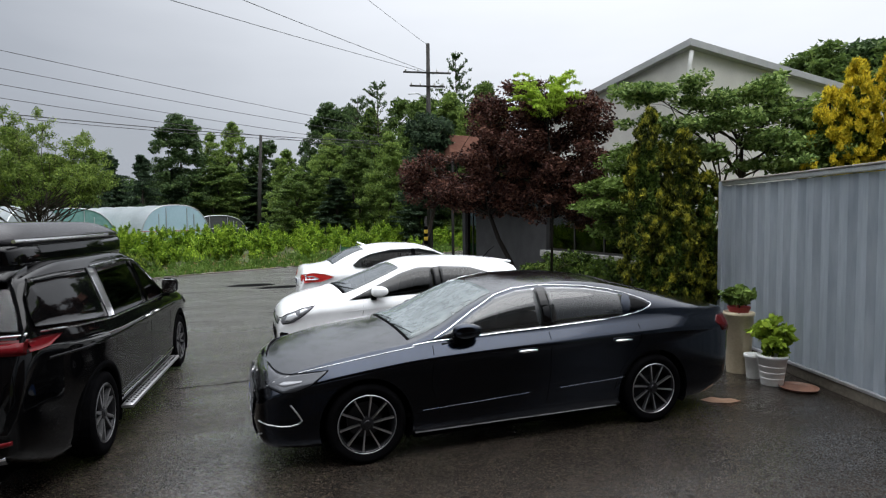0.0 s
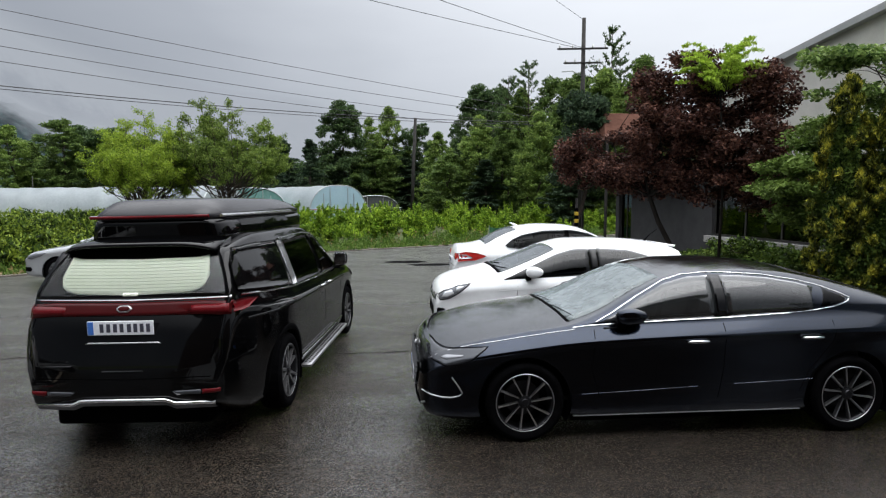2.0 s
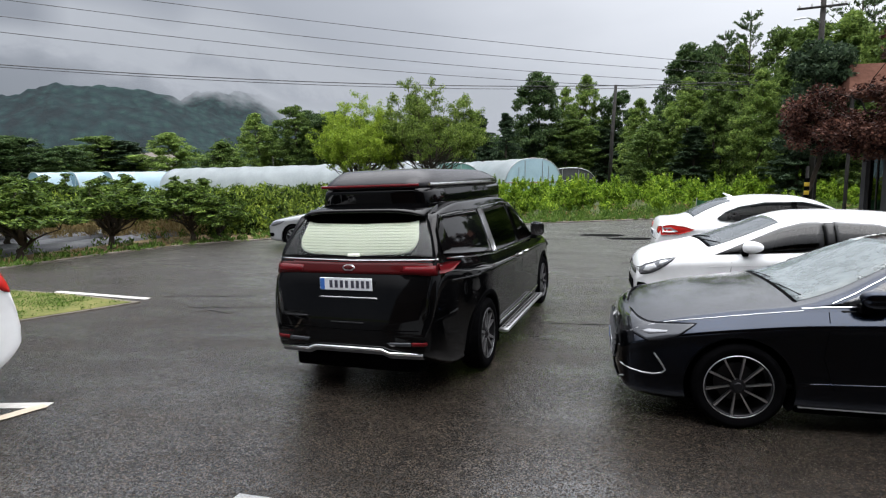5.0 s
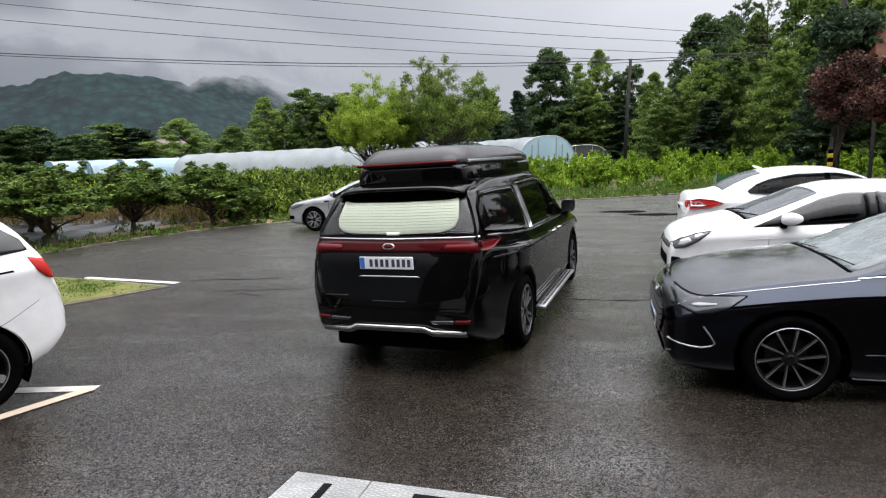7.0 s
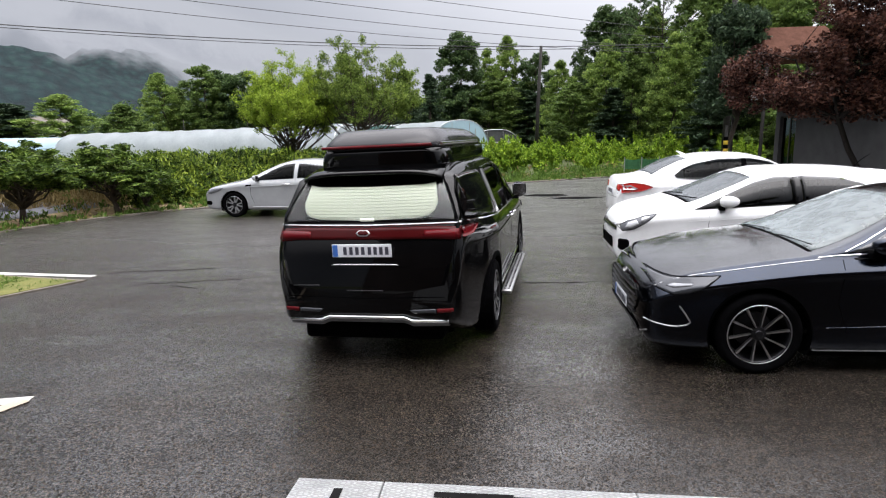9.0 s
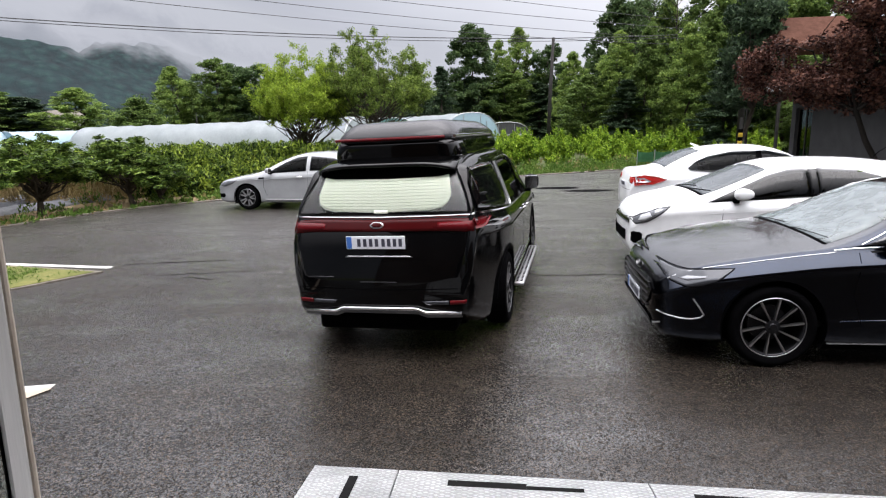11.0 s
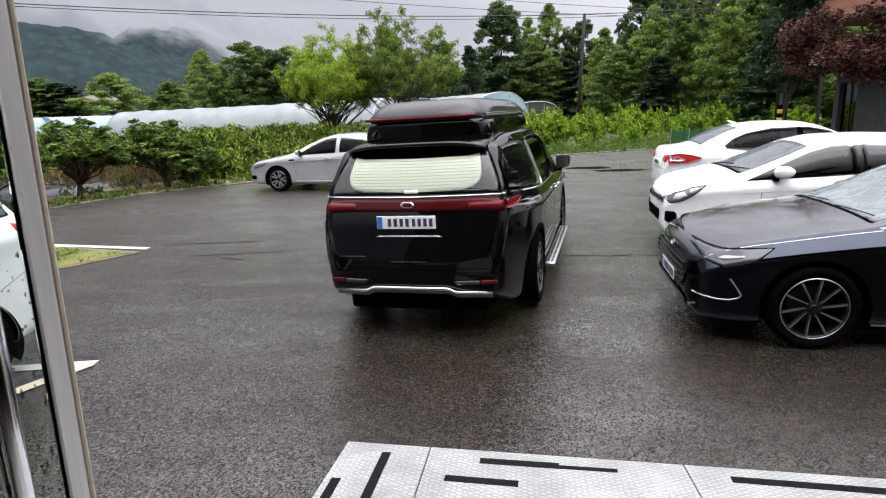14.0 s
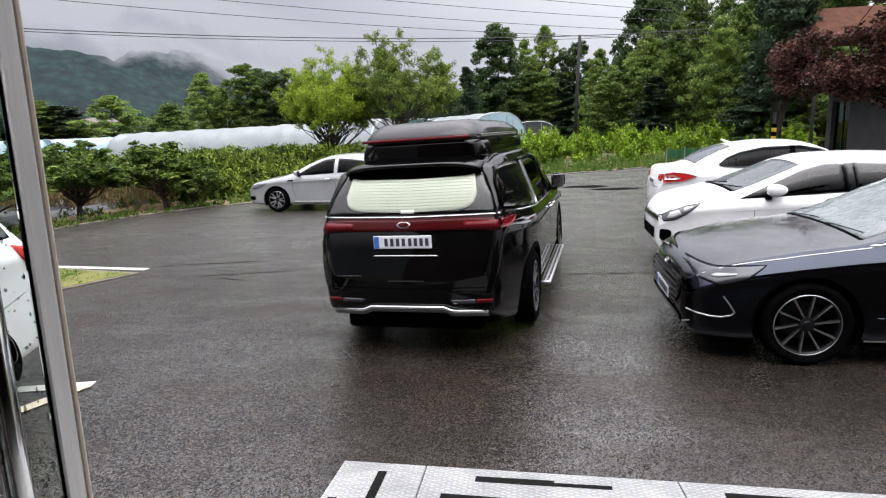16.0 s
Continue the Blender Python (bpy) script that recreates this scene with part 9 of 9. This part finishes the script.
cs, rs = [], []
for k in range(520):
    x, y = rng.uniform(-40, -12.6), rng.uniform(12, 36)
    if y < 19.5 + (x + 12.6) * 0.3 or y < 17.5 + (x + 12.6) * 1.0:
        continue
    h = rng.uniform(0.35, 1.5) * np.interp(y, [12, 18, 24], [0.45, 1.0, 1.1])
    for j in range(3):
        cs.append((x + rng.normal() * 0.4, y + rng.normal() * 0.4, h * (0.25 + 0.3 * j)))
        rs.append((0.5, 0.5, 0.32))
tagged(part("orchard_undergrowth", leaf_mesh3("orchard_undergrowth", small_leaves(rng, cs, rs, 130000, 0.07, 2.4, 0.4), LEAF_HEDGE), None), "rank green undergrowth between the orchard trees", "undergrowth", kind="stuff")

# dry canes and low straw between the orchard rows
rng = np.random.default_rng(77)
cs, rs = [], []
for k in range(700):
    x = rng.uniform(-24, -12.2)
    y = rng.uniform(16.5, 21.5) + (x + 12.6) * 0.3
    cs.append((x, y, 0.28))
    rs.append((0.3, 0.3, 0.28))
tagged(part("dry_canes", leaf_mesh("dry_canes", leaves(rng, cs, rs, 16000, 0.03, 0.0, 6.0, 1.0), LEAF_STRAW), None), "dry straw-coloured canes between the orchard rows", "canes", kind="stuff")

# light green bushes in rows on the field
rng = np.random.default_rng(80)
cs, rs = [], []
for k in range(430):
    y = 26.0 + 30 * rng.random() ** 1.2
    y = round(y / 2.4) * 2.4 + rng.normal() * 0.3
    x = rng.uniform(-5.0 - (y - 25) * 0.12, 17 + (y - 26) * 0.9)
    if y < 24.6 + max(0, x - 1.5) * 0.62 + 2.3 or noise.noise(Vector((x * 0.35, y * 0.35, 5))) < -0.28:
        continue
    h = rng.uniform(0.65, 1.6)
    w = rng.uniform(0.24, 0.46)
    for j in range(4):
        cs.append((x + rng.normal() * 0.24, y + rng.normal() * 0.24, h * (0.3 + 0.2 * j)))
        rs.append((w * (1.15 - 0.2 * j), w * (1.15 - 0.2 * j), 0.27))
    for j in range(2):
        cs.append((x + rng.normal() * 0.25, y + rng.normal() * 0.25, h * 1.08))
        rs.append((0.06, 0.06, 0.26))
tagged(part("field_bushes", leaf_mesh3("field_bushes", small_leaves(rng, cs, rs, 250000, 0.068, 2.4, 0.35), LEAF_FIELD), None), "rows of bright green young fruit bushes", "bushes", kind="stuff")

# low green netting stretched between stakes among the bushes
NET_GREEN = surface("green_garden_net", (0.035, 0.13, 0.055), (0.09, 0.25, 0.12), 4, 0.6, 0.4, 0.02)
net = empty("garden_net", pose(5.6, 27.4, 0, 0, 0, -8), label="low green netting on thin stakes in the field", category="netting")
for k in range(4):
    part("stake", tube([(0.75 * k, 0, -0.05), (0.75 * k + 0.02, 0.01, 0.8)], 0.018, 6), GALV, net)
for k in range(3):
    bm = bmesh.new()
    rows = [[bm.verts.new((0.75 * k + 0.03 + 0.69 * i / 8, 0.03 * math.sin(i * 1.1 + k), z - 0.05 * math.sin(math.pi * i / 8) * (z > 0.5))) for z in (0.25, 0.4, 0.55, 0.72)] for i in range(9)]
    for a, b in zip(rows, rows[1:]):
        for j in range(3):
            bm.faces.new((a[j], b[j], b[j + 1], a[j + 1]))
    bmesh.ops.solidify(bm, geom=bm.faces[:], thickness=0.006)
    part("panel", bm, NET_GREEN, net)

# slim posts standing behind the long greenhouse
for x, y, h in ((-28.6, 53.5, 4.05), (-23.6, 56.2, 4.95)):
    tagged(part("field_post", tube([(x, y, 0), (x, y, h)], [0.05, 0.035], 8), WOODPOLE, smooth=True), "slim grey post rising behind the long greenhouse", "post", "field posts")

# hedge of weeds and canes between orchard and yard
cs, rs = [], []
for k in range(520):
    t = rng.random()
    e = np.array([-11.2, 16.6]) * (1 - t) + np.array([-1.6, 24.2]) * t
    off = rng.uniform(0.6, 4.6)
    p = e + off * np.array([-0.62, 0.78])
    h = min(1.65, 0.35 + off * 0.55) * rng.uniform(0.55, 1.05) * np.interp(t, [0, 0.55, 0.8, 1], [1.0, 1.0, 0.75, 0.5])
    for j in range(3):
        cs.append((p[0], p[1], h * (0.25 + 0.3 * j)))
        rs.append((0.32, 0.32, 0.3))
tagged(part("weed_hedge", leaf_mesh3("weed_hedge", small_leaves(rng, cs, rs, 150000, 0.062, 2.4, 0.35), LEAF_HEDGE), None), "tangled green hedge of weeds and canes", "hedge", kind="stuff")

# low weeds and dry stalks along the edge of the asphalt
edge = np.array(EDGE[1:])
seg = np.linalg.norm(np.diff(edge, axis=0), axis=1)
cs, rs, cs2, rs2 = [], [], [], []
for k in range(3000):
    j = rng.choice(len(seg), p=seg / seg.sum())
    t = rng.random()
    p = edge[j] * (1 - t) + edge[j + 1] * t
    d = (edge[j + 1] - edge[j]) / seg[j]
    nrm = np.array([-d[1], d[0]])
    off = rng.uniform(0.02, 2.5) ** 1.25
    q = p + nrm * off
    if q[0] < -10.2 and off > 0.5 and rng.random() < 0.8:
        continue
    h = rng.uniform(0.05, 0.16) + 0.16 * off * rng.random()
    (cs if rng.random() < 0.9 else cs2).append((q[0], q[1], h * 0.6))
    (rs if len(cs) + len(cs2) and len(rs) < len(cs) else rs2).append((0.12, 0.12, h * 0.6))
tagged(part("edge_weeds", leaf_mesh("edge_weeds", leaves(rng, cs, rs[: len(cs)], 46000, 0.036, 0.0, 3.0, 0.8), LEAF_WEED), None), "low green weeds along the edge of the asphalt", "weeds", kind="stuff")
tagged(part("dry_stalks", leaf_mesh("dry_stalks", leaves(rng, cs2, rs2[: len(cs2)], 1700, 0.04, 0.0, 3.5, 0.5), LEAF_STRAW), None), "dry straw-coloured stalks along the asphalt's edge", "weeds", kind="stuff")

# bare straw strip, then grey mulch beds under the orchard
sheet("field_margin", [(-12.35, 10.4), (-11.8, 13), (-11.15, 14.5), (-10.25, 15.7), (-9.15, 16.7), (-7.15, 18.4), (-4.95, 20.2), (-6.5, 22), (-10.5, 19.5), (-13.0, 17.4), (-14.6, 14), (-15.2, 10.4), (-15.6, 4), (-13.0, 5)], -0.004, STRAW, "bare straw-strewn soil beside the asphalt", "soil")
for k in range(6):
    a = Vector((-15.6 - 1.35 * k, 7.0, 0))
    b = Vector((-13.6 - 1.35 * k, 17.8, 0))
    d = (b - a).normalized()
    n = Vector((-d.y, d.x, 0))
    bm = bmesh.new()
    rows = []
    for j in range(25):
        p = a.lerp(b, j / 24)
        rows.append([bm.verts.new(p + n * w + Vector((0, 0, z + 0.012 * math.sin(j * 2.1 + w * 9)))) for w, z in ((-0.42, -0.02), (-0.36, 0.10), (-0.15, 0.16), (0.15, 0.16), (0.36, 0.10), (0.42, -0.02))])
    for p, q in zip(rows, rows[1:]):
        for i in range(5):
            bm.faces.new((p[i], q[i], q[i + 1], p[i + 1]))
    bmesh.ops.recalc_face_normals(bm, faces=bm.faces)
    tagged(part("mulch_bed", bm, MULCH, smooth=True), "long planting bed under grey plastic mulch film", "planting bed", group="mulch beds")

# lawn blades on the island
rng = np.random.default_rng(90)
poly = shrink(ISLAND, 0.90)
cs = []
while len(cs) < 900:
    p = (rng.uniform(-11.5, -6.6), rng.uniform(4.2, 8.4))
    inside = False
    for (a, b), (c, d) in zip(poly, poly[1:] + poly[:1]):
        if (b > p[1]) != (d > p[1]) and p[0] < (c - a) * (p[1] - b) / (d - b) + a:
            inside = not inside
    if inside and not (p[0] > -7.6 and rng.random() < 0.85):
        cs.append((p[0], p[1], 0.035))
tagged(part("lawn_grass", leaf_mesh("lawn_grass", leaves(rng, cs, [(0.12, 0.12, 0.025)] * len(cs), 14000, 0.011, 0.0, 4.0, 0.6), LEAF_WEED), None), "short bright green grass on the island", "grass", kind="stuff")

# long kerb of thin concrete between asphalt and soil
bm = bmesh.new()
rows = []
for k, (x, y) in enumerate(EDGE[1:]):
    p = Vector((x, y, 0))
    q0, q1 = Vector((*EDGE[max(k, 0)], 0)), Vector((*EDGE[min(k + 2, len(EDGE) - 1)], 0))
    d = (q1 - q0).normalized()
    n = Vector((-d.y, d.x, 0))
    rows.append([bm.verts.new(p + n * w + Vector((0, 0, z))) for w, z in ((0.0, -0.01), (0.0, 0.03), (0.03, 0.045), (0.10, 0.045), (0.13, -0.01))])
for p, q in zip(rows, rows[1:]):
    for i in range(4):
        bm.faces.new((p[i], q[i], q[i + 1], p[i + 1]))
bmesh.ops.recalc_face_normals(bm, faces=bm.faces)
tagged(part("edge_kerb", bm, KERB_DIRTY), "thin brown-stained concrete edging along the yard", "kerb", kind="structure")
